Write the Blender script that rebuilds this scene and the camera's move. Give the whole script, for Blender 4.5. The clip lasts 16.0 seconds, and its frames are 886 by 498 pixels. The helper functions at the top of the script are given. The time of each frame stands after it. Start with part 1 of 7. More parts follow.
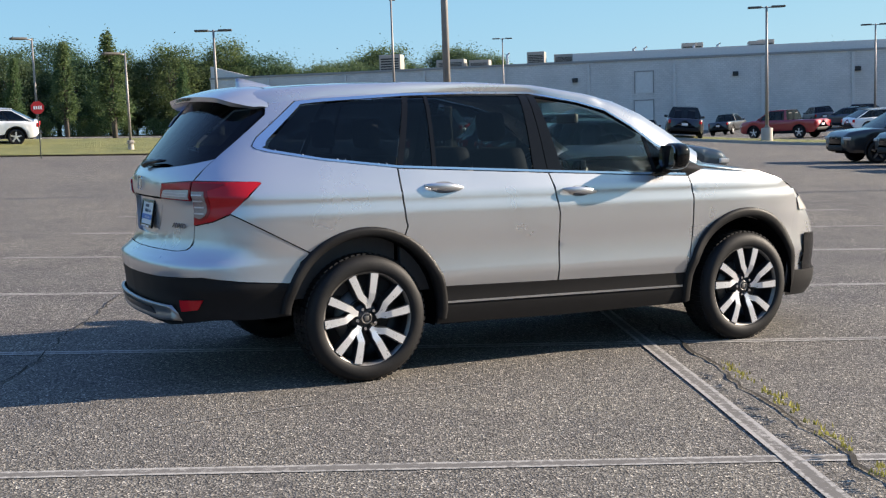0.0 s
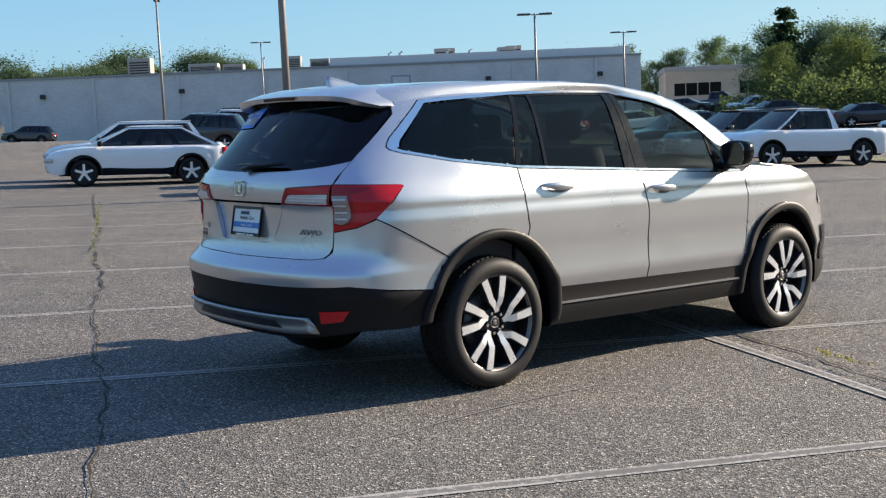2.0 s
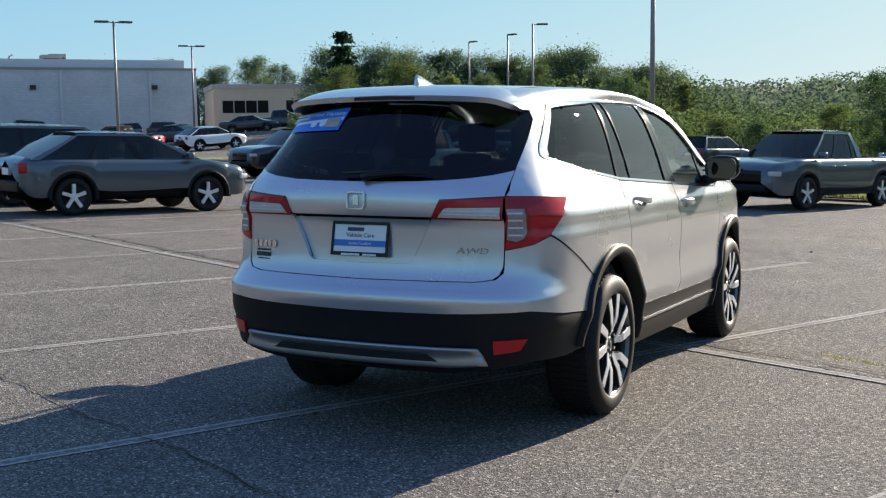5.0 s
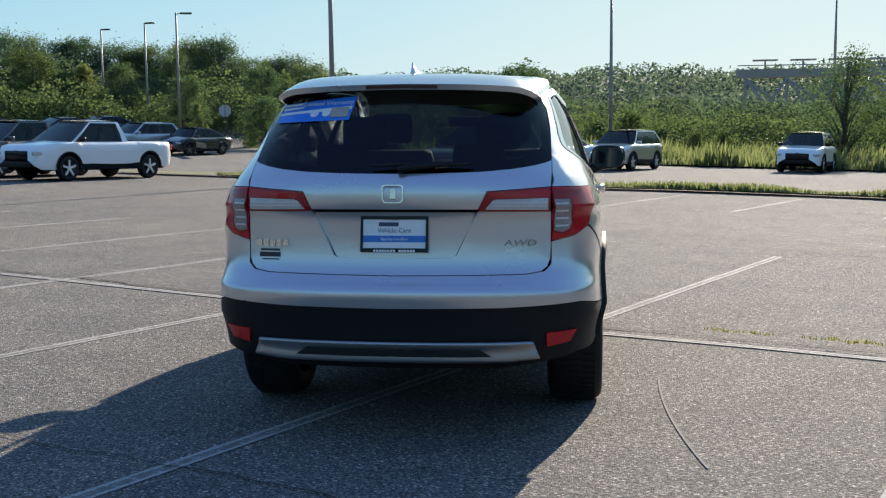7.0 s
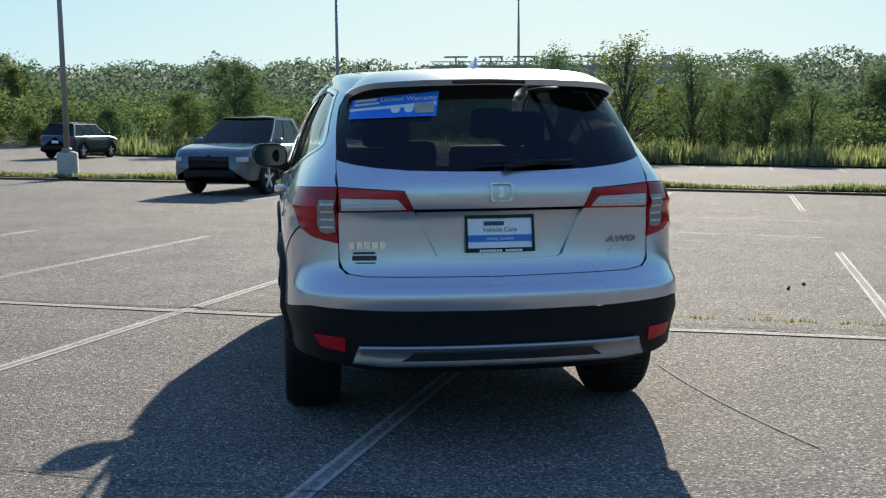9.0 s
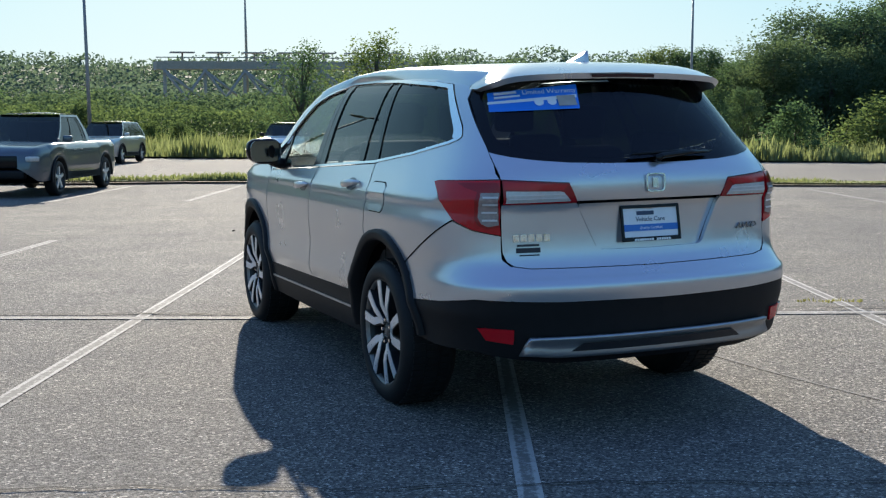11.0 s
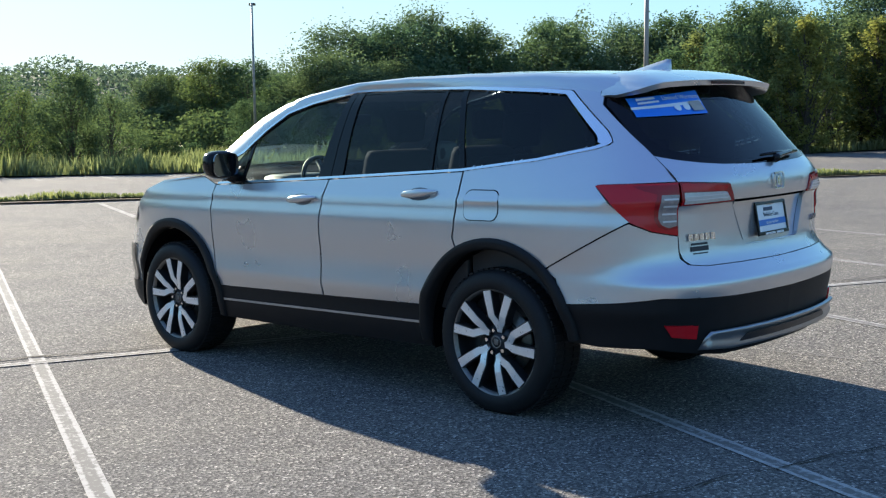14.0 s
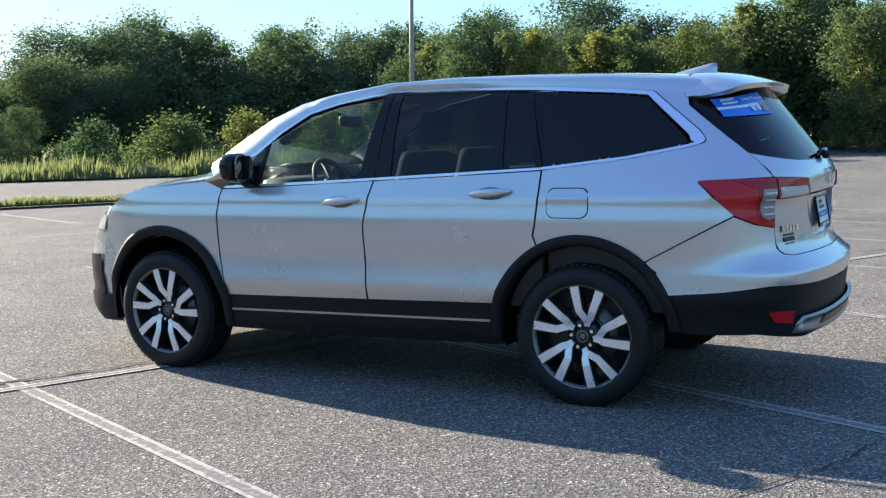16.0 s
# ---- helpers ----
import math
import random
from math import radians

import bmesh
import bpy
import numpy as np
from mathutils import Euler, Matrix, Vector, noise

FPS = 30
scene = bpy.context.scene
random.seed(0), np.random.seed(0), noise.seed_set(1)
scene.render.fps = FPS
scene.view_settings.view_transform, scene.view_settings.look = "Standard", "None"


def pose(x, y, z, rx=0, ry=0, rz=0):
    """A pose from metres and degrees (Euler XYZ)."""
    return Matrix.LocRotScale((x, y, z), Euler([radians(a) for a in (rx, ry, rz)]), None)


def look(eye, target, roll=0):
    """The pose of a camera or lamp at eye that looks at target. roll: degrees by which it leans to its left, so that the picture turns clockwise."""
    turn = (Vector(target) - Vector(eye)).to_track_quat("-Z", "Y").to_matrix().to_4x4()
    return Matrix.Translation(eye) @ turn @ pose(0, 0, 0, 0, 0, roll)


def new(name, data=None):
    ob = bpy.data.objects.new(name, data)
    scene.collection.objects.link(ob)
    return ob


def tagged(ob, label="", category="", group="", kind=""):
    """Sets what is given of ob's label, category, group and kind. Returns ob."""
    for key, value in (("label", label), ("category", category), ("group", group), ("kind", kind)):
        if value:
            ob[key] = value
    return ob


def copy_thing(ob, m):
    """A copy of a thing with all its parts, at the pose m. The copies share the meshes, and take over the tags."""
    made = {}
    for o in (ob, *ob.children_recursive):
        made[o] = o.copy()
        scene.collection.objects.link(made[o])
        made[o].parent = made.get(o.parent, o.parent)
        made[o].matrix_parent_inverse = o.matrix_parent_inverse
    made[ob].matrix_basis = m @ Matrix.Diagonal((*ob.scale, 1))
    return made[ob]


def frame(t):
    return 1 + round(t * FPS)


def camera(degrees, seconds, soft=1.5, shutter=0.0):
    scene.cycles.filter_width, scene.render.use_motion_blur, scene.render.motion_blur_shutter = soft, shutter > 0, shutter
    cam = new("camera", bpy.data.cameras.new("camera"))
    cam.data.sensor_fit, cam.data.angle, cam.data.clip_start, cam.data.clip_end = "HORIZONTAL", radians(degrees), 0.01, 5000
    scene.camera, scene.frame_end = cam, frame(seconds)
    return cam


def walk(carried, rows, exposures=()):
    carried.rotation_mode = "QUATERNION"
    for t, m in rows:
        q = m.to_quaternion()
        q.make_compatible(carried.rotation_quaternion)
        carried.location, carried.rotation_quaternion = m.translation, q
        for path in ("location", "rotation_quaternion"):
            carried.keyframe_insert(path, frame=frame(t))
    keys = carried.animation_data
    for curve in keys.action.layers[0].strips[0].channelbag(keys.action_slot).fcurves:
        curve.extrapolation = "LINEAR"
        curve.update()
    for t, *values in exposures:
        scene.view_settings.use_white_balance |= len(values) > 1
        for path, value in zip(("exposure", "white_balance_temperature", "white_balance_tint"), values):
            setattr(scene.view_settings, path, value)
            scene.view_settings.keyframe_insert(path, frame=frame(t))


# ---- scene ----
# The lot falls 1.7 degrees along the silver car; the path is given on the lot's own plane.
SLOPE = Matrix.Rotation(radians(1.70), 4, "Y") @ Matrix.Rotation(radians(0.1), 4, "X")
cam = camera(43.0, 16.0, soft=1.25)
PATH = [
    (0, (-2.493, -6.878, 1.42), (-1.6, -5.1, 1.22), -0.5),
    (0.5, (-2.918, -6.531, 1.433), (-1.923, -4.807, 1.235), -0.5),
    (1, (-3.432, -6.256, 1.436), (-2.343, -4.591, 1.239), -0.6),
    (1.5, (-3.836, -5.904, 1.421), (-2.657, -4.301, 1.221), -0.8),
    (2, (-4.234, -5.565, 1.42), (-2.961, -4.035, 1.222), -1.1),
    (2.5, (-4.579, -5.188, 1.41), (-3.209, -3.743, 1.215), -1.2),
    (3, (-4.825, -4.74, 1.438), (-3.361, -3.39, 1.249), -0.9),
    (3.5, (-5.102, -4.263, 1.44), (-3.544, -3.021, 1.26), -0.3),
    (3.7, (-5.185, -4.069, 1.413), (-3.595, -2.869, 1.235), -0.2),
    (5.8, (-5.952, -1.973, 1.386), (-4.069, -1.325, 1.206), -0.1),
    (6, (-6.009, -1.787, 1.379), (-4.104, -1.205, 1.197), -0.2),
    (6.5, (-6.055, -1.334, 1.385), (-4.108, -0.914, 1.2), -0.3),
    (7, (-6.088, -0.876, 1.391), (-4.113, -0.621, 1.201), -0.3),
    (7.5, (-6.068, -0.43, 1.389), (-4.08, -0.33, 1.194), -0.3),
    (8, (-6.054, 0.022, 1.385), (-4.064, -0.017, 1.189), -0.4),
    (8.5, (-6.031, 0.5, 1.397), (-4.048, 0.33, 1.198), -0.4),
    (9, (-5.931, 0.985, 1.415), (-3.963, 0.692, 1.211), -0.6),
    (9.5, (-5.827, 1.509, 1.423), (-3.882, 1.093, 1.213), -0.7),
    (9.7, (-5.791, 1.699, 1.409), (-3.857, 1.234, 1.196), -0.8),
    (11.8, (-5.056, 3.56, 1.432), (-3.313, 2.601, 1.225), -0.7),
    (12, (-4.952, 3.729, 1.443), (-3.237, 2.72, 1.238), -0.7),
    (12.5, (-4.636, 4.092, 1.44), (-2.999, 2.96, 1.235), -0.9),
    (13, (-4.361, 4.511, 1.453), (-2.813, 3.261, 1.247), -1.1),
    (13.5, (-4.016, 4.864, 1.448), (-2.563, 3.506, 1.239), -1.5),
    (14, (-3.657, 5.209, 1.462), (-2.299, 3.756, 1.248), -1.7),
    (14.5, (-3.312, 5.551, 1.473), (-2.054, 4.012, 1.253), -1.8),
    (15, (-2.923, 5.849, 1.483), (-1.769, 4.231, 1.258), -1.7),
    (15.5, (-2.527, 6.15, 1.442), (-1.477, 4.46, 1.232), -1.6),
    (16, (-2.116, 6.326, 1.476), (-1.17, 4.577, 1.261), -1.8),
]
walk(cam, [(t, SLOPE @ look(eye, target, roll)) for t, eye, target, roll in PATH],
     exposures=[(0.0, 1.18, 6500, 13), (3.5, 1.12, 6480, 12), (6.0, 1.07, 6280, 11), (9.5, 1.15, 6200, 8), (12.0, 1.26, 6050, 8), (14.0, 1.48, 6120, 8), (16.0, 1.70, 6180, 10)])

# ---- light ----
SUN_AZ, SUN_EL = radians(-15.3), radians(20.0)
world = bpy.data.worlds.new("world")
scene.world = world
world.use_nodes = True
wn = world.node_tree
sky = wn.nodes.new("ShaderNodeTexSky")
sky.sky_type, sky.sun_disc = "NISHITA", False
sky.sun_elevation, sky.sun_rotation = SUN_EL, math.pi / 2 - SUN_AZ
sky.air_density, sky.dust_density, sky.ozone_density = 0.7, 0.6, 3.0
back = wn.nodes["Background"]
back.inputs["Strength"].default_value = 1.0


def sky_math(op, a, b):
    nd = wn.nodes.new("ShaderNodeVectorMath")
    nd.operation = op
    for sock, v in zip(nd.inputs, (a, b)):
        if isinstance(v, tuple):
            sock.default_value = v
        else:
            wn.links.new(v, sock)
    return nd.outputs[0]


# a hazy morning sky: the clear sky at strength 0.1, its glare by the sun spread by haze
clear_sky = sky_math("MULTIPLY", sky.outputs[0], (0.10, 0.10, 0.10))
spread = sky_math("ADD", sky_math("MULTIPLY", clear_sky, (1.6, 3.6, 15.0)), (1.0, 1.0, 1.0))
hazy = sky_math("MULTIPLY", sky_math("DIVIDE", clear_sky, spread), (0.66, 1.56, 5.9))
wn.links.new(sky_math("ADD", hazy, (0.045, 0.042, 0.030)), back.inputs["Color"])
sun_data = bpy.data.lights.new("sun", "SUN")
sun_data.energy, sun_data.angle, sun_data.color = 5.4, radians(0.55), (1.0, 0.87, 0.70)
sun = new("sun", sun_data)
sun.matrix_world = look((60 * math.cos(SUN_AZ), 60 * math.sin(SUN_AZ), 60 * math.tan(SUN_EL)), (0, 0, 0))

# ---- materials ----


def shader(name):
    m = bpy.data.materials.new(name)
    m.use_nodes = True
    return m, m.node_tree.nodes, m.node_tree.links, m.node_tree.nodes["Principled BSDF"]


def texco(n, l, scale=1.0, kind="Object"):
    c, mp = n.new("ShaderNodeTexCoord"), n.new("ShaderNodeMapping")
    mp.inputs["Scale"].default_value = (scale, scale, scale) if not isinstance(scale, tuple) else scale
    l.new(c.outputs[kind], mp.inputs["Vector"])
    return mp.outputs[0]


def noise_tex(n, l, vec, scale, detail=3.0, rough=0.55):
    t = n.new("ShaderNodeTexNoise")
    t.inputs["Scale"].default_value, t.inputs["Detail"].default_value, t.inputs["Roughness"].default_value = scale, detail, rough
    l.new(vec, t.inputs["Vector"])
    return t.outputs["Fac"]


def ramp(n, l, fac, stops):
    r = n.new("ShaderNodeValToRGB")
    while len(r.color_ramp.elements) < len(stops):
        r.color_ramp.elements.new(0.5)
    for e, (p, c) in zip(r.color_ramp.elements, stops):
        e.position, e.color = p, (*c, 1) if len(c) == 3 else c
    l.new(fac, r.inputs[0])
    return r.outputs[0]


def mix(n, l, fac, a, b, kind="MIX"):
    m = n.new("ShaderNodeMix")
    m.data_type, m.blend_type = "RGBA", kind
    for sock, v in ((m.inputs[0], fac), (m.inputs[6], a), (m.inputs[7], b)):
        if isinstance(v, (int, float)):
            sock.default_value = v
        elif isinstance(v, tuple):
            sock.default_value = (*v, 1)
        else:
            l.new(v, sock)
    return m.outputs[2]


def bump(n, l, height, bsdf, strength=0.2, dist=0.01):
    b = n.new("ShaderNodeBump")
    b.inputs["Strength"].default_value, b.inputs["Distance"].default_value = strength, dist
    l.new(height, b.inputs["Height"])
    l.new(b.outputs[0], bsdf.inputs["Normal"])


def surface(name, color, rough=0.5, metal=0.0, vary=0.12, scale=6.0, relief=0.0, coat=0.0, spec=0.5):
    """A material of one colour with fine and broad variation, rougher and smoother spots and a little relief."""
    m, n, l, b = shader(name)
    v = texco(n, l)
    fine, broad = noise_tex(n, l, v, scale * 9, 4), noise_tex(n, l, v, scale, 2)
    dark = tuple(c * (1 - vary) for c in color)
    light = tuple(min(1, c * (1 + vary)) for c in color)
    c1 = mix(n, l, broad, dark, light)
    c2 = ramp(n, l, fine, [(0.3, (1 - vary,) * 3), (0.7, (1, 1, 1))])
    l.new(mix(n, l, 1.0, c1, c2, "MULTIPLY"), b.inputs["Base Color"])
    r = n.new("ShaderNodeMapRange")
    r.inputs[3].default_value, r.inputs[4].default_value = max(0, rough - 0.08), min(1, rough + 0.08)
    l.new(fine, r.inputs[0])
    l.new(r.outputs[0], b.inputs["Roughness"])
    b.inputs["Metallic"].default_value, b.inputs["Coat Weight"].default_value = metal, coat
    b.inputs["Coat Roughness"].default_value, b.inputs["Specular IOR Level"].default_value = 0.03, spec
    if relief:
        bump(n, l, fine, b, 0.4, relief)
    return m


def paint(name, color, metal=0.6, rough=0.32):
    m, n, l, b = shader(name)
    v = texco(n, l)
    flake = noise_tex(n, l, v, 900, 1)
    dust = noise_tex(n, l, v, 2.2, 4)
    base = mix(n, l, flake, tuple(c * 0.97 for c in color), tuple(min(1, c * 1.03) for c in color))
    l.new(base, b.inputs["Base Color"])
    r = n.new("ShaderNodeMapRange")
    r.inputs[3].default_value, r.inputs[4].default_value = rough - 0.03, rough + 0.06
    l.new(dust, r.inputs[0])
    l.new(r.outputs[0], b.inputs["Roughness"])
    b.inputs["Metallic"].default_value = metal
    b.inputs["Coat Weight"].default_value, b.inputs["Coat Roughness"].default_value = 1.0, 0.04
    return m


def glass(name, tint, rough=0.0, ior=1.5):
    m, n, l, b = shader(name)
    n.remove(b)
    tr, gl, lw, mx = (n.new("ShaderNode" + k) for k in ("BsdfTransparent", "BsdfGlossy", "LayerWeight", "MixShader"))
    tr.inputs[0].default_value = (*tint, 1)
    gl.inputs["Roughness"].default_value = rough
    # the gloss of a thin pane, the same from both sides
    f0 = ((ior - 1) / (ior + 1)) ** 2
    lw.inputs["Blend"].default_value = 0.5
    steep, gloss = n.new("ShaderNodeMath"), n.new("ShaderNodeMath")
    steep.operation, gloss.operation = "POWER", "MULTIPLY_ADD"
    l.new(lw.outputs["Facing"], steep.inputs[0])
    steep.inputs[1].default_value = 5.0
    l.new(steep.outputs[0], gloss.inputs[0])
    gloss.inputs[1].default_value, gloss.inputs[2].default_value = 1 - f0, f0
    l.new(gloss.outputs[0], mx.inputs[0])
    l.new(tr.outputs[0], mx.inputs[1])
    l.new(gl.outputs[0], mx.inputs[2])
    l.new(mx.outputs[0], n["Material Output"].inputs[0])
    return m


SILVER = paint("silver_paint", (0.54, 0.545, 0.56), 0.74, 0.27)
BLACK_TRIM = surface("black_plastic", (0.010, 0.010, 0.011), 0.55, vary=0.2, scale=20, relief=0.0006, spec=0.2)
GLOSS_BLACK = surface("gloss_black", (0.008, 0.008, 0.009), 0.12, vary=0.1, spec=0.22)
GAP = surface("gap_black", (0.004, 0.004, 0.005), 0.9, spec=0.03)
CHROME = surface("chrome", (0.78, 0.79, 0.8), 0.13, 1.0, vary=0.03)
SATIN = surface("satin_silver", (0.34, 0.345, 0.35), 0.34, 0.85, vary=0.05)
RUBBER = surface("rubber", (0.013, 0.013, 0.014), 0.6, vary=0.35, scale=8, relief=0.0012, spec=0.25)
RIM_FACE = surface("machined_rim", (0.8, 0.8, 0.8), 0.3, 0.55, vary=0.06)
RIM_DARK = surface("dark_rim", (0.03, 0.03, 0.033), 0.35, 0.4)
STEEL = surface("brake_steel", (0.22, 0.21, 0.2), 0.45, 0.8, vary=0.3)
PRIVACY = glass("privacy_glass", (0.095, 0.115, 0.125), ior=1.45)
CLEAR = glass("clear_glass", (0.62, 0.72, 0.68), ior=1.42)
RED_LENS = surface("red_lens", (0.46, 0.008, 0.014), 0.14, vary=0.05, coat=0.25, spec=0.3)
DARK_RED = surface("dark_red_lens", (0.28, 0.007, 0.011), 0.14, vary=0.05, coat=0.25, spec=0.3)
CLEAR_LENS = surface("clear_lens", (0.60, 0.57, 0.54), 0.2, 0.1, vary=0.3, scale=60, coat=0.4)
LENS_RIB = surface("lens_rib", (0.62, 0.58, 0.56), 0.25, 0.0, vary=0.1, coat=0.4)
WHITE = surface("white_plastic", (0.78, 0.78, 0.78), 0.4, vary=0.03)
STICKER = surface("blue_sticker", (0.03, 0.2, 0.72), 0.4, vary=0.05)
BLUE_BAND = surface("blue_print", (0.03, 0.16, 0.5), 0.4, vary=0.05)
INTERIOR = surface("grey_upholstery", (0.045, 0.045, 0.048), 0.75, vary=0.2, scale=30, relief=0.001)
DASH = surface("dashboard_plastic", (0.03, 0.03, 0.033), 0.6, vary=0.15, scale=30)
CONCRETE = surface("concrete", (0.42, 0.38, 0.33), 0.85, vary=0.18, scale=2.5, relief=0.004)
POLE_STEEL = surface("pole_steel", (0.27, 0.25, 0.23), 0.5, 0.3, vary=0.12, scale=1.0)
LAMP_HEAD = surface("lamp_head", (0.12, 0.11, 0.1), 0.5, 0.3)

# ---- helpers for meshes ----


def smooth01(v):
    v = min(1.0, max(0.0, v))
    return v * v * (3 - 2 * v)


def mesh_from(bm, name, material, smooth=True):
    me = bpy.data.meshes.new(name)
    bm.normal_update()
    bm.to_mesh(me)
    bm.free()
    for m in material if isinstance(material, (list, tuple)) else [material]:
        me.materials.append(m)
    if smooth:
        me.polygons.foreach_set("use_smooth", [True] * len(me.polygons))
    return me


def part(name, bm, material, parent, label="", smooth=True, at=None):
    ob = new(name, mesh_from(bm, name, material, smooth) if isinstance(bm, bmesh.types.BMesh) else bm)
    ob.parent = parent
    if at is not None:
        ob.matrix_local = at
    return tagged(ob, label)


def box(bm, x0, x1, y0, y1, z0, z1, bevel=0.0, m=None):
    made = bmesh.ops.create_cube(bm, size=1, matrix=Matrix.Translation(((x0 + x1) / 2, (y0 + y1) / 2, (z0 + z1) / 2)) @ Matrix.Diagonal((x1 - x0, y1 - y0, z1 - z0, 1)))
    vs = made["verts"]
    if bevel:
        es = list({e for v in vs for e in v.link_edges})
        out = bmesh.ops.bevel(bm, geom=es, offset=bevel, segments=2, affect="EDGES", profile=0.6)
        vs = list({v for f in out["faces"] for v in f.verts} | {v for v in vs if v.is_valid})
    if m is not None:
        bmesh.ops.transform(bm, matrix=m, verts=vs)
    return vs


def tube(bm, pts, radii, seg=8, caps=True):
    rings = []
    for i, p in enumerate(pts):
        p = Vector(p)
        a, b = Vector(pts[max(0, i - 1)]), Vector(pts[min(len(pts) - 1, i + 1)])
        d = (b - a).normalized()
        s = d.cross(Vector((0, 0, 1)) if abs(d.z) < 0.9 else Vector((1, 0, 0))).normalized()
        u = s.cross(d)
        r = radii[i] if isinstance(radii, (list, tuple)) else radii
        rings.append([bm.verts.new(p + r * (math.cos(k * 2 * math.pi / seg) * s + math.sin(k * 2 * math.pi / seg) * u)) for k in range(seg)])
    for a, b in zip(rings, rings[1:]):
        for k in range(seg):
            bm.faces.new((a[k], a[(k + 1) % seg], b[(k + 1) % seg], b[k]))
    if caps:
        bm.faces.new(rings[0][::-1])
        bm.faces.new(rings[-1])
    return rings


def lathe(bm, profile, axis="Y", seg=48, close=False):
    """Turns (radius, height) rows round an axis."""
    rings = []
    for r, h in profile:
        ring = []
        for k in range(seg):
            a = 2 * math.pi * k / seg
            c, s = r * math.cos(a), r * math.sin(a)
            ring.append(bm.verts.new((c, h, s) if axis == "Y" else (c, s, h)))
        rings.append(ring)
    pairs = list(zip(rings, rings[1:])) + ([(rings[-1], rings[0])] if close else [])
    for a, b in pairs:
        for k in range(seg):
            bm.faces.new((a[k], a[(k + 1) % seg], b[(k + 1) % seg], b[k]))
    return rings


def grid_surface(bm, fn, nu, nv):
    vs = [[bm.verts.new(fn(i / nu, j / nv)) for j in range(nv + 1)] for i in range(nu + 1)]
    for i in range(nu):
        for j in range(nv):
            bm.faces.new((vs[i][j], vs[i + 1][j], vs[i + 1][j + 1], vs[i][j + 1]))
    return vs


def table(rows):
    """A smooth curve through rows of (x, y)."""
    xs, ys = [float(a) for a, b in rows], [float(b) for a, b in rows]
    sl = [(ys[i + 1] - ys[i]) / (xs[i + 1] - xs[i]) for i in range(len(xs) - 1)]
    tg = [sl[0]] + [0.0 if sl[i - 1] * sl[i] <= 0 else 2 * sl[i - 1] * sl[i] / (sl[i - 1] + sl[i]) for i in range(1, len(sl))] + [sl[-1]]

    def f(x):
        if x <= xs[0]:
            return ys[0]
        if x >= xs[-1]:
            return ys[-1]
        i = 0
        while x > xs[i + 1]:
            i += 1
        h = xs[i + 1] - xs[i]
        t = (x - xs[i]) / h
        return (2 * t**3 - 3 * t * t + 1) * ys[i] + (t**3 - 2 * t * t + t) * h * tg[i] + (-2 * t**3 + 3 * t * t) * ys[i + 1] + (t**3 - t * t) * h * tg[i + 1]

    return f


def clip(poly, axis, v, keep_less):
    out = []
    for i in range(len(poly)):
        a, b = poly[i - 1], poly[i]
        ina, inb = (a[axis] <= v, b[axis] <= v) if keep_less else (a[axis] >= v, b[axis] >= v)
        if ina != inb:
            t = (v - a[axis]) / (b[axis] - a[axis])
            c = [a[0] + t * (b[0] - a[0]), a[1] + t * (b[1] - a[1])]
            c[axis] = v
            out.append(tuple(c))
        if inb:
            out.append(b)
    return out


def patch(bm, poly, fn, su, sv, depth=0.0, flip=False):
    """A plane outline, cut into cells of su x sv and laid on the surface fn(u, v); its rim turned in by depth."""
    u0, u1 = min(p[0] for p in poly), max(p[0] for p in poly)
    v0, v1 = min(p[1] for p in poly), max(p[1] for p in poly)
    nu, nv = max(1, math.ceil((u1 - u0) / su)), max(1, math.ceil((v1 - v0) / sv))
    cache, faces = {}, []

    def vert(p):
        k = (round(p[0], 4), round(p[1], 4))
        if k not in cache:
            cache[k] = bm.verts.new(fn(*p))
        return cache[k]

    for i in range(nu):
        a, b = u0 + (u1 - u0) * i / nu, u0 + (u1 - u0) * (i + 1) / nu
        col = clip(clip(poly, 0, a, False), 0, b, True)
        if len(col) < 3:
            continue
        for j in range(nv):
            c, d = v0 + (v1 - v0) * j / nv, v0 + (v1 - v0) * (j + 1) / nv
            cell = clip(clip(col, 1, c, False), 1, d, True)
            ids = []
            for p in cell:
                w = vert(p)
                if w not in ids:
                    ids.append(w)
            area = sum(cell[k - 1][0] * cell[k][1] - cell[k][0] * cell[k - 1][1] for k in range(len(cell)))
            if len(ids) < 3 or abs(area) < 1e-8:
                continue
            if (area < 0) != flip:
                ids.reverse()
            try:
                faces.append(bm.faces.new(ids))
            except ValueError:
                pass
    if depth:
        bm.normal_update()
        rim = [e for e in bm.edges if e.is_boundary]
        for e in rim:
            e.smooth = False
        nrm = {v: v.normal.copy() for e in rim for v in e.verts}
        made = bmesh.ops.extrude_edge_only(bm, edges=rim)
        new_vs = [g for g in made["geom"] if isinstance(g, bmesh.types.BMVert)]
        near = {tuple(round(c, 6) for c in v.co): n for v, n in nrm.items()}
        for v in new_vs:
            v.co -= depth * near.get(tuple(round(c, 6) for c in v.co), Vector())
    return faces


def mirrored(bm):
    """Turns the mesh over to the other side (y to -y)."""
    for v in bm.verts:
        v.co.y = -v.co.y
    bmesh.ops.reverse_faces(bm, faces=bm.faces[:])
    return bm


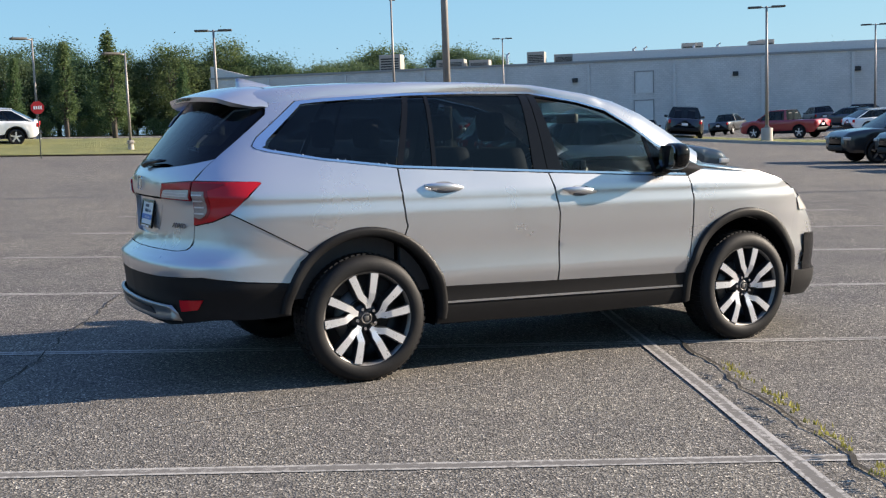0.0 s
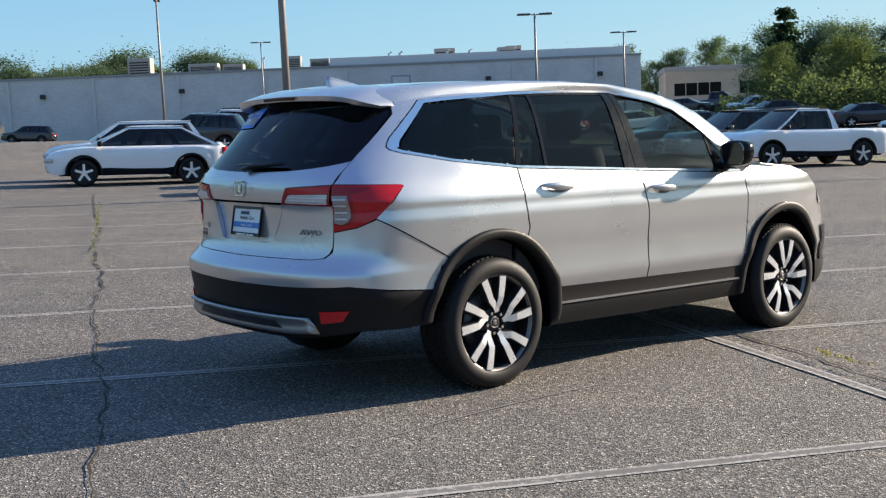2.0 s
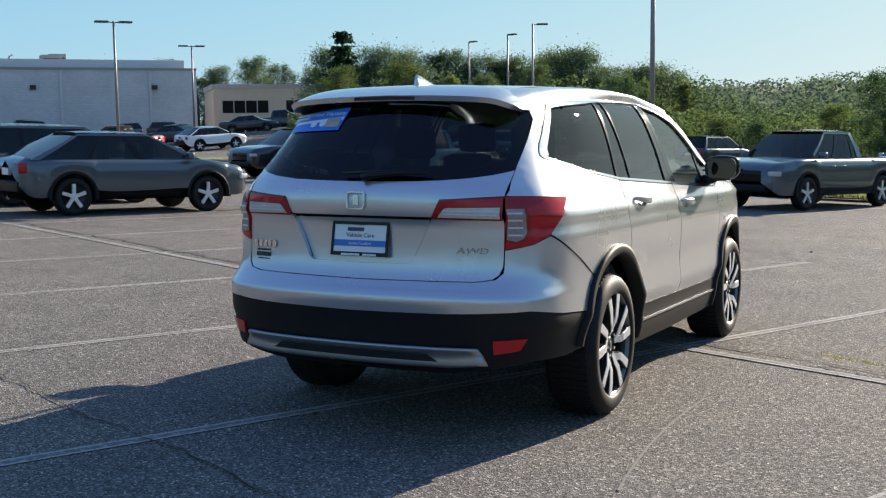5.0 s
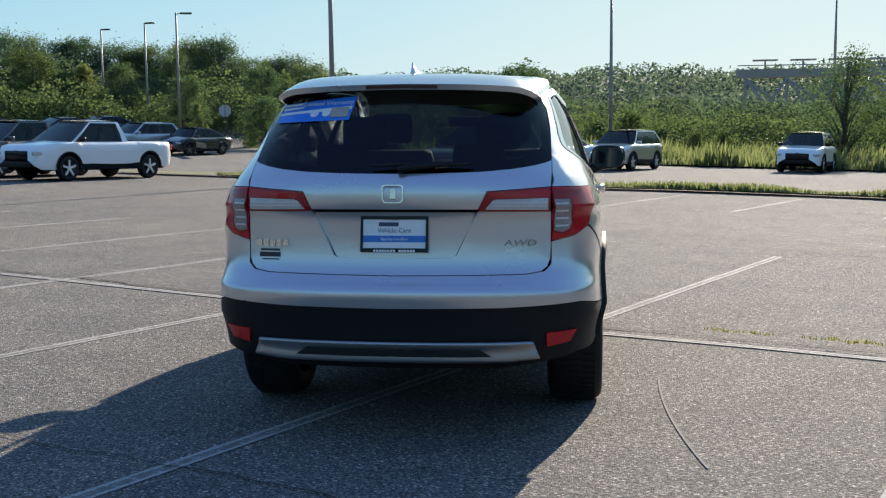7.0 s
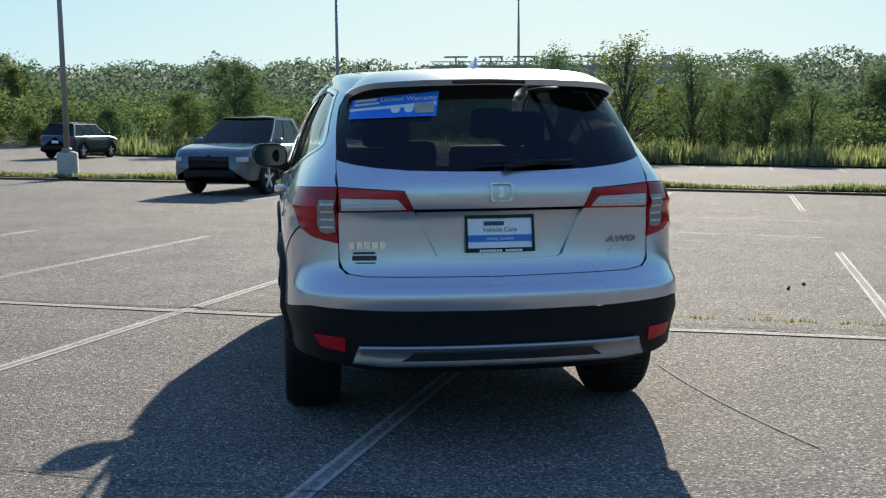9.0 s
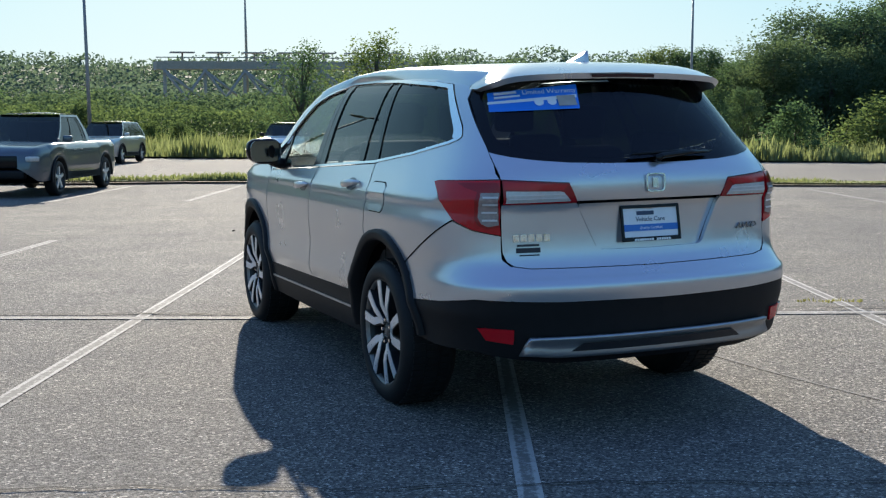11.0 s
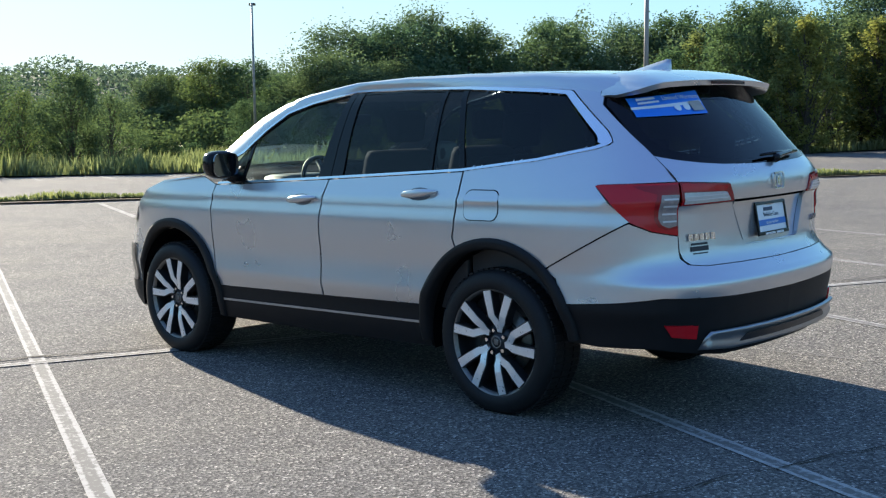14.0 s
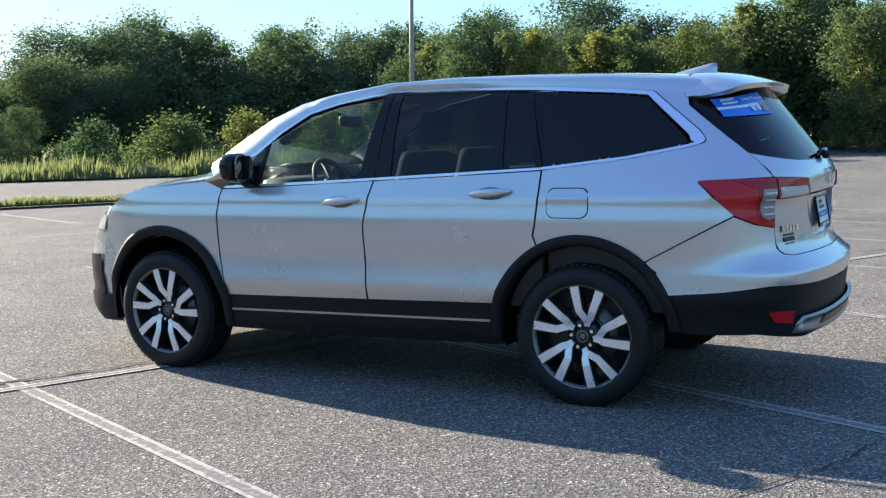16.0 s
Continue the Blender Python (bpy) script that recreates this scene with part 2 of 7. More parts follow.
def words(text, size, depth=0.002):
    """The mesh of a line of writing in the built-in font, centred, in the xy plane."""
    cu = bpy.data.curves.new("writing", "FONT")
    cu.body, cu.size, cu.extrude, cu.align_x, cu.align_y = text, size, depth, "CENTER", "CENTER"
    cu.resolution_u = 2
    ob = bpy.data.objects.new("writing", cu)
    scene.collection.objects.link(ob)
    me = bpy.data.meshes.new_from_object(ob.evaluated_get(bpy.context.evaluated_depsgraph_get()))
    bpy.data.objects.remove(ob)
    bpy.data.curves.remove(cu)
    return me


# ---- ground ----


def soft_side(y):
    if y > 0:
        d = min(max(y - 0.3, 0), 26)
        return 0.016 * d * d / (d + 0.8)
    d = min(max(-y - 2, 0), 40)
    return -0.0225 * d * d / (d + 2)


def ground_z(x, y):
    z = -0.0297 * max(-40, min(x, 6)) - 0.0245 * max(0, min(x, 60) - 6) + 0.0017 * max(-10, min(10, y)) + soft_side(y)
    z += 1.2 * smooth01((y - 30) / 22) * (1 - smooth01((x - 30) / 20))
    z += 0.9 * smooth01((x - 62) / 20) * smooth01((y - 60) / 20)
    z += 2.3 * math.exp(-((x - 78) ** 2 + (y - 46) ** 2) / 578)
    return z


AXIS = radians(-23.6)
AL, AC = Vector((math.cos(AXIS), math.sin(AXIS))), Vector((-math.sin(AXIS), math.cos(AXIS)))


def bay(al, off):
    """A place in the lot's own grid: along the bays, and across them."""
    p = float(al) * AL + float(off) * AC
    return p.x, p.y



# ---- asphalt ----


def asphalt():
    m, n, l, b = shader("asphalt")
    v = texco(n, l)
    grit = n.new("ShaderNodeTexVoronoi")
    grit.inputs["Scale"].default_value = 95
    l.new(v, grit.inputs["Vector"])
    fine = noise_tex(n, l, v, 60, 3, 0.7)
    mid = noise_tex(n, l, v, 1.3, 4)
    broad = noise_tex(n, l, v, 0.11, 3)
    stones = ramp(n, l, grit.outputs["Color"], [(0.0, (0.062, 0.06, 0.057)), (0.5, (0.165, 0.157, 0.145)), (0.78, (0.27, 0.255, 0.23)), (1.0, (0.72, 0.67, 0.59))])
    tar = ramp(n, l, fine, [(0.35, (0.5, 0.5, 0.5)), (0.6, (1.05, 1.05, 1.05))])
    patches = ramp(n, l, mid, [(0.3, (0.82, 0.82, 0.84)), (0.7, (1.06, 1.05, 1.02))])
    areas = ramp(n, l, broad, [(0.35, (0.88, 0.88, 0.9)), (0.65, (1.08, 1.06, 1.02))])
    c = mix(n, l, 1.0, stones, tar, "MULTIPLY")
    c = mix(n, l, 1.0, c, patches, "MULTIPLY")
    c = mix(n, l, 1.0, c, areas, "MULTIPLY")
    l.new(c, b.inputs["Base Color"])
    b.inputs["Roughness"].default_value = 0.95
    b.inputs["Specular IOR Level"].default_value = 0.12
    h = n.new("ShaderNodeMath")
    h.operation = "ADD"
    l.new(grit.outputs["Distance"], h.inputs[0])
    l.new(fine, h.inputs[1])
    bump(n, l, h.outputs[0], b, 0.7, 0.006)
    return m


def line_paint():
    m, n, l, b = shader("worn_line_paint")
    v = texco(n, l)
    uv = n.new("ShaderNodeTexCoord").outputs["UV"]
    sep = n.new("ShaderNodeSeparateXYZ")
    l.new(uv, sep.inputs[0])
    edge = ramp(n, l, sep.outputs[1], [(0.0, (1, 1, 1)), (0.2, (0.9, 0.9, 0.9)), (0.3, (0.35, 0.35, 0.35)), (0.7, (0.35, 0.35, 0.35)), (0.8, (0.9, 0.9, 0.9)), (1.0, (1, 1, 1))])
    wear = noise_tex(n, l, v, 30, 5, 0.7)
    long = noise_tex(n, l, v, 0.9, 2)
    a = n.new("ShaderNodeMath")
    a.operation = "MULTIPLY_ADD"
    l.new(edge, a.inputs[0])
    a.inputs[1].default_value = 0.34
    l.new(wear, a.inputs[2])
    s = n.new("ShaderNodeMath")
    s.operation = "MULTIPLY_ADD"
    l.new(long, s.inputs[0])
    s.inputs[1].default_value = 0.35
    l.new(a.outputs[0], s.inputs[2])
    k = ramp(n, l, s.outputs[0], [(0.82, (0, 0, 0)), (1.14, (1, 1, 1))])
    l.new(mix(n, l, k, (0.150, 0.142, 0.131), (0.36, 0.345, 0.32)), b.inputs["Base Color"])
    b.inputs["Roughness"].default_value = 0.9
    b.inputs["Specular IOR Level"].default_value = 0.15
    bump(n, l, wear, b, 0.5, 0.004)
    return m


ASPHALT, LINE = asphalt(), line_paint()


def spaced(v0, v1, first, grow):
    out, step, v = [0.0], first, 0.0
    while v < v1:
        v += step
        out.append(min(v, v1))
        step *= grow
    neg = []
    step, v = first, 0.0
    while v < v0:
        v += step
        neg.append(-min(v, v0))
        step *= grow
    return sorted(neg) + out


xs, ys = spaced(900, 900, 1.0, 1.06), spaced(900, 900, 1.0, 1.06)
bm = bmesh.new()
rowsv = [[bm.verts.new((x, y, ground_z(x, y))) for y in ys] for x in xs]
for i in range(len(xs) - 1):
    for j in range(len(ys) - 1):
        bm.faces.new((rowsv[i][j], rowsv[i + 1][j], rowsv[i + 1][j + 1], rowsv[i][j + 1]))
ground = new("ground", mesh_from(bm, "ground", ASPHALT))
tagged(ground, "grey weathered asphalt parking lot with coarse aggregate", "parking lot", kind="structure")


def ground_hit_z(x, y):
    """The height of the ground's mesh at a place."""
    i = max(k for k in range(len(xs) - 1) if xs[k] <= x)
    j = max(k for k in range(len(ys) - 1) if ys[k] <= y)
    a, b = (x - xs[i]) / (xs[i + 1] - xs[i]), (y - ys[j]) / (ys[j + 1] - ys[j])
    z = lambda p, q: ground_z(xs[p], ys[q])
    return (1 - a) * (1 - b) * z(i, j) + a * (1 - b) * z(i + 1, j) + (1 - a) * b * z(i, j + 1) + a * b * z(i + 1, j + 1)


def strip(name, pts, width, material, lift=0.004, label="", category="", kind="structure", group="", step=0.4):
    """A flat band along a line on the ground."""
    bm = bmesh.new()
    uv = bm.loops.layers.uv.new("uv")
    rows = []
    for (a, b) in zip(pts, pts[1:]):
        a, b = Vector(a), Vector(b)
        n = max(1, int((b - a).length / step))
        d = (b - a).normalized()
        s = Vector((-d.y, d.x)) * width / 2
        for k in range(n + (1 if b == Vector(pts[-1]) else 0)):
            p = a + (b - a) * k / n
            rows.append([bm.verts.new((q.x, q.y, ground_hit_z(q.x, q.y) + lift)) for q in (p - s, p + s)])
    for i, (a, b) in enumerate(zip(rows, rows[1:])):
        f = bm.faces.new((a[0], b[0], b[1], a[1]))
        for lp, c in zip(f.loops, ((i, 0), (i + 1, 0), (i + 1, 1), (i, 1))):
            lp[uv].uv = c
    ob = new(name, mesh_from(bm, name, material, False))
    return tagged(ob, label, category, group, kind)


def bay_line(a0, o0, a1, o1, width=0.10, lift=0.004):
    strip("parking_line", [bay(a0, o0), bay(a1, o1)], width, LINE, lift, "worn white parking line painted on asphalt", "parking line", group="parking lines")


for k in range(-5, 10):
    bay_line(-3.8, 0.2 + 2.75 * k - (0.12 if k > 0 else 0), 8.3, 0.2 + 2.75 * k)
bay_line(2.25, -14.5, 2.25, 26, 0.1, lift=0.007)
for k in range(-6, 4):
    bay_line(15.8, 0.27 + 2.75 * k, 21.4, 0.27 + 2.75 * k)
for k in range(-14, 6):
    bay_line(39.8, 0.3 + 2.75 * k, 45.4, 0.3 + 2.75 * k)
for a0, o0, a1, o1 in ((10.45, -0.55, 10.35, -1.15), (10.35, -1.6, 10.25, -2.5), (13.4, -0.7, 13.35, -2.6)):
    bay_line(a0, o0, a1, o1, 0.1)

# cracks: open dark joints that wander beside the cross line and over the lot
CRACK = surface("crack_fill", (0.065, 0.06, 0.052), 0.95, vary=0.4, scale=10, relief=0.004, spec=0.1)
crack_rng = np.random.default_rng(5)


def crack(a0, o0, a1, o1, width=0.03, wander=0.07, step=0.12):
    n = max(3, int(math.hypot(a1 - a0, o1 - o0) / step))
    bm = bmesh.new()
    rows, da = [], 0.0
    for k in range(n + 1):
        t = k / n
        da = 0.85 * da + crack_rng.normal(0, wander * 0.4)
        p = Vector(bay(a0 + (a1 - a0) * t, o0 + (o1 - o0) * t))
        d = (Vector(bay(a1, o1)) - Vector(bay(a0, o0))).normalized()
        s = Vector((-d.y, d.x))
        c = p + s * da
        w = width * crack_rng.uniform(0.3, 1.0)
        rows.append([bm.verts.new((q.x, q.y, ground_hit_z(q.x, q.y) + 0.009)) for q in (c - s * w / 2, c + s * w / 2)])
    for a, b in zip(rows, rows[1:]):
        bm.faces.new((a[0], b[0], b[1], a[1]))
    ob = tagged(new("pavement_crack", mesh_from(bm, "pavement_crack", CRACK, False)), "dark open crack in the asphalt", "crack", "cracks", "structure")
    return ob


crack(2.50, -13, 2.50, 1.2, 0.03, 0.04)
crack(2.45, 2.0, 2.6, 26, 0.045, 0.06)
crack(-1.75, -3.5, -1.84, 4, 0.016, 0.05)
crack(-1.84, 4, -2.1, 20, 0.028, 0.05)
crack(8.9, -12, 8.9, 14, 0.03, 0.05)
crack(11.5, -16, 12.2, 12, 0.03, 0.08)
crack(14.6, -16, 14.6, 20, 0.04, 0.05)
crack(5.6, -14, 5.9, -3, 0.02, 0.08)
SCUFF = surface("pale_scuff", (0.235, 0.223, 0.204), 0.95, vary=0.2, scale=40, spec=0.1)
for pts, w in (([bay(-0.65 + 0.167 * k, -1.80 + 0.105 * k - 0.0022 * k * k) for k in range(11)], 0.012),):
    strip("scuff_mark", pts, w, SCUFF, 0.0055, "faint pale tyre scuff on the asphalt", "scuff mark")
STONE = surface("loose_stone", (0.05, 0.045, 0.04), 0.9)
for al, off in ((4.75, -1.86), (4.62, -1.85), (5.0, -2.0), (4.4, -4.0), (9.4, 3.6)):
    bm = bmesh.new()
    bmesh.ops.create_icosphere(bm, subdivisions=1, radius=0.021)
    for v in bm.verts:
        v.co *= crack_rng.uniform(0.6, 1.2)
        v.co.z *= 0.7
    x, y = bay(al, off)
    ob = tagged(new("loose_stone", mesh_from(bm, "loose_stone", STONE, False)), "small dark stone lying on the asphalt", "stone", "loose stones")
    ob.matrix_world = pose(x, y, ground_hit_z(x, y) + 0.015)

# ---- the silver SUV ----
PW = table([(0.20, 0.86), (0.30, 0.90), (0.40, 0.926), (0.48, 0.934), (0.535, 0.946), (0.578, 0.958), (0.592, 0.960), (0.612, 0.9575), (0.66, 0.952), (0.75, 0.946), (0.88, 0.953), (0.98, 0.953), (1.045, 0.941),
            (1.075, 0.939), (1.09, 0.942), (1.11, 0.930), (1.18, 0.905), (1.25, 0.88), (1.40, 0.828), (1.55, 0.762), (1.62, 0.722), (1.68, 0.665), (1.72, 0.57), (1.75, 0.40)])
PXR = table([(0.22, -0.93), (0.30, -1.02), (0.36, -1.08), (0.40, -1.11), (0.49, -1.13), (0.55, -1.135), (0.645, -1.15), (0.70, -1.158), (0.725, -1.155), (0.745, -1.125), (0.783, -1.088), (0.80, -1.072),
             (0.86, -1.052), (0.95, -1.046), (1.05, -1.05), (1.08, -1.062), (1.10, -1.07), (1.16, -1.072), (1.21, -1.058), (1.25, -1.03), (1.35, -0.955), (1.45, -0.88), (1.55, -0.80), (1.62, -0.745), (1.70, -0.68)])
LOOP = [(0.0, 0.0), (0.006, 0.2), (0.028, 0.43), (0.05, 0.55), (0.075, 0.65), (0.11, 0.74), (0.15, 0.815), (0.21, 0.88), (0.29, 0.93), (0.40, 0.965), (0.55, 0.985), (0.85, 1.0), (3.0, 1.0)]
arc = [0.0]
for (a, b), (c, d) in zip(LOOP, LOOP[1:]):
    arc.append(arc[-1] + math.hypot(c - a, 0.93 * (d - b)))
S_DX, S_F = table([(s, p[0]) for s, p in zip(arc, LOOP)]), table([(s, p[1]) for s, p in zip(arc, LOOP)])
DX_S, F_S = table([(p[0], s) for s, p in zip(arc, LOOP)]), table([(p[1], s) for s, p in zip(arc[:-1], LOOP[:-1])])
NOSE = table([(2.3, 1.0), (2.8, 0.992), (3.1, 0.965), (3.3, 0.92), (3.5, 0.83), (3.62, 0.72), (3.72, 0.5), (3.78, 0.0)])


def half_width(x, z):
    w = PW(z) * NOSE(x)
    taper = 1 - 0.058 * smooth01((0.45 - x) / 1.1) * smooth01((z - 1.12) / 0.3)
    return w * taper


def side_y(x, z):
    return half_width(x, z) * S_F(DX_S(max(0.0, x - PXR(z))))


def side(x, z, out=0.0):
    return Vector((x, side_y(x, z) + out, z))


def rear(s, z, out=0.0):
    """The body round its rear corner: s runs from the middle of the tail along the bumper to the side."""
    x = PXR(z) + S_DX(s)
    return Vector((x - out * (1 - smooth01((s - 0.7) / 0.4)), half_width(x, z) * S_F(s) + out * smooth01((s - 0.6) / 0.4), z))


def s_of_y(y, z):
    s = F_S(min(0.999, y / (PW(z) * 0.95)))
    for _ in range(6):
        s = F_S(min(0.999, y / half_width(PXR(z) + S_DX(s), z)))
    return s


def s_of_x(x, z):
    return DX_S(max(0.0, x - PXR(z)))


def x_of_y(y, z):
    return PXR(z) + S_DX(s_of_y(y, z))


suv = tagged(new("silver_suv"), "silver SUV with black arch cladding parked across faded bay lines", "car")
suv.matrix_world = SLOPE
GATE_EDGE = [(0.69, 0.80), (0.71, 0.84), (0.712, 1.0), (0.713, 1.18), (0.712, 1.25), (0.705, 1.33), (0.70, 1.40), (0.672, 1.55), (0.625, 1.62), (0.565, 1.685)]


def both(name, build, material, label="", parent=None):
    """The left and the right copy of a part; build() gives the left one."""
    made = []
    for flip in (False, True):
        bm = build()
        if flip:
            mirrored(bm)
        made.append(part(name, bm, material, parent or suv, label))
    return made


def panel(poly, depth=0.025, out=0.0, su=0.05, sv=0.03):
    def build():
        bm = bmesh.new()
        patch(bm, poly, lambda x, z: side(x, z, out), su, sv, depth, flip=True)
        return bm
    return build


def arch(cx, r, a0, a1, n=14, cz=0.39):
    return [(cx + r * math.cos(radians(a0 + (a1 - a0) * k / n)), cz + r * math.sin(radians(a0 + (a1 - a0) * k / n))) for k in range(n + 1)]


gate_side = [(x_of_y(y, z), z) for y, z in GATE_EDGE]
# door outlines, seen from the side
FRONT_DOOR = [(2.30, 0.50), (1.302, 0.515), (1.30, 0.58), (1.31, 0.936), (1.272, 1.13), (1.255, 1.185), (2.06, 1.150), (2.325, 1.142), (2.35, 1.007), (2.345, 0.748)]
REAR_DOOR = [(1.30 - 0.011, 0.515)] + [(0.50, 0.53)] + arch(0, 0.515, 17, 62, 8) + [(0.262, 0.90), (0.25, 0.95), (0.235, 1.1), (0.232, 1.232), (1.244, 1.185), (1.261, 1.13), (1.299, 0.936), (1.289, 0.58)]
both("front_door_panel", panel(FRONT_DOOR), SILVER)
both("rear_door_panel", panel(REAR_DOOR), SILVER)
QUARTER = [(-0.345, 0.775)] + arch(0, 0.512, 128, 63, 10) + [(0.251, 0.90), (0.239, 0.95), (0.224, 1.1), (0.221, 1.236), (-0.22, 1.285), (-0.53, 1.338), (-0.60, 1.358), (-0.612, 1.372), (-0.60, 1.392), (-0.575, 1.425), (-0.325, 1.628), (-0.16, 1.645), (0.36, 1.678),
           (0.36, 1.705), (-0.1, 1.700), (-0.48, 1.685)] + [(x + 0.001, z) for x, z in gate_side[::-1] if z > 1.19] + [(x_of_y(0.716, 1.185), 1.187), (-0.607, 1.178), (-0.60, 1.168), (-0.775, 1.006)]
both("quarter_panel", panel(QUARTER), SILVER)
FENDER = [(2.306, 0.50)] + arch(2.82, 0.525, 168, 20, 16) + [(3.35, 0.62), (3.37, 0.80), (3.35, 0.93), (3.30, 1.02), (3.16, 1.105), (2.95, 1.165), (2.66, 1.19), (2.50, 1.20), (2.336, 1.145), (2.361, 1.007), (2.356, 0.748)]
both("front_fender", panel(FENDER), SILVER)

# rear bumper, one piece round both corners
BUMP_TOP = [(0.0, 0.7835), (s_of_y(0.60, 0.7885), 0.7885), (s_of_y(0.683, 0.800), 0.800), (s_of_y(0.7125, 0.83), 0.83), (s_of_y(0.7125, 0.93), 0.933), (s_of_x(-0.86, 0.95), 0.957), (s_of_x(-0.775, 1.0), 0.998), (s_of_x(-0.352, 0.770), 0.770)]
BUMP_LOW = [(0.0, 0.643), (s_of_y(0.5, 0.648), 0.648), (s_of_y(0.842, 0.662), 0.662), (s_of_x(-0.73, 0.634), 0.634), (s_of_x(-0.462, 0.612), 0.612), (s_of_x(-0.41, 0.70), 0.70)]
def loop_part(name, poly, material, out=0.0, depth=0.02, label="", su=0.05, sv=0.02):
    bm = bmesh.new()
    patch(bm, poly, lambda s, z: rear(s, z, out), su, sv, depth, flip=True)
    b2 = bm.copy()
    mirrored(b2)
    me = bpy.data.meshes.new("half")
    b2.to_mesh(me)
    b2.free()
    bm.from_mesh(me)
    bpy.data.meshes.remove(me)
    bmesh.ops.remove_doubles(bm, verts=[v for v in bm.verts if abs(v.co.y) < 0.001], dist=0.002)
    return part(name, bm, material, suv, label)


rear_bumper = loop_part("rear_bumper", BUMP_LOW + BUMP_TOP[::-1], SILVER)
CLAD_UP = [(s, z - 0.004) for s, z in BUMP_LOW[:-1]]
CLAD_LOW = [(0.0, 0.36), (0.5, 0.36), (s_of_y(0.84, 0.44), 0.42), (s_of_x(-0.62, 0.40), 0.415), (s_of_x(-0.452, 0.42), 0.425), (s_of_x(-0.452, 0.5), 0.5)]
loop_part("bumper_cladding", CLAD_LOW + CLAD_UP[::-1], BLACK_TRIM, out=-0.004, label="black textured lower bumper cladding")
# the lower valance that closes the tail below the cladding
bm = bmesh.new()
grid_surface(bm, lambda u, v: (-1.04 + 0.4 * v, (u - 0.5) * 1.0, 0.368 - 0.01 * v), 6, 4)
part("valance", bm, BLACK_TRIM, suv)
# satin skid trim
def skid():
    bm = bmesh.new()
    n = 40
    prof = [(0.0, 0.492), (0.018, 0.490), (0.02, 0.478), (0.006, 0.466), (0.010, 0.43), (0.022, 0.41), (0.02, 0.397), (-0.03, 0.388)]
    rows = []
    for i in range(n + 1):
        y = -0.635 + 1.27 * i / n
        k = smooth01((abs(y) - 0.5) / 0.13)
        row = []
        for dx, z in prof:
            zz = z + (0.0 if z > 0.45 else 0.012 * k)
            yy = y + math.copysign(0.03 * k * (0.49 - z) / 0.1, y)
            row.append(bm.verts.new((PXR(zz) + S_DX(s_of_y(min(abs(yy), 0.8), zz)) - dx - 0.012, yy, zz)))
        rows.append(row)
    for a, b in zip(rows, rows[1:]):
        for j in range(len(prof) - 1):
            bm.faces.new((a[j], a[j + 1], b[j + 1], b[j]))
    for row in (rows[0][::-1], rows[-1]):
        bm.faces.new(row)
    return bm


part("skid_trim", skid(), SATIN, suv, "satin silver skid trim under the bumper")
bm = bmesh.new()
patch(bm, [(-0.47, 0.412), (0.47, 0.412), (0.40, 0.458), (-0.40, 0.458)], lambda y, z: Vector((PXR(z) + S_DX(s_of_y(abs(y), z)) - 0.026, y, z)), 0.05, 0.02, 0.004, flip=True)
part("skid_inset", bm, RIM_DARK, suv)


def reflector():
    bm = bmesh.new()
    patch(bm, [(s_of_y(0.70, 0.5), 0.460), (s_of_y(0.80, 0.5), 0.478), (s_of_y(0.825, 0.52), 0.532), (s_of_y(0.695, 0.52), 0.525)], lambda s, z: rear(s, z, 0.006), 0.03, 0.03, 0.012, flip=True)
    return bm


both("reflector", reflector, RED_LENS, "red bumper reflector")
# black sills, arches
both("sill_cladding", panel([(2.31, 0.496), (1.30, 0.511), (0.485, 0.527), (0.475, 0.40), (0.46, 0.30), (1.3, 0.285), (2.34, 0.29), (2.345, 0.40)], 0.05, 0.004), BLACK_TRIM, "black lower sill cladding")
both("sill_strip", panel([(2.28, 0.405), (0.50, 0.425), (0.50, 0.437), (2.28, 0.417)], 0.006, 0.011, 0.1, 0.02), surface("sill_satin", (0.42, 0.42, 0.43), 0.3, 0.7), "thin bright strip along the sill")


def flare(cx, r_out, r_in, a0, a1, bulge):
    def build():
        bm = bmesh.new()
        n, rows = 30, []
        for i in range(n + 1):
            a = radians(a0 + (a1 - a0) * i / n)
            row = []
            for r, o in ((r_out, -0.004), (r_out - 0.003, bulge * 0.8), (r_out - 0.02, bulge), (r_in + 0.015, bulge * 0.9), (r_in, bulge * 0.6), (r_in, -0.07)):
                x, z = cx + r * math.cos(a), 0.385 + r * math.sin(a)
                row.append(bm.verts.new((x, side_y(x, max(z, 0.3)) + o, z)))
            rows.append(row)
        for p, q in zip(rows, rows[1:]):
            for j in range(5):
                bm.faces.new((p[j], p[j + 1], q[j + 1], q[j]))
        return bm
    return build


both("rear_wheel_arch", flare(0.0, 0.523, 0.466, -6, 174, 0.022), BLACK_TRIM, "black wheel arch flare")
both("front_wheel_arch", flare(2.82, 0.533, 0.470, -8, 190, 0.024), BLACK_TRIM, "black wheel arch flare")


def well(cx):
    def build():
        bm = bmesh.new()
        n, rows = 20, []
        for i in range(n + 1):
            a = radians(-12 + 186 * i / n)
            rows.append([bm.verts.new((cx + r * math.cos(a), y, 0.385 + r * math.sin(a))) for r, y in ((0.46, 0.90), (0.47, 0.60), (0.2, 0.58))])
        for p, q in zip(rows, rows[1:]):
            for j in range(2):
                bm.faces.new((p[j], q[j], q[j + 1], p[j + 1]))
        return bm
    return build


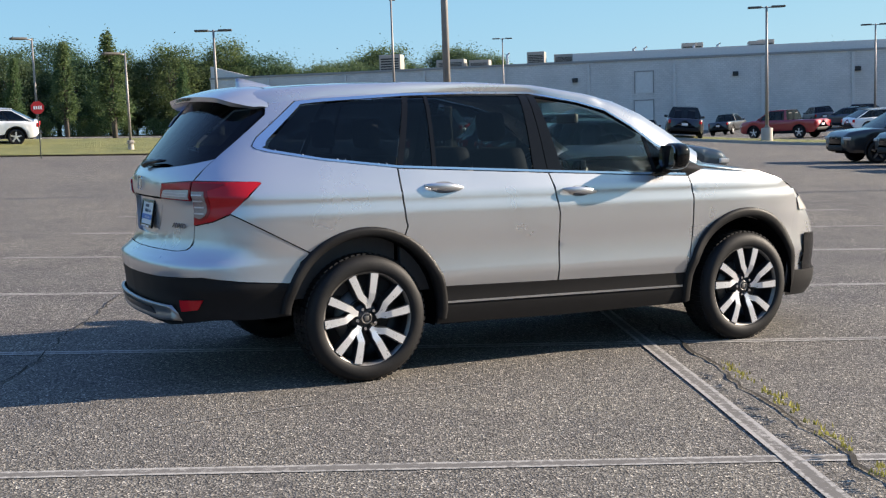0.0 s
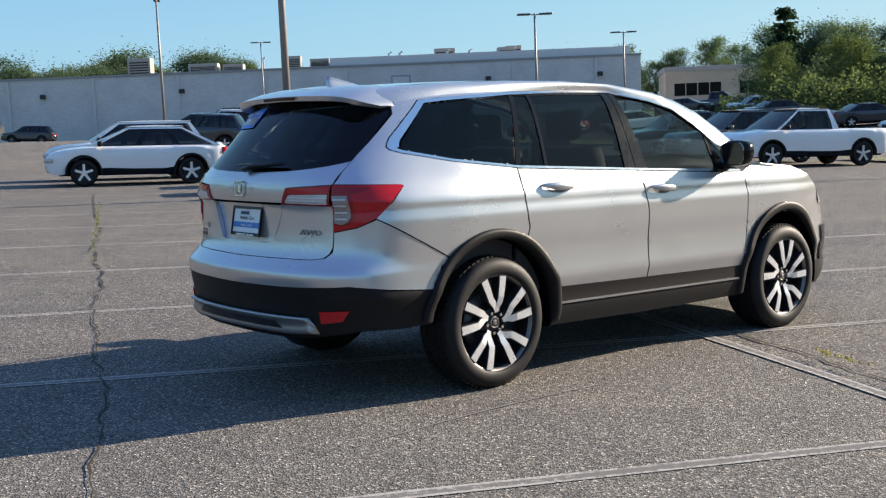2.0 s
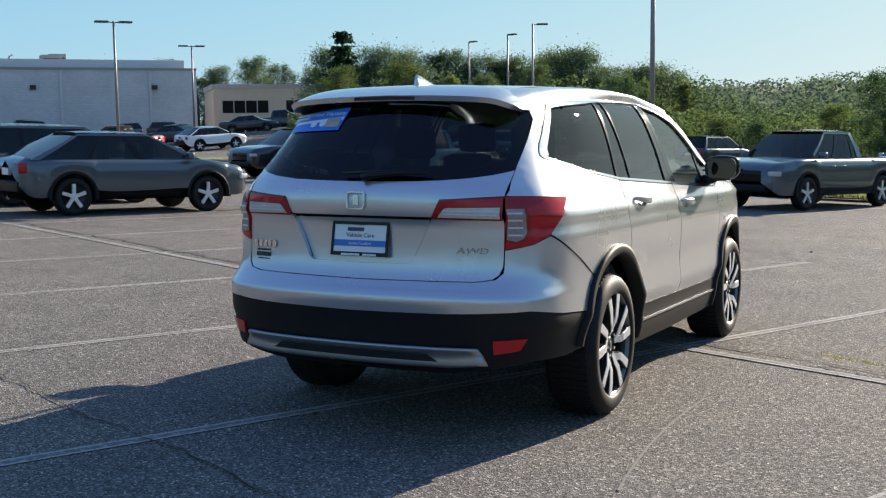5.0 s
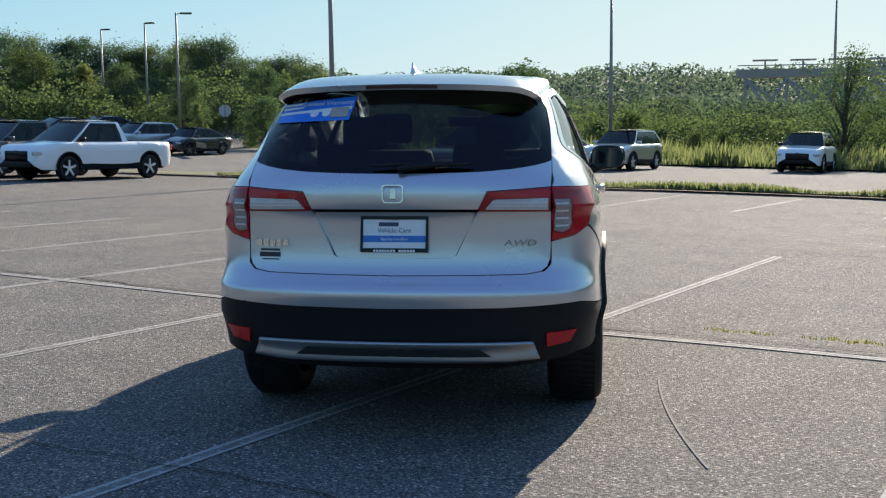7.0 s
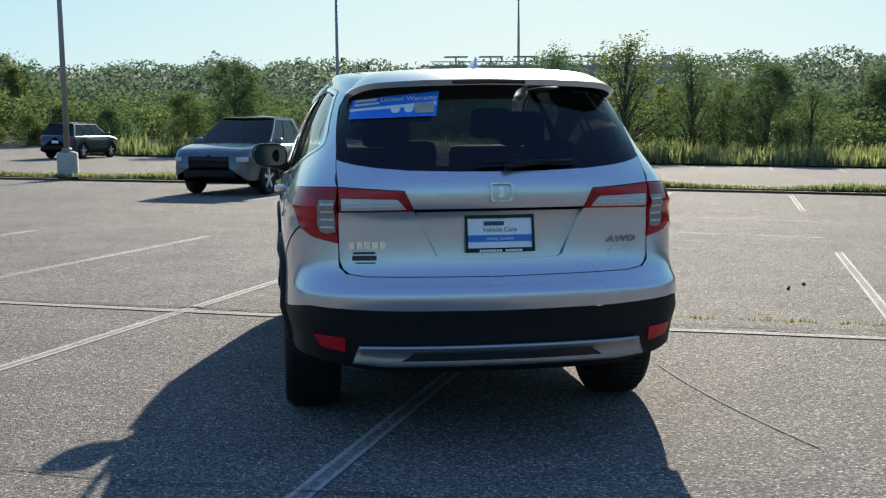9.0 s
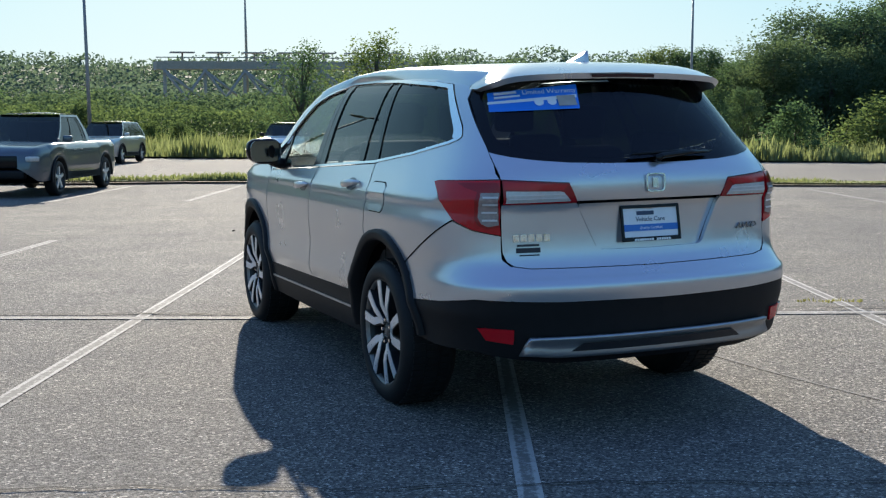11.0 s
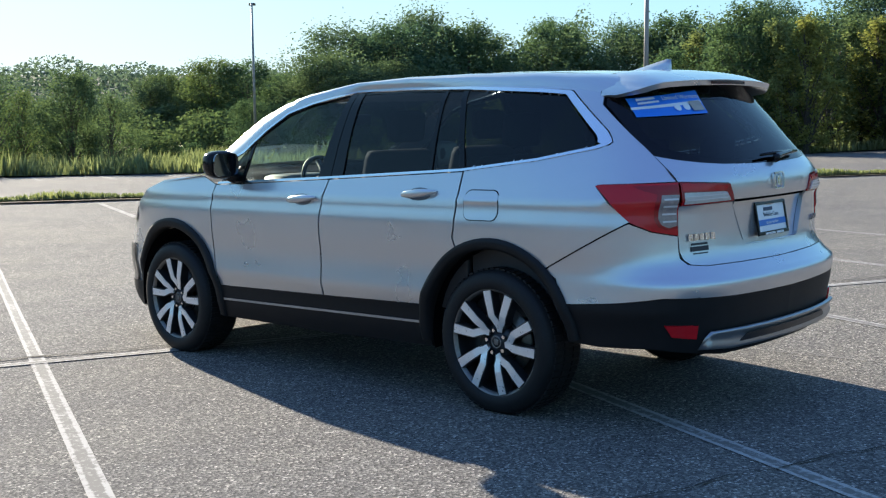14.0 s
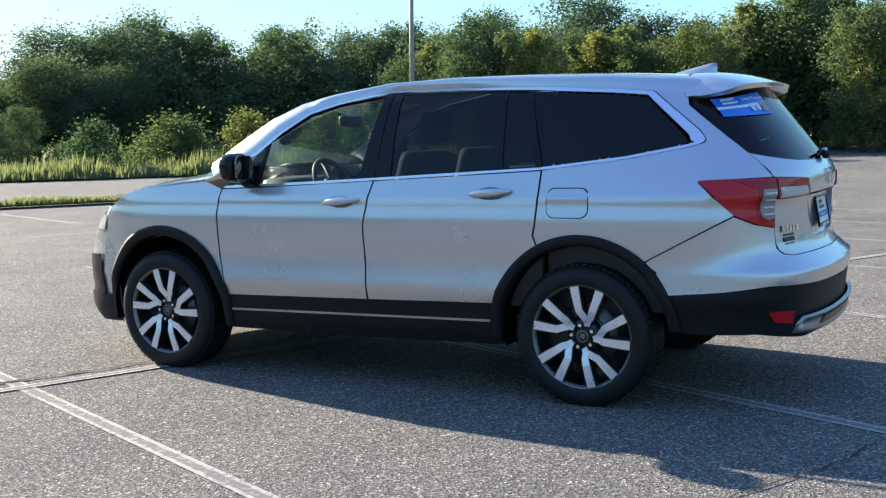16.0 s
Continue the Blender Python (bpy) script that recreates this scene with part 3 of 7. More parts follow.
both("rear_wheel_well", well(0.0), GAP)
both("front_wheel_well", well(2.82), GAP)
bm = bmesh.new()
box(bm, 0.3, 3.5, -0.62, 0.62, 0.25, 0.46, 0.04)
box(bm, -0.85, 0.3, -0.45, 0.45, 0.38, 0.5, 0.04)
part("underbody", bm, GAP, suv)
bm = bmesh.new()
box(bm, 0.5, 2.3, -0.86, 0.86, 0.28, 0.50, 0.03)
part("floor_pan", bm, GAP, suv)

# front end
NOSE_TOP = table([(2.4, 1.235), (2.66, 1.205), (2.90, 1.178), (3.09, 1.149), (3.24, 1.108), (3.37, 1.048), (3.46, 0.99), (3.55, 0.90)])
def hood(u, v):
    y = (u - 0.5) * 2
    xf = 3.58 - 0.28 * abs(y) ** 2.2
    x = 2.42 + 0.2 * (1 - abs(y) ** 2) + (xf - 2.42 - 0.2 * (1 - abs(y) ** 2)) * v
    w = side_y(x, 1.10) - 0.02
    crown = 0.045 * (1 - abs(y) ** 2.5)
    return (x, y * w, NOSE_TOP(x + 0.22 * y * y - 0.2) + crown * (1 - 0.3 * v) - 0.02)


bm = bmesh.new()
grid_surface(bm, hood, 24, 14)
part("hood", bm, SILVER, suv)
FRONT = [(3.26, 0.928), (3.36, 0.902), (3.45, 0.86), (3.53, 0.80), (3.60, 0.70), (3.66, 0.57), (3.71, 0.40), (3.74, 0.2), (3.75, 0.0)]
FRONT_X, FRONT_F = table([(k / 8, p[0]) for k, p in enumerate(FRONT)]), table([(k / 8, p[1]) for k, p in enumerate(FRONT)])
FRONT_K = table([(0.25, 0.84), (0.36, 1.02), (0.44, 1.03), (0.50, 0.95), (0.70, 0.97), (0.80, 0.90), (0.88, 0.76), (0.95, 0.60), (1.03, 0.42)])


def front_bumper(u, v):
    k = 2 * min(u, 1 - u)
    z = 0.27 + 0.76 * v - 0.04 * k * (1 - v)
    return (3.26 + 1.28 * (FRONT_X(k) - 3.26) * FRONT_K(z), (1 if u > 0.5 else -1) * PW(z) * FRONT_F(k), z)


bm = bmesh.new()
grid_surface(bm, front_bumper, 40, 14)
fb = part("front_bumper", bm, SILVER, suv)
bm = bmesh.new()
grid_surface(bm, lambda u, v: Vector(front_bumper(u, 0.02 + 0.24 * v)) + Vector((0.012, 0.012 * (1 if u > 0.5 else -1), -0.02)), 40, 4)
part("lower_front_cladding", bm, BLACK_TRIM, suv, "black lower front bumper cladding")
bm = bmesh.new()
grid_surface(bm, lambda u, v: Vector(front_bumper(0.3 + 0.4 * u, 0.42 + 0.4 * v)) + Vector((0.01, 0, 0)), 20, 4)
part("grille", bm, GLOSS_BLACK, suv)
def headlight():
    bm = bmesh.new()
    grid_surface(bm, lambda u, v: Vector(front_bumper(0.74 + 0.19 * u, 0.80 + 0.16 * v * (1 - 0.3 * u))) + Vector((0.008, 0.008, 0)), 12, 4)
    return bm


both("headlight", headlight, CLEAR_LENS, "clear headlight lens")
def fog_trim():
    bm = bmesh.new()
    grid_surface(bm, lambda u, v: Vector(front_bumper(0.82 + 0.10 * u, 0.2 + 0.38 * v)) + Vector((0.012, 0.012, 0)), 6, 4)
    return bm


both("fog_lamp_trim", fog_trim, GLOSS_BLACK)

# roof rails panels, roof, screens
RAIL_LOW = [(2.42, 1.224), (2.28, 1.285), (2.12, 1.356), (1.94, 1.487), (1.77, 1.589), (1.58, 1.640), (1.24, 1.698), (0.80, 1.695), (0.36, 1.681), (-0.1, 1.66), (-0.34, 1.632), (-0.52, 1.595)]
RAIL_TOP = [(2.50, 1.298, 0.787), (2.40, 1.355, 0.775), (2.25, 1.448, 0.755), (2.07, 1.556, 0.72), (1.87, 1.640, 0.68), (1.68, 1.684, 0.645), (1.30, 1.735, 0.60), (0.88, 1.753, 0.59), (0.40, 1.748, 0.59), (-0.08, 1.730, 0.575), (-0.42, 1.706, 0.535), (-0.58, 1.690, 0.50)]
def rail():
    bm = bmesh.new()
    rows = []
    for i in range(len(RAIL_LOW) - 1):
        for k in range(4 if i < len(RAIL_LOW) - 2 else 5):
            t = k / 4
            lo = [RAIL_LOW[i][c] + t * (RAIL_LOW[i + 1][c] - RAIL_LOW[i][c]) for c in (0, 1)]
            hi = Vector([RAIL_TOP[i][c] + t * (RAIL_TOP[i + 1][c] - RAIL_TOP[i][c]) for c in (0, 1, 2)])
            a, b = side(lo[0], lo[1], -0.002), Vector((hi.x, hi.z, hi.y))
            row = []
            for j in range(7):
                v = j / 6
                p = a.lerp(b, v) + Vector((0, 0.020, 0.020)) * math.sin(math.pi * v) * (0.5 if lo[0] > 1.7 else 1.0)
                row.append(bm.verts.new(p))
            rows.append(row)
    for p, q in zip(rows, rows[1:]):
        for j in range(6):
            bm.faces.new((p[j], q[j], q[j + 1], p[j + 1]))
    return bm


both("roof_rail_panel", rail, SILVER)
ROOF_Z = table([(-0.64, 1.682)] + [(x, z) for x, z, y in RAIL_TOP[::-1]])
ROOF_Y = table([(x, y) for x, z, y in RAIL_TOP[::-1]])
def roof(u, v):
    y = (u - 0.5) * 2
    x = -0.60 + (1.78 + 0.0 * abs(y) + 0.60) * v - 0.10 * abs(y) ** 2 * v
    x = min(x, 1.78)
    return (x, y * ROOF_Y(x), ROOF_Z(x) + 0.018 * (1 - y * y))


bm = bmesh.new()
grid_surface(bm, roof, 20, 24)
part("roof", bm, SILVER, suv)
def screen(u, v):
    y = (u - 0.5) * 2
    xb, xt = 2.56 + 0.28 * (1 - y * y), 1.68 + 0.10 * (1 - y * y)
    zb, zt = 1.215, ROOF_Z(1.70) + 0.018 * (1 - y * y) - 0.004
    x = xb + (xt - xb) * v
    z = zb + (zt - zb) * v + 0.02 * math.sin(math.pi * v)
    return (x, y * (0.80 + (0.645 - 0.80) * v), z)


bm = bmesh.new()
grid_surface(bm, screen, 16, 12)
part("windscreen", bm, CLEAR, suv).visible_shadow = False
# side glass
WIN = dict(front=[(2.062, 1.172), (1.36, 1.201), (1.275, 1.640), (1.58, 1.612), (1.77, 1.553), (1.94, 1.455), (2.022, 1.405)], rear=[(1.15, 1.208), (0.478, 1.236), (0.513, 1.668), (1.165, 1.662)],
           vent=[(0.460, 1.237), (0.262, 1.247), (0.385, 1.660), (0.498, 1.667)], quarter=[(0.222, 1.252), (-0.22, 1.300), (-0.49, 1.347), (-0.518, 1.366), (-0.505, 1.392), (-0.287, 1.597), (-0.15, 1.614), (0.345, 1.655)],
           corner=[(2.30, 1.165), (2.085, 1.171), (2.045, 1.392), (2.12, 1.335)])
for key, name, material in (("front", "front_door_glass", CLEAR), ("rear", "rear_door_glass", PRIVACY), ("vent", "rear_vent_glass", PRIVACY), ("quarter", "quarter_glass", PRIVACY), ("corner", "corner_glass", PRIVACY)):
    for ob in both(name, panel(WIN[key], 0.0, -0.014, 0.06, 0.05), material, "clear tinted door glass" if key == "front" else "dark privacy glass"):
        ob.visible_shadow = key != "front"
both("front_pillar_trim", panel([(2.085, 1.168), (2.062, 1.168), (2.020, 1.41), (2.046, 1.40)], 0.01, -0.008), GLOSS_BLACK)
both("door_pillar_trim", panel([(1.36, 1.196), (1.252, 1.198), (1.228, 1.678), (1.275, 1.672)], 0.01, -0.006), GLOSS_BLACK, "gloss black door pillar")
both("rear_pillar_trim", panel([(1.246, 1.198), (1.15, 1.204), (1.165, 1.676), (1.222, 1.678)], 0.01, -0.006), GLOSS_BLACK, "gloss black door pillar")
both("vent_divider", panel([(0.482, 1.232), (0.456, 1.233), (0.492, 1.672), (0.516, 1.672)], 0.008, -0.007), GLOSS_BLACK)
both("vent_rear_trim", panel([(0.264, 1.243), (0.228, 1.244), (0.35, 1.672), (0.388, 1.672)], 0.008, -0.008), GLOSS_BLACK)
both("window_head_trim", panel([(2.04, 1.41), (1.94, 1.462), (1.77, 1.562), (1.58, 1.618), (1.24, 1.668), (0.8, 1.665), (0.36, 1.652), (0.36, 1.672), (0.8, 1.684), (1.24, 1.688), (1.58, 1.632), (1.77, 1.580), (1.94, 1.478), (2.06, 1.40)], 0.01, -0.012, 0.06, 0.02), GLOSS_BLACK)


def band(lower, upper):
    return lower + upper[::-1]


CH_LOW = [(2.31, 1.150), (2.06, 1.158), (1.28, 1.190), (0.24, 1.238), (-0.22, 1.288), (-0.53, 1.341), (-0.595, 1.360)]
both("belt_chrome", panel(band(CH_LOW, [(x, z + 0.013) for x, z in CH_LOW[:-2]] + [(-0.525, 1.355), (-0.56, 1.368)]), 0.008, 0.004, 0.06, 0.02), CHROME, "chrome strip under the side windows")
CH_TOP = [(-0.595, 1.362), (-0.606, 1.374), (-0.595, 1.394), (-0.568, 1.425), (-0.325, 1.622), (-0.31, 1.628), (-0.16, 1.644), (0.36, 1.679), (0.8, 1.694), (1.24, 1.697), (1.58, 1.640), (1.77, 1.589), (1.94, 1.487), (2.12, 1.356), (2.29, 1.282)]
CH_IN = [(-0.556, 1.366), (-0.535, 1.375), (-0.53, 1.393), (-0.515, 1.412), (-0.30, 1.603), (-0.29, 1.611), (-0.15, 1.626), (0.36, 1.663), (0.8, 1.680), (1.24, 1.684), (1.58, 1.627), (1.77, 1.576), (1.94, 1.473), (2.105, 1.345), (2.27, 1.276)]
both("window_chrome", panel(band(CH_TOP, CH_IN), 0.008, 0.003, 0.05, 0.03), CHROME, "chrome frame over the side windows")


# fuel flap, seams, handles, mirrors
def rounded(x0, x1, z0, z1, r, n=5, shear=0.0):
    out = []
    for cx, cz, a in ((x1 - r, z1 - r, 0), (x0 + r, z1 - r, 90), (x0 + r, z0 + r, 180), (x1 - r, z0 + r, 270)):
        for k in range(n + 1):
            t = radians(a + 90 * k / n)
            x, z = cx + r * math.cos(t), cz + r * math.sin(t)
            out.append((x + shear * (z - z0), z))
    return out


bm = bmesh.new()
patch(bm, rounded(-0.052, 0.182, 0.99, 1.147, 0.045), lambda x, z: side(x, z, 0.0005), 0.02, 0.01, 0.006, flip=True)
part("fuel_flap_gap", bm, GAP, suv)
bm = bmesh.new()
patch(bm, rounded(-0.047, 0.177, 0.995, 1.142, 0.042), lambda x, z: side(x, z, 0.004), 0.02, 0.01, 0.004, flip=True)
part("fuel_flap", bm, SILVER, suv)


def door_handle(cx, cz, rise):
    def build():
        bm = bmesh.new()
        rows, n = [], 16
        for i in range(n + 1):
            t = i / n
            x = cx - 0.125 + 0.25 * t
            z = cz + rise * (0.5 - t)
            h = 0.006 + 0.017 * math.sin(math.pi * min(1, max(0, t))) ** 0.6
            o = 0.004 + 0.036 * math.sin(math.pi * t) ** 0.5
            row = []
            for k in range(10):
                a = 2 * math.pi * k / 10
                row.append(bm.verts.new((x, side_y(x, z) + o + 0.011 * math.cos(a), z + h * math.sin(a))))
            rows.append(row)
        for p, q in zip(rows, rows[1:]):
            for k in range(10):
                bm.faces.new((p[k], q[k], q[(k + 1) % 10], p[(k + 1) % 10]))
        bm.faces.new(rows[0])
        bm.faces.new(rows[-1][::-1])
        return bm
    return build


def handle_cup(cx, cz):
    def build():
        bm = bmesh.new()
        patch(bm, [(cx + 0.085 * math.cos(k * math.pi / 10), cz - 0.004 + 0.034 * math.sin(k * math.pi / 10)) for k in range(20)], lambda x, z: side(x, z, 0.002), 0.04, 0.03, 0.003, flip=True)
        return bm
    return build


for cx, cz in ((0.505, 1.122), (1.455, 1.074)):
    # the cups are flat patches; their darker grey paints in the hollow's shade
    both("handle_cup", handle_cup(cx, cz), surface("handle_shadow", (0.2, 0.2, 0.21), 0.4, 0.6))
    both("door_handle", door_handle(cx, cz, 0.018), SILVER, "body-coloured door handle")


def mirror_shell():
    bm = bmesh.new()
    bmesh.ops.create_uvsphere(bm, u_segments=24, v_segments=14, radius=1)
    for v in bm.verts:
        x, y, z = v.co
        sx = 0.08 if x > 0 else 0.055
        f = lambda c: math.copysign(abs(c) ** 0.65, c)
        v.co = Vector((2.14 + sx * f(x) - 0.03 * y, 1.015 + 0.125 * f(y), 1.275 + 0.088 * f(z) * (1 - 0.12 * y) + 0.01 * y))
    bmesh.ops.recalc_face_normals(bm, faces=bm.faces[:])
    return bm


def mirror_glass():
    bm = bmesh.new()
    patch(bm, rounded(0.905, 1.125, 1.205, 1.345, 0.045), lambda y, z: Vector((2.079 - 0.03 * (y - 1.015) / 0.125 + 0.005, y, z)), 0.05, 0.05, 0.01, flip=False)
    return bm


def mirror_stalk():
    bm = bmesh.new()
    tube(bm, [(2.17, 0.84, 1.175), (2.15, 0.90, 1.19), (2.14, 0.97, 1.215)], [0.045, 0.04, 0.035], 10)
    return bm


MIRROR = surface("mirror_glass", (0.22, 0.24, 0.25), 0.02, 1.0, vary=0.01)
both("mirror_shell", mirror_shell, GLOSS_BLACK, "black door mirror")
both("mirror_glass", mirror_glass, MIRROR)
both("mirror_stalk", mirror_stalk, GLOSS_BLACK)

# tailgate
def gate_fn(out=0.0):
    return lambda y, z: Vector((PXR(z) + S_DX(s_of_y(abs(y), z)) - out, y, z))


def sym(pts):
    return pts + [(-y, z) for y, z in pts[::-1]]


def gate_part(name, poly, material, out=0.0, depth=0.02, label="", su=0.05, sv=0.025, parent=None):
    bm = bmesh.new()
    patch(bm, poly, gate_fn(out), su, sv, depth, flip=True)
    bmesh.ops.recalc_face_normals(bm, faces=bm.faces[:])
    mid = sum((f.normal.x * f.calc_area() for f in bm.faces))
    if mid > 0:
        bmesh.ops.reverse_faces(bm, faces=bm.faces[:])
    return part(name, bm, material, parent or suv, label)


GLASS_LOW = [(0.0, 1.246), (0.2, 1.248), (0.40, 1.254), (0.54, 1.266), (0.63, 1.280), (0.682, 1.293), (0.7075, 1.303)]
upper = [(0.708, 1.183), (0.7095, 1.25)] + GLASS_LOW[::-1]
gate_part("tailgate_upper", sym([(0.384, 1.086), (0.424, 1.168), (0.708, 1.186)] + upper[1:]), SILVER)
lower = [(0.0, 0.787), (0.60, 0.792), (0.668, 0.802), (0.693, 0.822), (0.707, 0.86), (0.709, 1.0), (0.709, 1.071), (0.384, 1.075), (0.0, 1.078)]
gate_part("tailgate_lower", [(y, z) for y, z in [(0.0, 0.787)] + lower[1:7] + [(0.384, 1.075), (0.372, 1.055), (0.285, 0.875), (0.262, 0.862), (0.0, 0.858)]] + [(-y, z) for y, z in ([(0.0, 0.787)] + lower[1:7] + [(0.384, 1.075), (0.372, 1.055), (0.285, 0.875), (0.262, 0.862), (0.0, 0.858)])[::-1]], SILVER)
gate_part("licence_recess", sym([(0.0, 0.85), (0.27, 0.855), (0.385, 1.085)]), SILVER, out=-0.022, depth=0.0)
def recess_wall():
    bm = bmesh.new()
    f, g = gate_fn(0.0), gate_fn(-0.024)
    pts = [(0.372, 1.08), (0.372, 1.055), (0.285, 0.875), (0.262, 0.862), (0.0, 0.858), (-0.262, 0.862), (-0.285, 0.875), (-0.372, 1.055), (-0.372, 1.08)]
    rows = [(bm.verts.new(f(*p)), bm.verts.new(g(*p))) for p in pts]
    for a, b in zip(rows, rows[1:]):
        bm.faces.new((a[0], b[0], b[1], a[1]))
    return bm


part("recess_wall", recess_wall(), SILVER, suv, smooth=False)
gate_part("gate_shadow_gap", sym([(0.0, 1.073), (0.384, 1.071), (0.388, 1.084), (0.0, 1.087)]), GAP, out=-0.010, depth=0.0)
gate_part("rear_screen", sym(GLASS_LOW + [(0.7065, 1.33), (0.701, 1.38), (0.693, 1.43), (0.666, 1.55), (0.620, 1.62), (0.57, 1.67), (0.0, 1.68)]), PRIVACY, out=-0.004, depth=0.0, label="dark tinted rear window", su=0.06, sv=0.04)
gate_part("rear_screen_border", GLASS_LOW + [(0.7065, 1.33), (0.701, 1.38), (0.693, 1.43), (0.666, 1.55), (0.620, 1.62), (0.59, 1.62), (0.632, 1.55), (0.655, 1.43), (0.660, 1.38), (0.648, 1.345), (0.60, 1.320), (0.52, 1.302), (0.39, 1.280), (0.2, 1.270), (0.0, 1.268)], GAP, out=-0.010, depth=0.0)
gate_part("rear_screen_border", [(-y, z) for y, z in GLASS_LOW + [(0.7065, 1.33), (0.701, 1.38), (0.693, 1.43), (0.666, 1.55), (0.620, 1.62), (0.59, 1.62), (0.632, 1.55), (0.655, 1.43), (0.660, 1.38), (0.648, 1.345), (0.60, 1.320), (0.52, 1.302), (0.39, 1.280), (0.2, 1.270), (0.0, 1.268)]], GAP, out=-0.010, depth=0.0)


# a dark body inside the seams
def seam_wall():
    bm = bmesh.new()
    rows = []
    for y, z in GATE_EDGE:
        s = s_of_y(y, z)
        rows.append((bm.verts.new(rear(s - 0.03, z, -0.012)), bm.verts.new(rear(s + 0.03, z, -0.012))))
    for a, b in zip(rows, rows[1:]):
        bm.faces.new((a[0], b[0], b[1], a[1]))
    return bm


both("gate_seam", seam_wall, GAP)
gate_part("gate_bottom_seam", sym([(0.0, 0.770), (0.69, 0.785), (0.70, 0.80), (0.0, 0.80)]), GAP, out=-0.014, depth=0.0)
for outline in ([(2.36, 0.50), (2.28, 0.50), (2.32, 0.75), (2.30, 1.15), (2.37, 1.15), (2.39, 1.0)], [(1.33, 0.5), (1.27, 0.5), (1.28, 0.94), (1.23, 1.2), (1.28, 1.2), (1.34, 0.94)], [(0.30, 0.86), (0.22, 0.88), (0.20, 1.23), (0.27, 1.23)], [(-0.36, 0.75), (-0.80, 0.985), (-0.78, 1.02), (-0.34, 0.80)]):
    both("panel_seam", panel(outline, 0.0, -0.012, 0.05, 0.05), GAP)
both("bumper_seam", panel([(-0.775, 1.006), (-0.345, 0.7775), (-0.345, 0.7705), (-0.775, 0.998)], 0.001, 0.0022, 0.02, 0.012), GAP)

# tail lamps: a red wraparound lens with a clear ribbed insert beside the gate, and a clear strip with a red rim on the gate
def outer_lamp():
    bm = bmesh.new()
    poly = [(s_of_y(0.713, 1.18), 1.183), (s_of_y(0.713, 1.05), 1.05), (s_of_y(0.713, 0.94), 0.938), (s_of_x(-0.86, 0.963), 0.963), (s_of_x(-0.775, 1.008), 1.008), (s_of_x(-0.60, 1.172), 1.172), (s_of_x(-0.63, 1.178), 1.178)]
    patch(bm, poly, lambda s, z: rear(s, z, 0.006), 0.03, 0.02, 0.012, flip=True)
    return bm


def corner_patch(rows, out, depth):
    def build():
        bm = bmesh.new()
        patch(bm, [(s_of_y(y, z), z) for y, z in rows], lambda s, z: rear(s, z, out), 0.02, 0.015, depth, flip=True)
        return bm
    return build


def gate_patch(rows, out, depth):
    def build():
        bm = bmesh.new()
        patch(bm, rows, gate_fn(out), 0.03, 0.02, depth, flip=True)
        return bm
    return build


INSERT_LENS = surface("smoky_lens", (0.34, 0.27, 0.25), 0.18, 0.1, vary=0.35, scale=60, coat=0.4)
INSERT = [(0.722, 1.128), (0.722, 0.985), (0.760, 0.976), (0.786, 0.990), (0.796, 1.02), (0.796, 1.095), (0.786, 1.128)]
both("tail_lamp", outer_lamp, RED_LENS, "red wraparound tail lamp")
both("lamp_brow", corner_patch([(0.718, 1.172), (0.718, 1.132), (0.80, 1.134), (0.828, 1.150), (0.842, 1.170)], 0.0085, 0.003), DARK_RED)
both("lamp_bezel", corner_patch([(0.717, 1.136), (0.717, 0.975), (0.766, 0.966), (0.797, 0.982), (0.808, 1.014), (0.808, 1.102), (0.795, 1.137)], 0.0088, 0.003), DARK_RED)
for lens in both("reverse_lens", corner_patch(INSERT, 0.0125, 0.006), INSERT_LENS, "clear ribbed lamp insert"):
    flip = -1 if min(v.co.y for v in lens.data.vertices) < 0 else 1
    for k in range(4):
        bm = corner_patch([(0.728, 1.112 - 0.034 * k), (0.728, 1.104 - 0.034 * k), (0.782, 1.104 - 0.034 * k), (0.782, 1.112 - 0.034 * k)], 0.0150, 0.003)()
        part("lens_rib", mirrored(bm) if flip < 0 else bm, LENS_RIB, lens)
both("gate_lamp", gate_patch([(0.708, 1.073), (0.385, 1.078), (0.425, 1.165), (0.708, 1.183)], 0.006, 0.012), DARK_RED, "dark red tailgate lamp")
both("gate_lamp_rim", gate_patch([(0.704, 1.140), (0.455, 1.136), (0.432, 1.158), (0.704, 1.176)], 0.0085, 0.003), RED_LENS)
for lens in both("gate_lamp_lens", gate_patch([(0.698, 1.080), (0.418, 1.085), (0.452, 1.126), (0.470, 1.130), (0.698, 1.134)], 0.010, 0.006), CLEAR_LENS, "clear lamp strip"):
    flip = -1 if min(v.co.y for v in lens.data.vertices) < 0 else 1
    for z in (1.096, 1.112):
        bm = gate_patch([(0.69, z), (0.445, z + 0.003), (0.449, z + 0.008), (0.69, z + 0.005)], 0.0125, 0.003)()
        part("lens_rib", mirrored(bm) if flip < 0 else bm, LENS_RIB, lens)

# spoiler, fin, brake light
SPOILER = [(0.650, 1.592, 0.652, 1.594, -0.56), (0.644, 1.606, 0.645, 1.604, -0.62), (0.626, 1.628, 0.628, 1.618, -0.68), (0.592, 1.655, 0.590, 1.634, -0.725), (0.535, 1.695, 0.535, 1.646, -0.755), (0.44, 1.714, 0.44, 1.653, -0.778), (0.26, 1.724, 0.26, 1.660, -0.795), (0.0, 1.728, 0.0, 1.664, -0.80)]
SP = [table([(k / 7, row[c]) for k, row in enumerate(SPOILER)]) for c in range(5)]


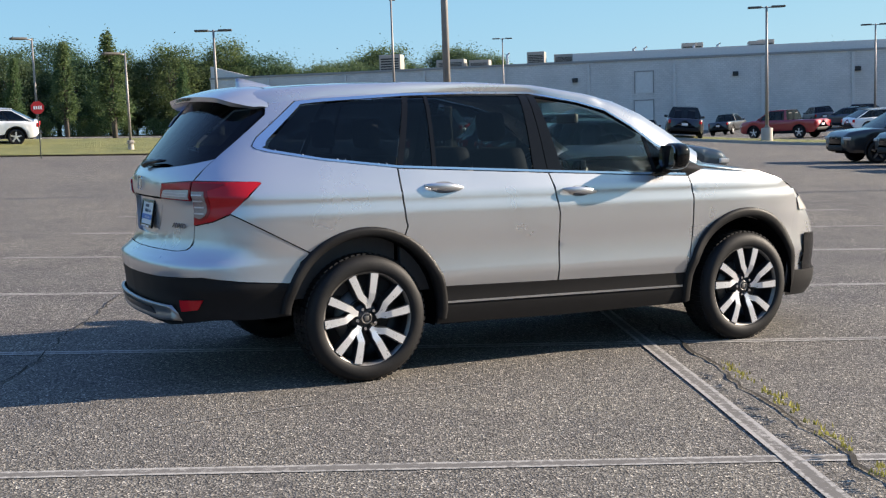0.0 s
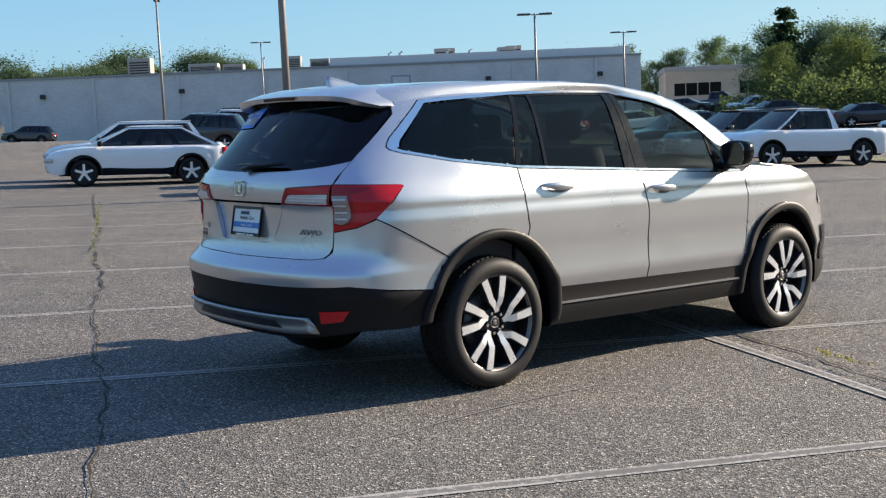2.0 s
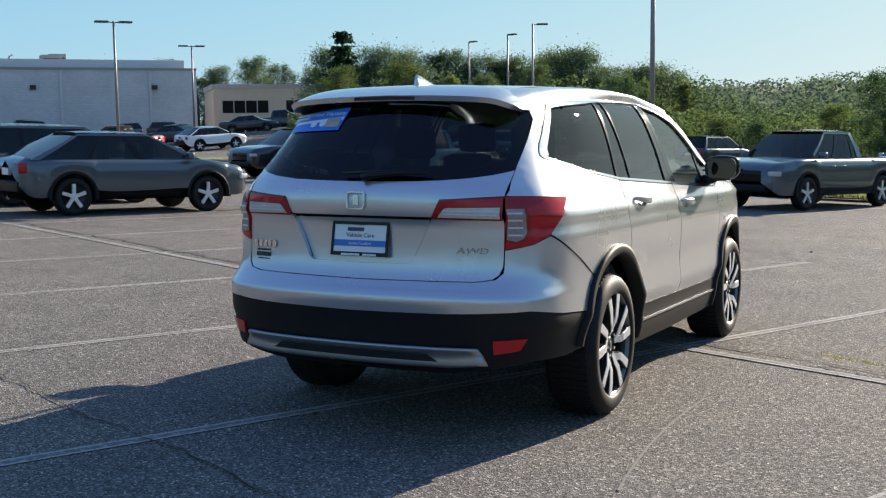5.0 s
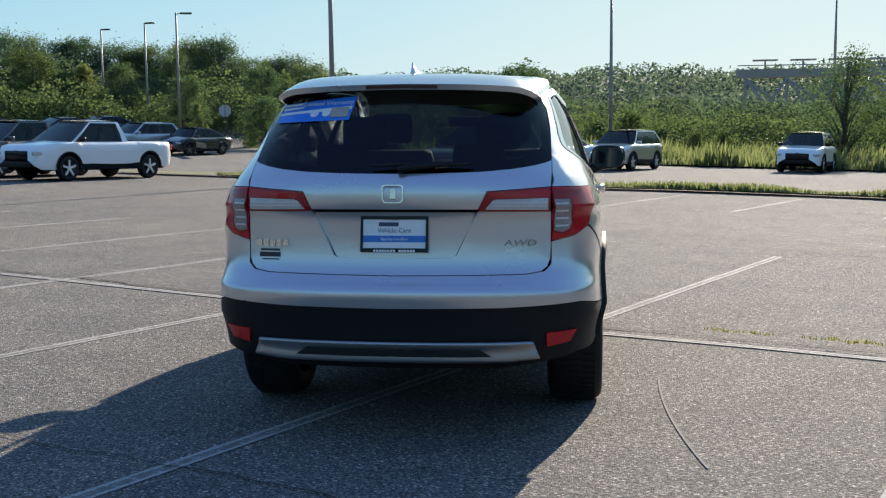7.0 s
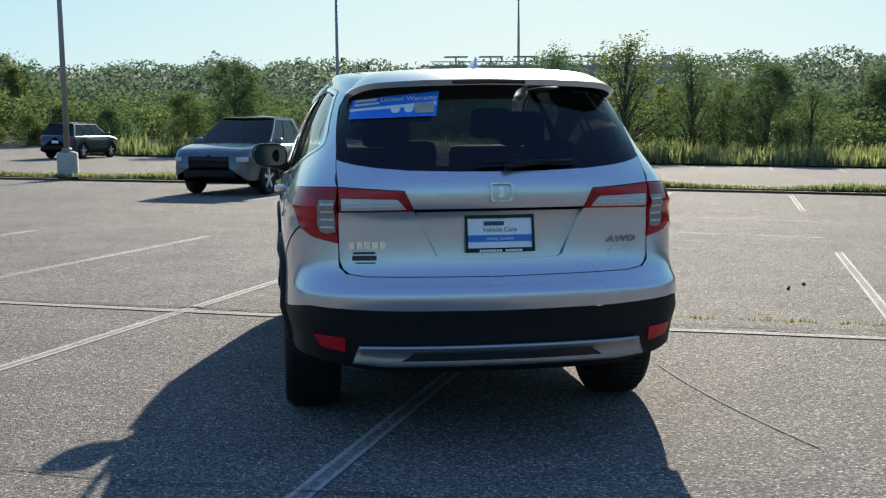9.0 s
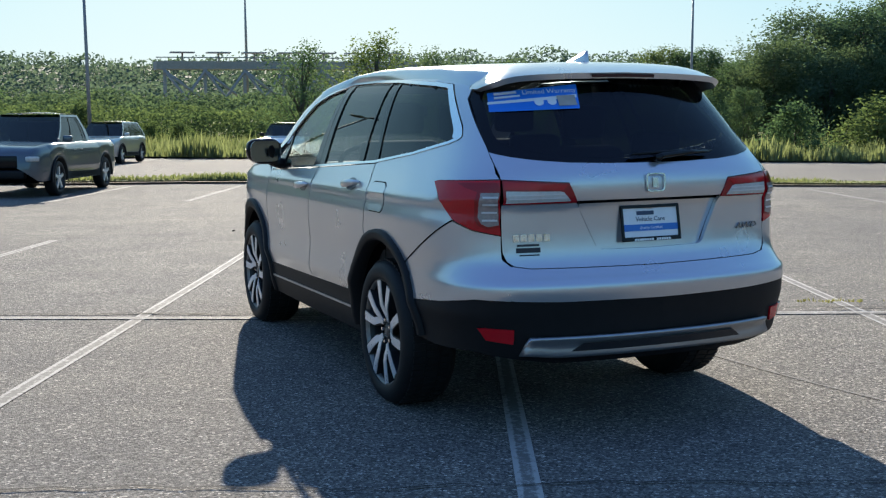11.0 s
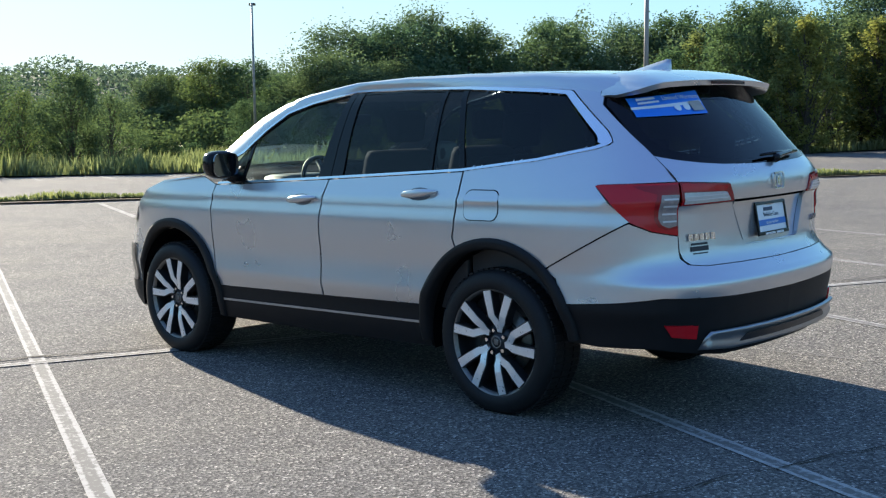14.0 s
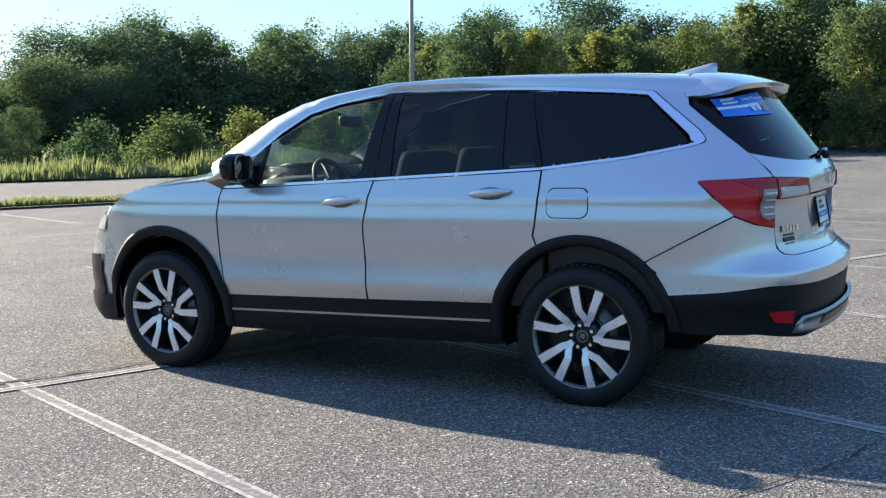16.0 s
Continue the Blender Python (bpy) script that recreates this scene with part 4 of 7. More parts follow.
def spoiler(u, v):
    """Round the tail of the roof from one lower end to the other; v from the body to the trailing edge."""
    k = 2 * min(u, 1 - u)
    sg = 1 if u > 0.5 else -1
    yf, zf, yr, zr, xr_ = (t(k) for t in SP)
    xf_ = max(x_of_y(yf, min(zf, 1.69)) - 0.006, -0.47) if k < 0.5 else -0.45
    bow = 0.012 * math.sin(math.pi * v) * (1 if k > 0.4 else 0.3)
    return Vector((xf_ + (xr_ - xf_) * v, sg * (yf + (yr - yf) * v), zf + (zr - zf) * v ** 1.4 + bow))


bm = bmesh.new()
grid_surface(bm, spoiler, 44, 8)
bmesh.ops.recalc_face_normals(bm, faces=bm.faces[:])
if sum(f.normal.z for f in bm.faces) < 0:
    bmesh.ops.reverse_faces(bm, faces=bm.faces[:])
bmesh.ops.solidify(bm, geom=bm.faces[:], thickness=0.028)
for e in bm.edges:
    if len(e.link_faces) == 2 and e.calc_face_angle(0) > 0.7:
        e.smooth = False
part("roof_spoiler", bm, SILVER, suv)
bm = bmesh.new()
grid_surface(bm, lambda u, v: spoiler(u, 0.004 + 0.02 * v) + Vector((0, 0, 0.0015)), 44, 1)
part("spoiler_seam", bm, GAP, suv)
bm = bmesh.new()
grid_surface(bm, lambda u, v: spoiler(0.455 + 0.09 * u, 1.0) + Vector((-0.004, 0, -0.006 - 0.016 * v)), 12, 2)
part("brake_light", bm, surface("smoked_red_lens", (0.05, 0.004, 0.005), 0.15, spec=0.3), suv, "dark red high brake light")
bm = bmesh.new()
rows = []
for i in range(13):
    t = i / 12
    x = -0.20 - 0.27 * t
    h = 0.082 * t * (1 if t < 0.93 else 0.9)
    w = 0.04 * math.sin(math.pi * min(1, 0.15 + 0.8 * t)) ** 0.7
    z0 = ROOF_Z(x) + 0.010
    rows.append([bm.verts.new(p) for p in ((x, -w, z0), (x, -w * 0.35, z0 + h * 0.6), (x, 0, z0 + h), (x, w * 0.35, z0 + h * 0.6), (x, w, z0))])
for a, b in zip(rows, rows[1:]):
    for j in range(4):
        bm.faces.new((a[j], a[j + 1], b[j + 1], b[j]))
bm.faces.new(rows[-1])
bmesh.ops.recalc_face_normals(bm, faces=bm.faces[:])
part("antenna_fin", bm, SILVER, suv, "silver shark fin antenna")

# wiper
bm = bmesh.new()
f = gate_fn(0.03)
tube(bm, [f(-0.02, 1.262), f(-0.06, 1.275), f(-0.22, 1.288), f(-0.34, 1.290)], [0.02, 0.016, 0.012, 0.006], 8)
tube(bm, [f(0.10, 1.285), f(-0.1, 1.292), f(-0.36, 1.294)], [0.006, 0.010, 0.004], 8)
part("rear_wiper", bm, GLOSS_BLACK, suv, "black rear wiper")

# badges, plate, sticker
TO_REAR = Matrix(((0, 0, -1, 0), (-1, 0, 0, 0), (0, 1, 0, 0), (0, 0, 0, 1)))


def badge(name, me, material, y, z, out, label="", lean=0.0):
    p = gate_fn(out)(y, z)
    q = gate_fn(out)(y, z + 0.02) - gate_fn(out)(y, z - 0.02)
    t = gate_fn(out)(y - 0.02, z) - gate_fn(out)(y + 0.02, z)
    t.normalize()
    q.normalize()
    nrm = t.cross(q)
    m = Matrix((t, q, nrm)).transposed().to_4x4()
    m.translation = p
    me.materials.clear()
    me.materials.append(material)
    return part(name, me, None, suv, label, at=m)


awd = words("AWD", 0.040, 0.003)
for v in awd.vertices:
    v.co.x = 1.55 * v.co.x + 0.25 * v.co.y
badge("lettering", awd, surface("grey_chrome", (0.30, 0.30, 0.31), 0.25, 1.0), -0.575, 0.93, 0.004, "chrome lettering AWD")
def bars(rows):
    bm = bmesh.new()
    for x0, x1, y0, y1 in rows:
        box(bm, x0, x1, y0, y1, 0, 0.005)
    return mesh_from(bm, "bars", CHROME, False)


badge("model_badge", bars([(-0.085 + 0.035 * k, -0.058 + 0.035 * k, -0.016, 0.016) for k in range(5)]), CHROME, 0.585, 0.925, 0.002, "plain chrome model badge")
DARKPRINT = surface("dark_print", (0.02, 0.022, 0.03), 0.5)
badge("dealer_decal", bars([(-0.05, 0.05, 0.012, 0.022), (-0.055, 0.055, -0.016, 0.006), (-0.04, 0.05, -0.03, -0.024)]), DARKPRINT, 0.60, 0.875, -0.002, "dark printed dealer decal")
bm = bmesh.new()
ring_o, ring_i = rounded(-0.05, 0.05, -0.042, 0.042, 0.018), rounded(-0.043, 0.043, -0.036, 0.036, 0.014)
vo, vi = [bm.verts.new((x * (1 + 0.8 * z), z, 0.008)) for x, z in ring_o], [bm.verts.new((x * (1 + 0.8 * z), z, 0.008)) for x, z in ring_i]
vb, vc = [bm.verts.new((x * (1 + 0.8 * z), z, 0.0)) for x, z in ring_o], [bm.verts.new((x * (1 + 0.8 * z), z, 0.0)) for x, z in ring_i]
for k in range(len(vo)):
    j = (k + 1) % len(vo)
    bm.faces.new((vo[k], vo[j], vi[j], vi[k]))
    bm.faces.new((vo[k], vb[k], vb[j], vo[j]))
    bm.faces.new((vi[k], vi[j], vc[j], vc[k]))
box(bm, -0.014, 0.014, -0.024, 0.024, 0, 0.006, 0.002)
badge("emblem", mesh_from(bm, "emblem", CHROME, False), CHROME, 0.0, 1.157, 0.002, "chrome rounded emblem")


def plate_part(name, bm_or_me, material, out, label="", dy=0.0, dz=0.0, parent=None):
    m = Matrix.Translation((-1.028 - out + 0.16 * (dz), -dy, 0.97 + dz)) @ Matrix.Rotation(radians(9.5), 4, "Y") @ TO_REAR
    me = bm_or_me if not isinstance(bm_or_me, bmesh.types.BMesh) else mesh_from(bm_or_me, name, material, False)
    me.materials.clear()
    me.materials.append(material)
    return part(name, me, None, suv, label, at=m)


bm = bmesh.new()
for x0, x1, y0, y1 in ((-0.157, 0.157, 0.068, 0.083), (-0.157, 0.157, -0.083, -0.064), (-0.157, -0.145, -0.064, 0.068), (0.145, 0.157, -0.064, 0.068)):
    box(bm, x0, x1, y0, y1, 0, 0.012, 0.002)
plate_part("plate_frame", bm, GLOSS_BLACK, 0.004, "black licence plate frame")
bm = bmesh.new()
box(bm, -0.147, 0.147, -0.066, 0.070, 0, 0.005)
plate_part("plate_card", bm, WHITE, 0.004, "white paper dealer plate with a blue band")
bm = bmesh.new()
box(bm, -0.145, 0.145, -0.036, -0.006, 0, 0.006)
plate_part("plate_band", bm, BLUE_BAND, 0.0055)
plate_part("plate_writing", words("Vehicle Care", 0.030, 0.0008), surface("slate_print", (0.10, 0.13, 0.17), 0.5), 0.0105, dz=0.018)
bm = bmesh.new()
box(bm, -0.072, 0.02, -0.008, 0.010, 0, 0.001)
plate_part("plate_print", bm, surface("navy_print", (0.03, 0.05, 0.10), 0.5), 0.0105, dz=0.045)
plate_part("plate_writing", words("Quality Certified", 0.018, 0.0006), WHITE, 0.0118, dz=-0.021)
bm = bmesh.new()
for k in range(15):
    if k != 8:
        box(bm, -0.095 + 0.013 * k, -0.085 + 0.013 * k, -0.005, 0.005, 0, 0.001)
plate_part("frame_print", bm, WHITE, 0.0165, dz=-0.0735)


def glass_strip(name, poly, material, out, label=""):
    return gate_part(name, poly, material, out, 0.0, label, 0.06, 0.04)


glass_strip("window_sticker", [(0.640, 1.485), (0.250, 1.497), (0.222, 1.612), (0.612, 1.575)], STICKER, 0.004, "blue and white warranty sticker on the rear window")
glass_strip("sticker_stripe", [(0.632, 1.520), (0.245, 1.548), (0.241, 1.564), (0.628, 1.532)], WHITE, 0.006)
badge("sticker_writing", words("Limited Warranty", 0.036, 0.0004), WHITE, 0.365, 1.578, 0.007)
for cx in (0.0, 0.062):
    bm = bmesh.new()
    bmesh.ops.create_circle(bm, cap_ends=True, radius=0.022, segments=18, matrix=Matrix.Translation((cx, 0, 0.001)))
    badge("sticker_seal", mesh_from(bm, "seal", WHITE, False), WHITE, 0.43, 1.528, 0.009)
bm = bmesh.new()
box(bm, -0.045, 0.045, -0.03, 0.03, 0, 0.001)
badge("sticker_seal", mesh_from(bm, "seal", CONCRETE, False), CONCRETE, 0.30, 1.535, 0.009)
badge("sticker_print", bars([(-0.06, 0.045, 0.012, 0.024), (-0.06, 0.06, -0.01, 0.0)]), WHITE, 0.55, 1.556, 0.004)

# ---- wheels ----


def wheel(name, parent):
    """A wheel about the y axis, its face towards +y, at the hub."""
    w = tagged(new(name), "")
    w.parent = parent
    bm = bmesh.new()
    lathe(bm, [(0.268, 0.02), (0.275, 0.042), (0.285, 0.05), (0.315, 0.052), (0.345, 0.045), (0.362, 0.028), (0.372, 0.0), (0.374, -0.09), (0.372, -0.19), (0.355, -0.22), (0.30, -0.235), (0.262, -0.22)], seg=64)
    bmesh.ops.recalc_face_normals(bm, faces=bm.faces[:])
    part("tyre", bm, RUBBER, w, "black road tyre")
    bm = bmesh.new()
    for k in range(64):
        a = 2 * math.pi * k / 64
        for y0, y1, sk in ((-0.18, -0.13, 0.3), (-0.12, -0.06, -0.3), (-0.05, 0.012, 0.3)):
            box(bm, -0.012, 0.012, y0, y1, 0.370, 0.379, m=Matrix.Rotation(a + sk * 0.03, 4, "Y"))
    part("tread", bm, RUBBER, w, smooth=False)
    bm = bmesh.new()
    lathe(bm, [(0.10, -0.05), (0.255, -0.17), (0.258, -0.03), (0.262, 0.016), (0.270, 0.030), (0.277, 0.036), (0.277, 0.026), (0.268, 0.0)], seg=64)
    bmesh.ops.recalc_face_normals(bm, faces=bm.faces[:])
    part("rim_barrel", bm, RIM_DARK, w)
    bm = bmesh.new()
    lathe(bm, [(0.258, 0.020), (0.264, 0.030), (0.272, 0.0385), (0.278, 0.0385)], seg=64)
    part("rim_lip", bm, STEEL, w)
    bm = bmesh.new()
    lathe(bm, [(0.0, -0.055), (0.17, -0.055), (0.172, -0.07)], seg=40)
    part("brake_disc", bm, STEEL, w)
    # five forked spokes: a straight arm and a cranked arm that meet beside the hub, machined faces with dark flanks
    arms = (((0.062, 19.0), (0.088, 15.5), (0.118, 18.5), (0.150, 17.0), (0.21, 16.2), (0.266, 15.4)),
            ((0.060, 16.0), (0.084, 10.0), (0.112, -3.0), (0.138, -12.0), (0.20, -14.2), (0.266, -15.4)))
    for k in range(5):
        for arm in arms:
            dark, face = bmesh.new(), bmesh.new()
            for b_, hw, top in ((dark, 0.0245, 0.020), (face, 0.0195, 0.0240)):
                pts = [Vector((r * math.cos(radians(72 * k + a)), r * math.sin(radians(72 * k + a)))) for r, a in arm]
                rows = []
                for i, (p, (r, a)) in enumerate(zip(pts, arm)):
                    d = (pts[min(i + 1, len(pts) - 1)] - pts[max(i - 1, 0)]).normalized()
                    n = Vector((-d.y, d.x))
                    wd = hw * (0.62 if i == 0 else 0.80 if i == 1 else 0.95 + 0.25 * (r - 0.11) / 0.16)
                    y = -0.004 + 0.024 * smooth01((r - 0.05) / 0.12)
                    low = -0.035 if b_ is dark else -0.002
                    rows.append([b_.verts.new((p.x + t * n.x, y + dy, p.y + t * n.y)) for t, dy in ((-wd, low), (-wd, top), (wd, top), (wd, low))])
                for p, q in zip(rows, rows[1:]):
                    for j in range(3):
                        b_.faces.new((p[j], p[j + 1], q[j + 1], q[j]))
                b_.faces.new(rows[0])
                b_.faces.new(rows[-1][::-1])
                bmesh.ops.recalc_face_normals(b_, faces=b_.faces[:])
            part("spoke", dark, RIM_DARK, w, smooth=False)
            part("spoke_face", face, RIM_FACE, w, smooth=False)
    bm = bmesh.new()
    lathe(bm, [(0.0, 0.016), (0.034, 0.016), (0.038, 0.012), (0.042, 0.004), (0.078, 0.002), (0.088, -0.006), (0.098, -0.04)], seg=40)
    bmesh.ops.recalc_face_normals(bm, faces=bm.faces[:])
    part("hub", bm, RIM_DARK, w)
    bm = bmesh.new()
    lathe(bm, [(0.026, 0.0165), (0.029, 0.0185), (0.033, 0.0165)], seg=28)
    box(bm, -0.014, 0.014, 0.0165, 0.0185, -0.014, 0.014, 0.002)
    part("hub_emblem", bm, STEEL, w)
    for k in range(5):
        a = radians(52 + 72 * k)
        bm = bmesh.new()
        bmesh.ops.create_cone(bm, cap_ends=True, segments=6, radius1=0.0115, radius2=0.010, depth=0.026, matrix=Matrix.Translation((0.060 * math.cos(a), 0.010, 0.060 * math.sin(a))) @ Matrix.Rotation(radians(-90), 4, "X"))
        part("wheel_nut", bm, CHROME, w, smooth=False)
    return w


# the turn of each wheel: how far a fork's middle stands clockwise of straight up, seen from outside
first = wheel("wheel", suv)
first.matrix_local = pose(0, 0.905, 0.373)
for x, sy, turn in ((2.82, 1, 3.0), (0.0, -1, -6.0), (2.82, -1, 2.0)):
    copy_thing(first, pose(x, 0.905 * sy, 0.373, 0, 0, 0 if sy > 0 else 180) @ pose(0, 0, 0, 0, -(90 + turn), 0))
first.matrix_local = pose(0, 0.905, 0.373, 0, -98.5, 0)

# ---- cabin ----


def seat(name, x, y, w, h, material, headrest=True):
    s = new(name)
    s.parent = suv
    bm = bmesh.new()
    box(bm, x - 0.05, x + 0.48, y - w / 2, y + w / 2, 0.62, 0.80, 0.05)
    part("cushion", bm, material, s)
    bm = bmesh.new()
    box(bm, -0.08, 0.08, -w / 2, w / 2, 0, h, 0.06, m=Matrix.Translation((x - 0.02, y, 0.74)) @ Matrix.Rotation(radians(-16), 4, "Y"))
    part("backrest", bm, material, s)
    if headrest:
        bm = bmesh.new()
        box(bm, -0.05, 0.05, -0.13, 0.13, 0, 0.19, 0.045, m=Matrix.Translation((x - 0.02 - 0.29 * (h + 0.04), y, 0.74 + 0.96 * (h + 0.05))) @ Matrix.Rotation(radians(-8), 4, "Y"))
        part("headrest", bm, material, s)
    return s


for sy in (-0.38, 0.38):
    seat("front_seat", 1.35, sy, 0.52, 0.62, INTERIOR)
    seat("second_row_seat", 0.45, sy, 0.55, 0.58, INTERIOR)
    seat("third_row_seat", -0.38, sy * 0.9, 0.5, 0.42, INTERIOR, True)
bm = bmesh.new()
box(bm, -0.9, 2.3, -0.80, 0.80, 0.50, 0.58, 0.02)
part("cabin_floor", bm, INTERIOR, suv)
bm = bmesh.new()
box(bm, 1.95, 2.6, -0.78, 0.78, 0.80, 1.13, 0.08)
part("dashboard", bm, DASH, suv)
bm = bmesh.new()
box(bm, 2.0, 2.3, 0.18, 0.58, 1.09, 1.19, 0.05)
part("instrument_hood", bm, DASH, suv)
bm = bmesh.new()
box(bm, 2.0, 2.05, -0.13, 0.13, 1.08, 1.24, 0.01)
part("centre_screen", bm, GLOSS_BLACK, suv)
bm = bmesh.new()
lathe(bm, [(0.185 + 0.016 * math.cos(a), 0.016 * math.sin(a)) for a in [2 * math.pi * k / 8 for k in range(8)]], "Z", 36, True)
box(bm, -0.18, 0.18, -0.02, 0.02, -0.012, 0.008)
box(bm, -0.06, 0.06, -0.06, 0.06, -0.03, 0.012, 0.015)
part("steering_wheel", bm, DASH, suv, at=pose(1.86, 0.38, 1.13, 0, -62, 0))
bm = bmesh.new()
box(bm, 1.95, 1.99, -0.12, 0.12, 1.50, 1.57, 0.015)
part("rear_view_mirror", bm, DASH, suv)
HEADLINER = surface("headliner", (0.32, 0.31, 0.3), 0.9)
bm = bmesh.new()
grid_surface(bm, lambda u, v: Vector(roof(u, v)) * Vector((1, 0.98, 1)).x + Vector((0, 0, -0.035)), 10, 12)
part("headliner", bm, HEADLINER, suv)
def door_card(x0, x1):
    def build():
        bm = bmesh.new()
        box(bm, x0, x1, 0.80, 0.84, 0.5, 1.17, 0.01)
        return bm
    return build


both("door_card", door_card(1.32, 2.30), DASH)
both("rear_door_card", door_card(0.25, 1.28), DASH)
both("cargo_trim", door_card(-0.62, 0.22), DASH)

# ---- lot furniture ----


def on_ground(x, y, turn=0.0, lift=0.0):
    return pose(x, y, ground_hit_z(x, y) + lift, 0, 0, turn)


def lamp_post(x, y, top, heads, turn, base_h=0.78, r=0.085, label="tall steel parking lot lamp on a round concrete base"):
    """A lamp post: concrete base, steel pole, one or two flat heads on short arms; top is the height of its tip above the ground."""
    post = tagged(new("lamp_post"), label, "street lamp", "parking lot lamps")
    post.matrix_world = on_ground(x, y, turn)
    bm = bmesh.new()
    rb = 0.30 if r > 0.07 else 0.12
    lathe(bm, [(rb, -0.3), (rb, base_h - 0.03), (rb - 0.03, base_h), (0.0, base_h)], "Z", 20)
    part("concrete_base", bm, CONCRETE, post, "round concrete base")
    bm = bmesh.new()
    box(bm, -0.16, 0.16, -0.16, 0.16, base_h, base_h + 0.03, 0.008)
    box(bm, -0.11, 0.11, -0.11, 0.11, base_h + 0.03, base_h + 0.13, 0.02)
    part("base_cover", bm, POLE_STEEL, post)
    bm = bmesh.new()
    tube(bm, [(0, 0, base_h), (0, 0, base_h + (top - base_h) * 0.5), (0, 0, top)], [r, r * 0.85, r * 0.65], 12)
    part("pole", bm, POLE_STEEL, post)
    for s in heads:
        bm = bmesh.new()
        tube(bm, [(0, 0, top - 0.08), (0.3 * s, 0, top - 0.05)], 0.03, 8)
        part("arm", bm, POLE_STEEL, post)
        bm = bmesh.new()
        box(bm, min(0.25 * s, 0.95 * s), max(0.25 * s, 0.95 * s), -0.19, 0.19, top - 0.09, top + 0.01, 0.03)
        part("lamp_head", bm, LAMP_HEAD, post, "flat dark lamp head")
    return post


lamp_post(8.6, 14.8, 8.4, (-1, 1), -23)
lamp_post(28.0, 6.9, 8.4, (-1, 1), -23)
lamp_post(16.0, -25.3, 8.2, (-1, 1), -23)
lamp_post(43.7, -1.84, 7.4, (-1,), 60, 0.5)
lamp_post(48.0, -34.7, 9.2, (1,), -40, 0.5)
lamp_post(39.7, 38.8, 7.1, (-1, 1), -38)
lamp_post(60.3, 23.8, 8.0, (-1,), 110, 0.5)
lamp_post(60.3, 50.4, 7.0, (-1, 1), -38)
lamp_post(52.3, 88.5, 10.2, (-1, 1), -30)
lamp_post(26.4, 56.9, 8.2, (1,), 60)
lamp_post(13.6, 50.9, 5.4, (-1, 1), -20)
lamp_post(7.0, 40.6, 4.0, (-1,), 10, 0.3, 0.06)
lamp_post(4.3, 47.7, 4.6, (-1,), 10, 0.3, 0.06)
lamp_post(77.0, 36.0, 7.0, (-1,), 60, 0.3)
lamp_post(72.0, 30.5, 7.5, (-1,), 60, 0.3)

RED_SIGN = surface("red_sign", (0.5, 0.02, 0.02), 0.5)
GREY_SIGN = surface("sign_back", (0.45, 0.45, 0.46), 0.5, 0.5)
SIGN_POST = surface("green_post", (0.06, 0.07, 0.06), 0.6)


def octagon_sign(x, y, h, face_turn, r=0.36):
    s = tagged(new("stop_sign"), "red octagonal stop sign on a thin dark post", "road sign")
    s.matrix_world = on_ground(x, y, face_turn)
    bm = bmesh.new()
    box(bm, -0.03, 0.03, -0.02, 0.02, -0.2, h + 0.3, 0.005)
    part("post", bm, SIGN_POST, s)
    bm = bmesh.new()
    bmesh.ops.create_cone(bm, cap_ends=True, segments=8, radius1=r, radius2=r, depth=0.008, matrix=Matrix.Translation((-0.03, 0, h)) @ Matrix.Rotation(radians(90), 4, "Y") @ Matrix.Rotation(radians(22.5), 4, "Z"))
    part("sign_face", bm, RED_SIGN, s, smooth=False)
    bm = bmesh.new()
    bmesh.ops.create_cone(bm, cap_ends=True, segments=8, radius1=r * 0.98, radius2=r * 0.98, depth=0.006, matrix=Matrix.Translation((-0.022, 0, h)) @ Matrix.Rotation(radians(90), 4, "Y") @ Matrix.Rotation(radians(22.5), 4, "Z"))
    part("sign_back", bm, GREY_SIGN, s, smooth=False)
    bm = bmesh.new()
    for k in range(4):
        box(bm, -0.038, -0.035, r * (-0.62 + 0.32 * k), r * (-0.40 + 0.32 * k), h - 0.25 * r, h + 0.25 * r)
    part("sign_print", bm, WHITE, s, smooth=False)
    return s


octagon_sign(3.1, 37.8, 1.9, 80, 0.25)
octagon_sign(9.7, 36.8, 1.55, 250)
octagon_sign(62.0, 21.5, 2.2, 200, 0.4)

# ---- the long industrial building ----


def wall_block():
    m, n, l, b = shader("painted_block")
    v = texco(n, l)
    br = n.new("ShaderNodeTexBrick")
    br.inputs["Scale"].default_value = 1.0
    br.inputs["Brick Width"].default_value, br.inputs["Row Height"].default_value, br.inputs["Mortar Size"].default_value = 0.4, 0.2, 0.012
    br.inputs["Color1"].default_value, br.inputs["Color2"].default_value, br.inputs["Mortar"].default_value = (0.66, 0.63, 0.60, 1), (0.60, 0.575, 0.55, 1), (0.50, 0.48, 0.46, 1)
    rot = n.new("ShaderNodeVectorRotate")
    rot.rotation_type, rot.inputs["Angle"].default_value = "X_AXIS", radians(-90)
    l.new(v, rot.inputs["Vector"])
    l.new(rot.outputs[0], br.inputs["Vector"])
    st = noise_tex(n, l, v, 0.35, 4)
    l.new(mix(n, l, 1.0, br.outputs["Color"], ramp(n, l, st, [(0.3, (0.86, 0.86, 0.86)), (0.7, (1.03, 1.03, 1.03))]), "MULTIPLY"), b.inputs["Base Color"])
    b.inputs["Roughness"].default_value = 0.85
    bump(n, l, br.outputs["Fac"], b, 0.3, 0.01)
    return m


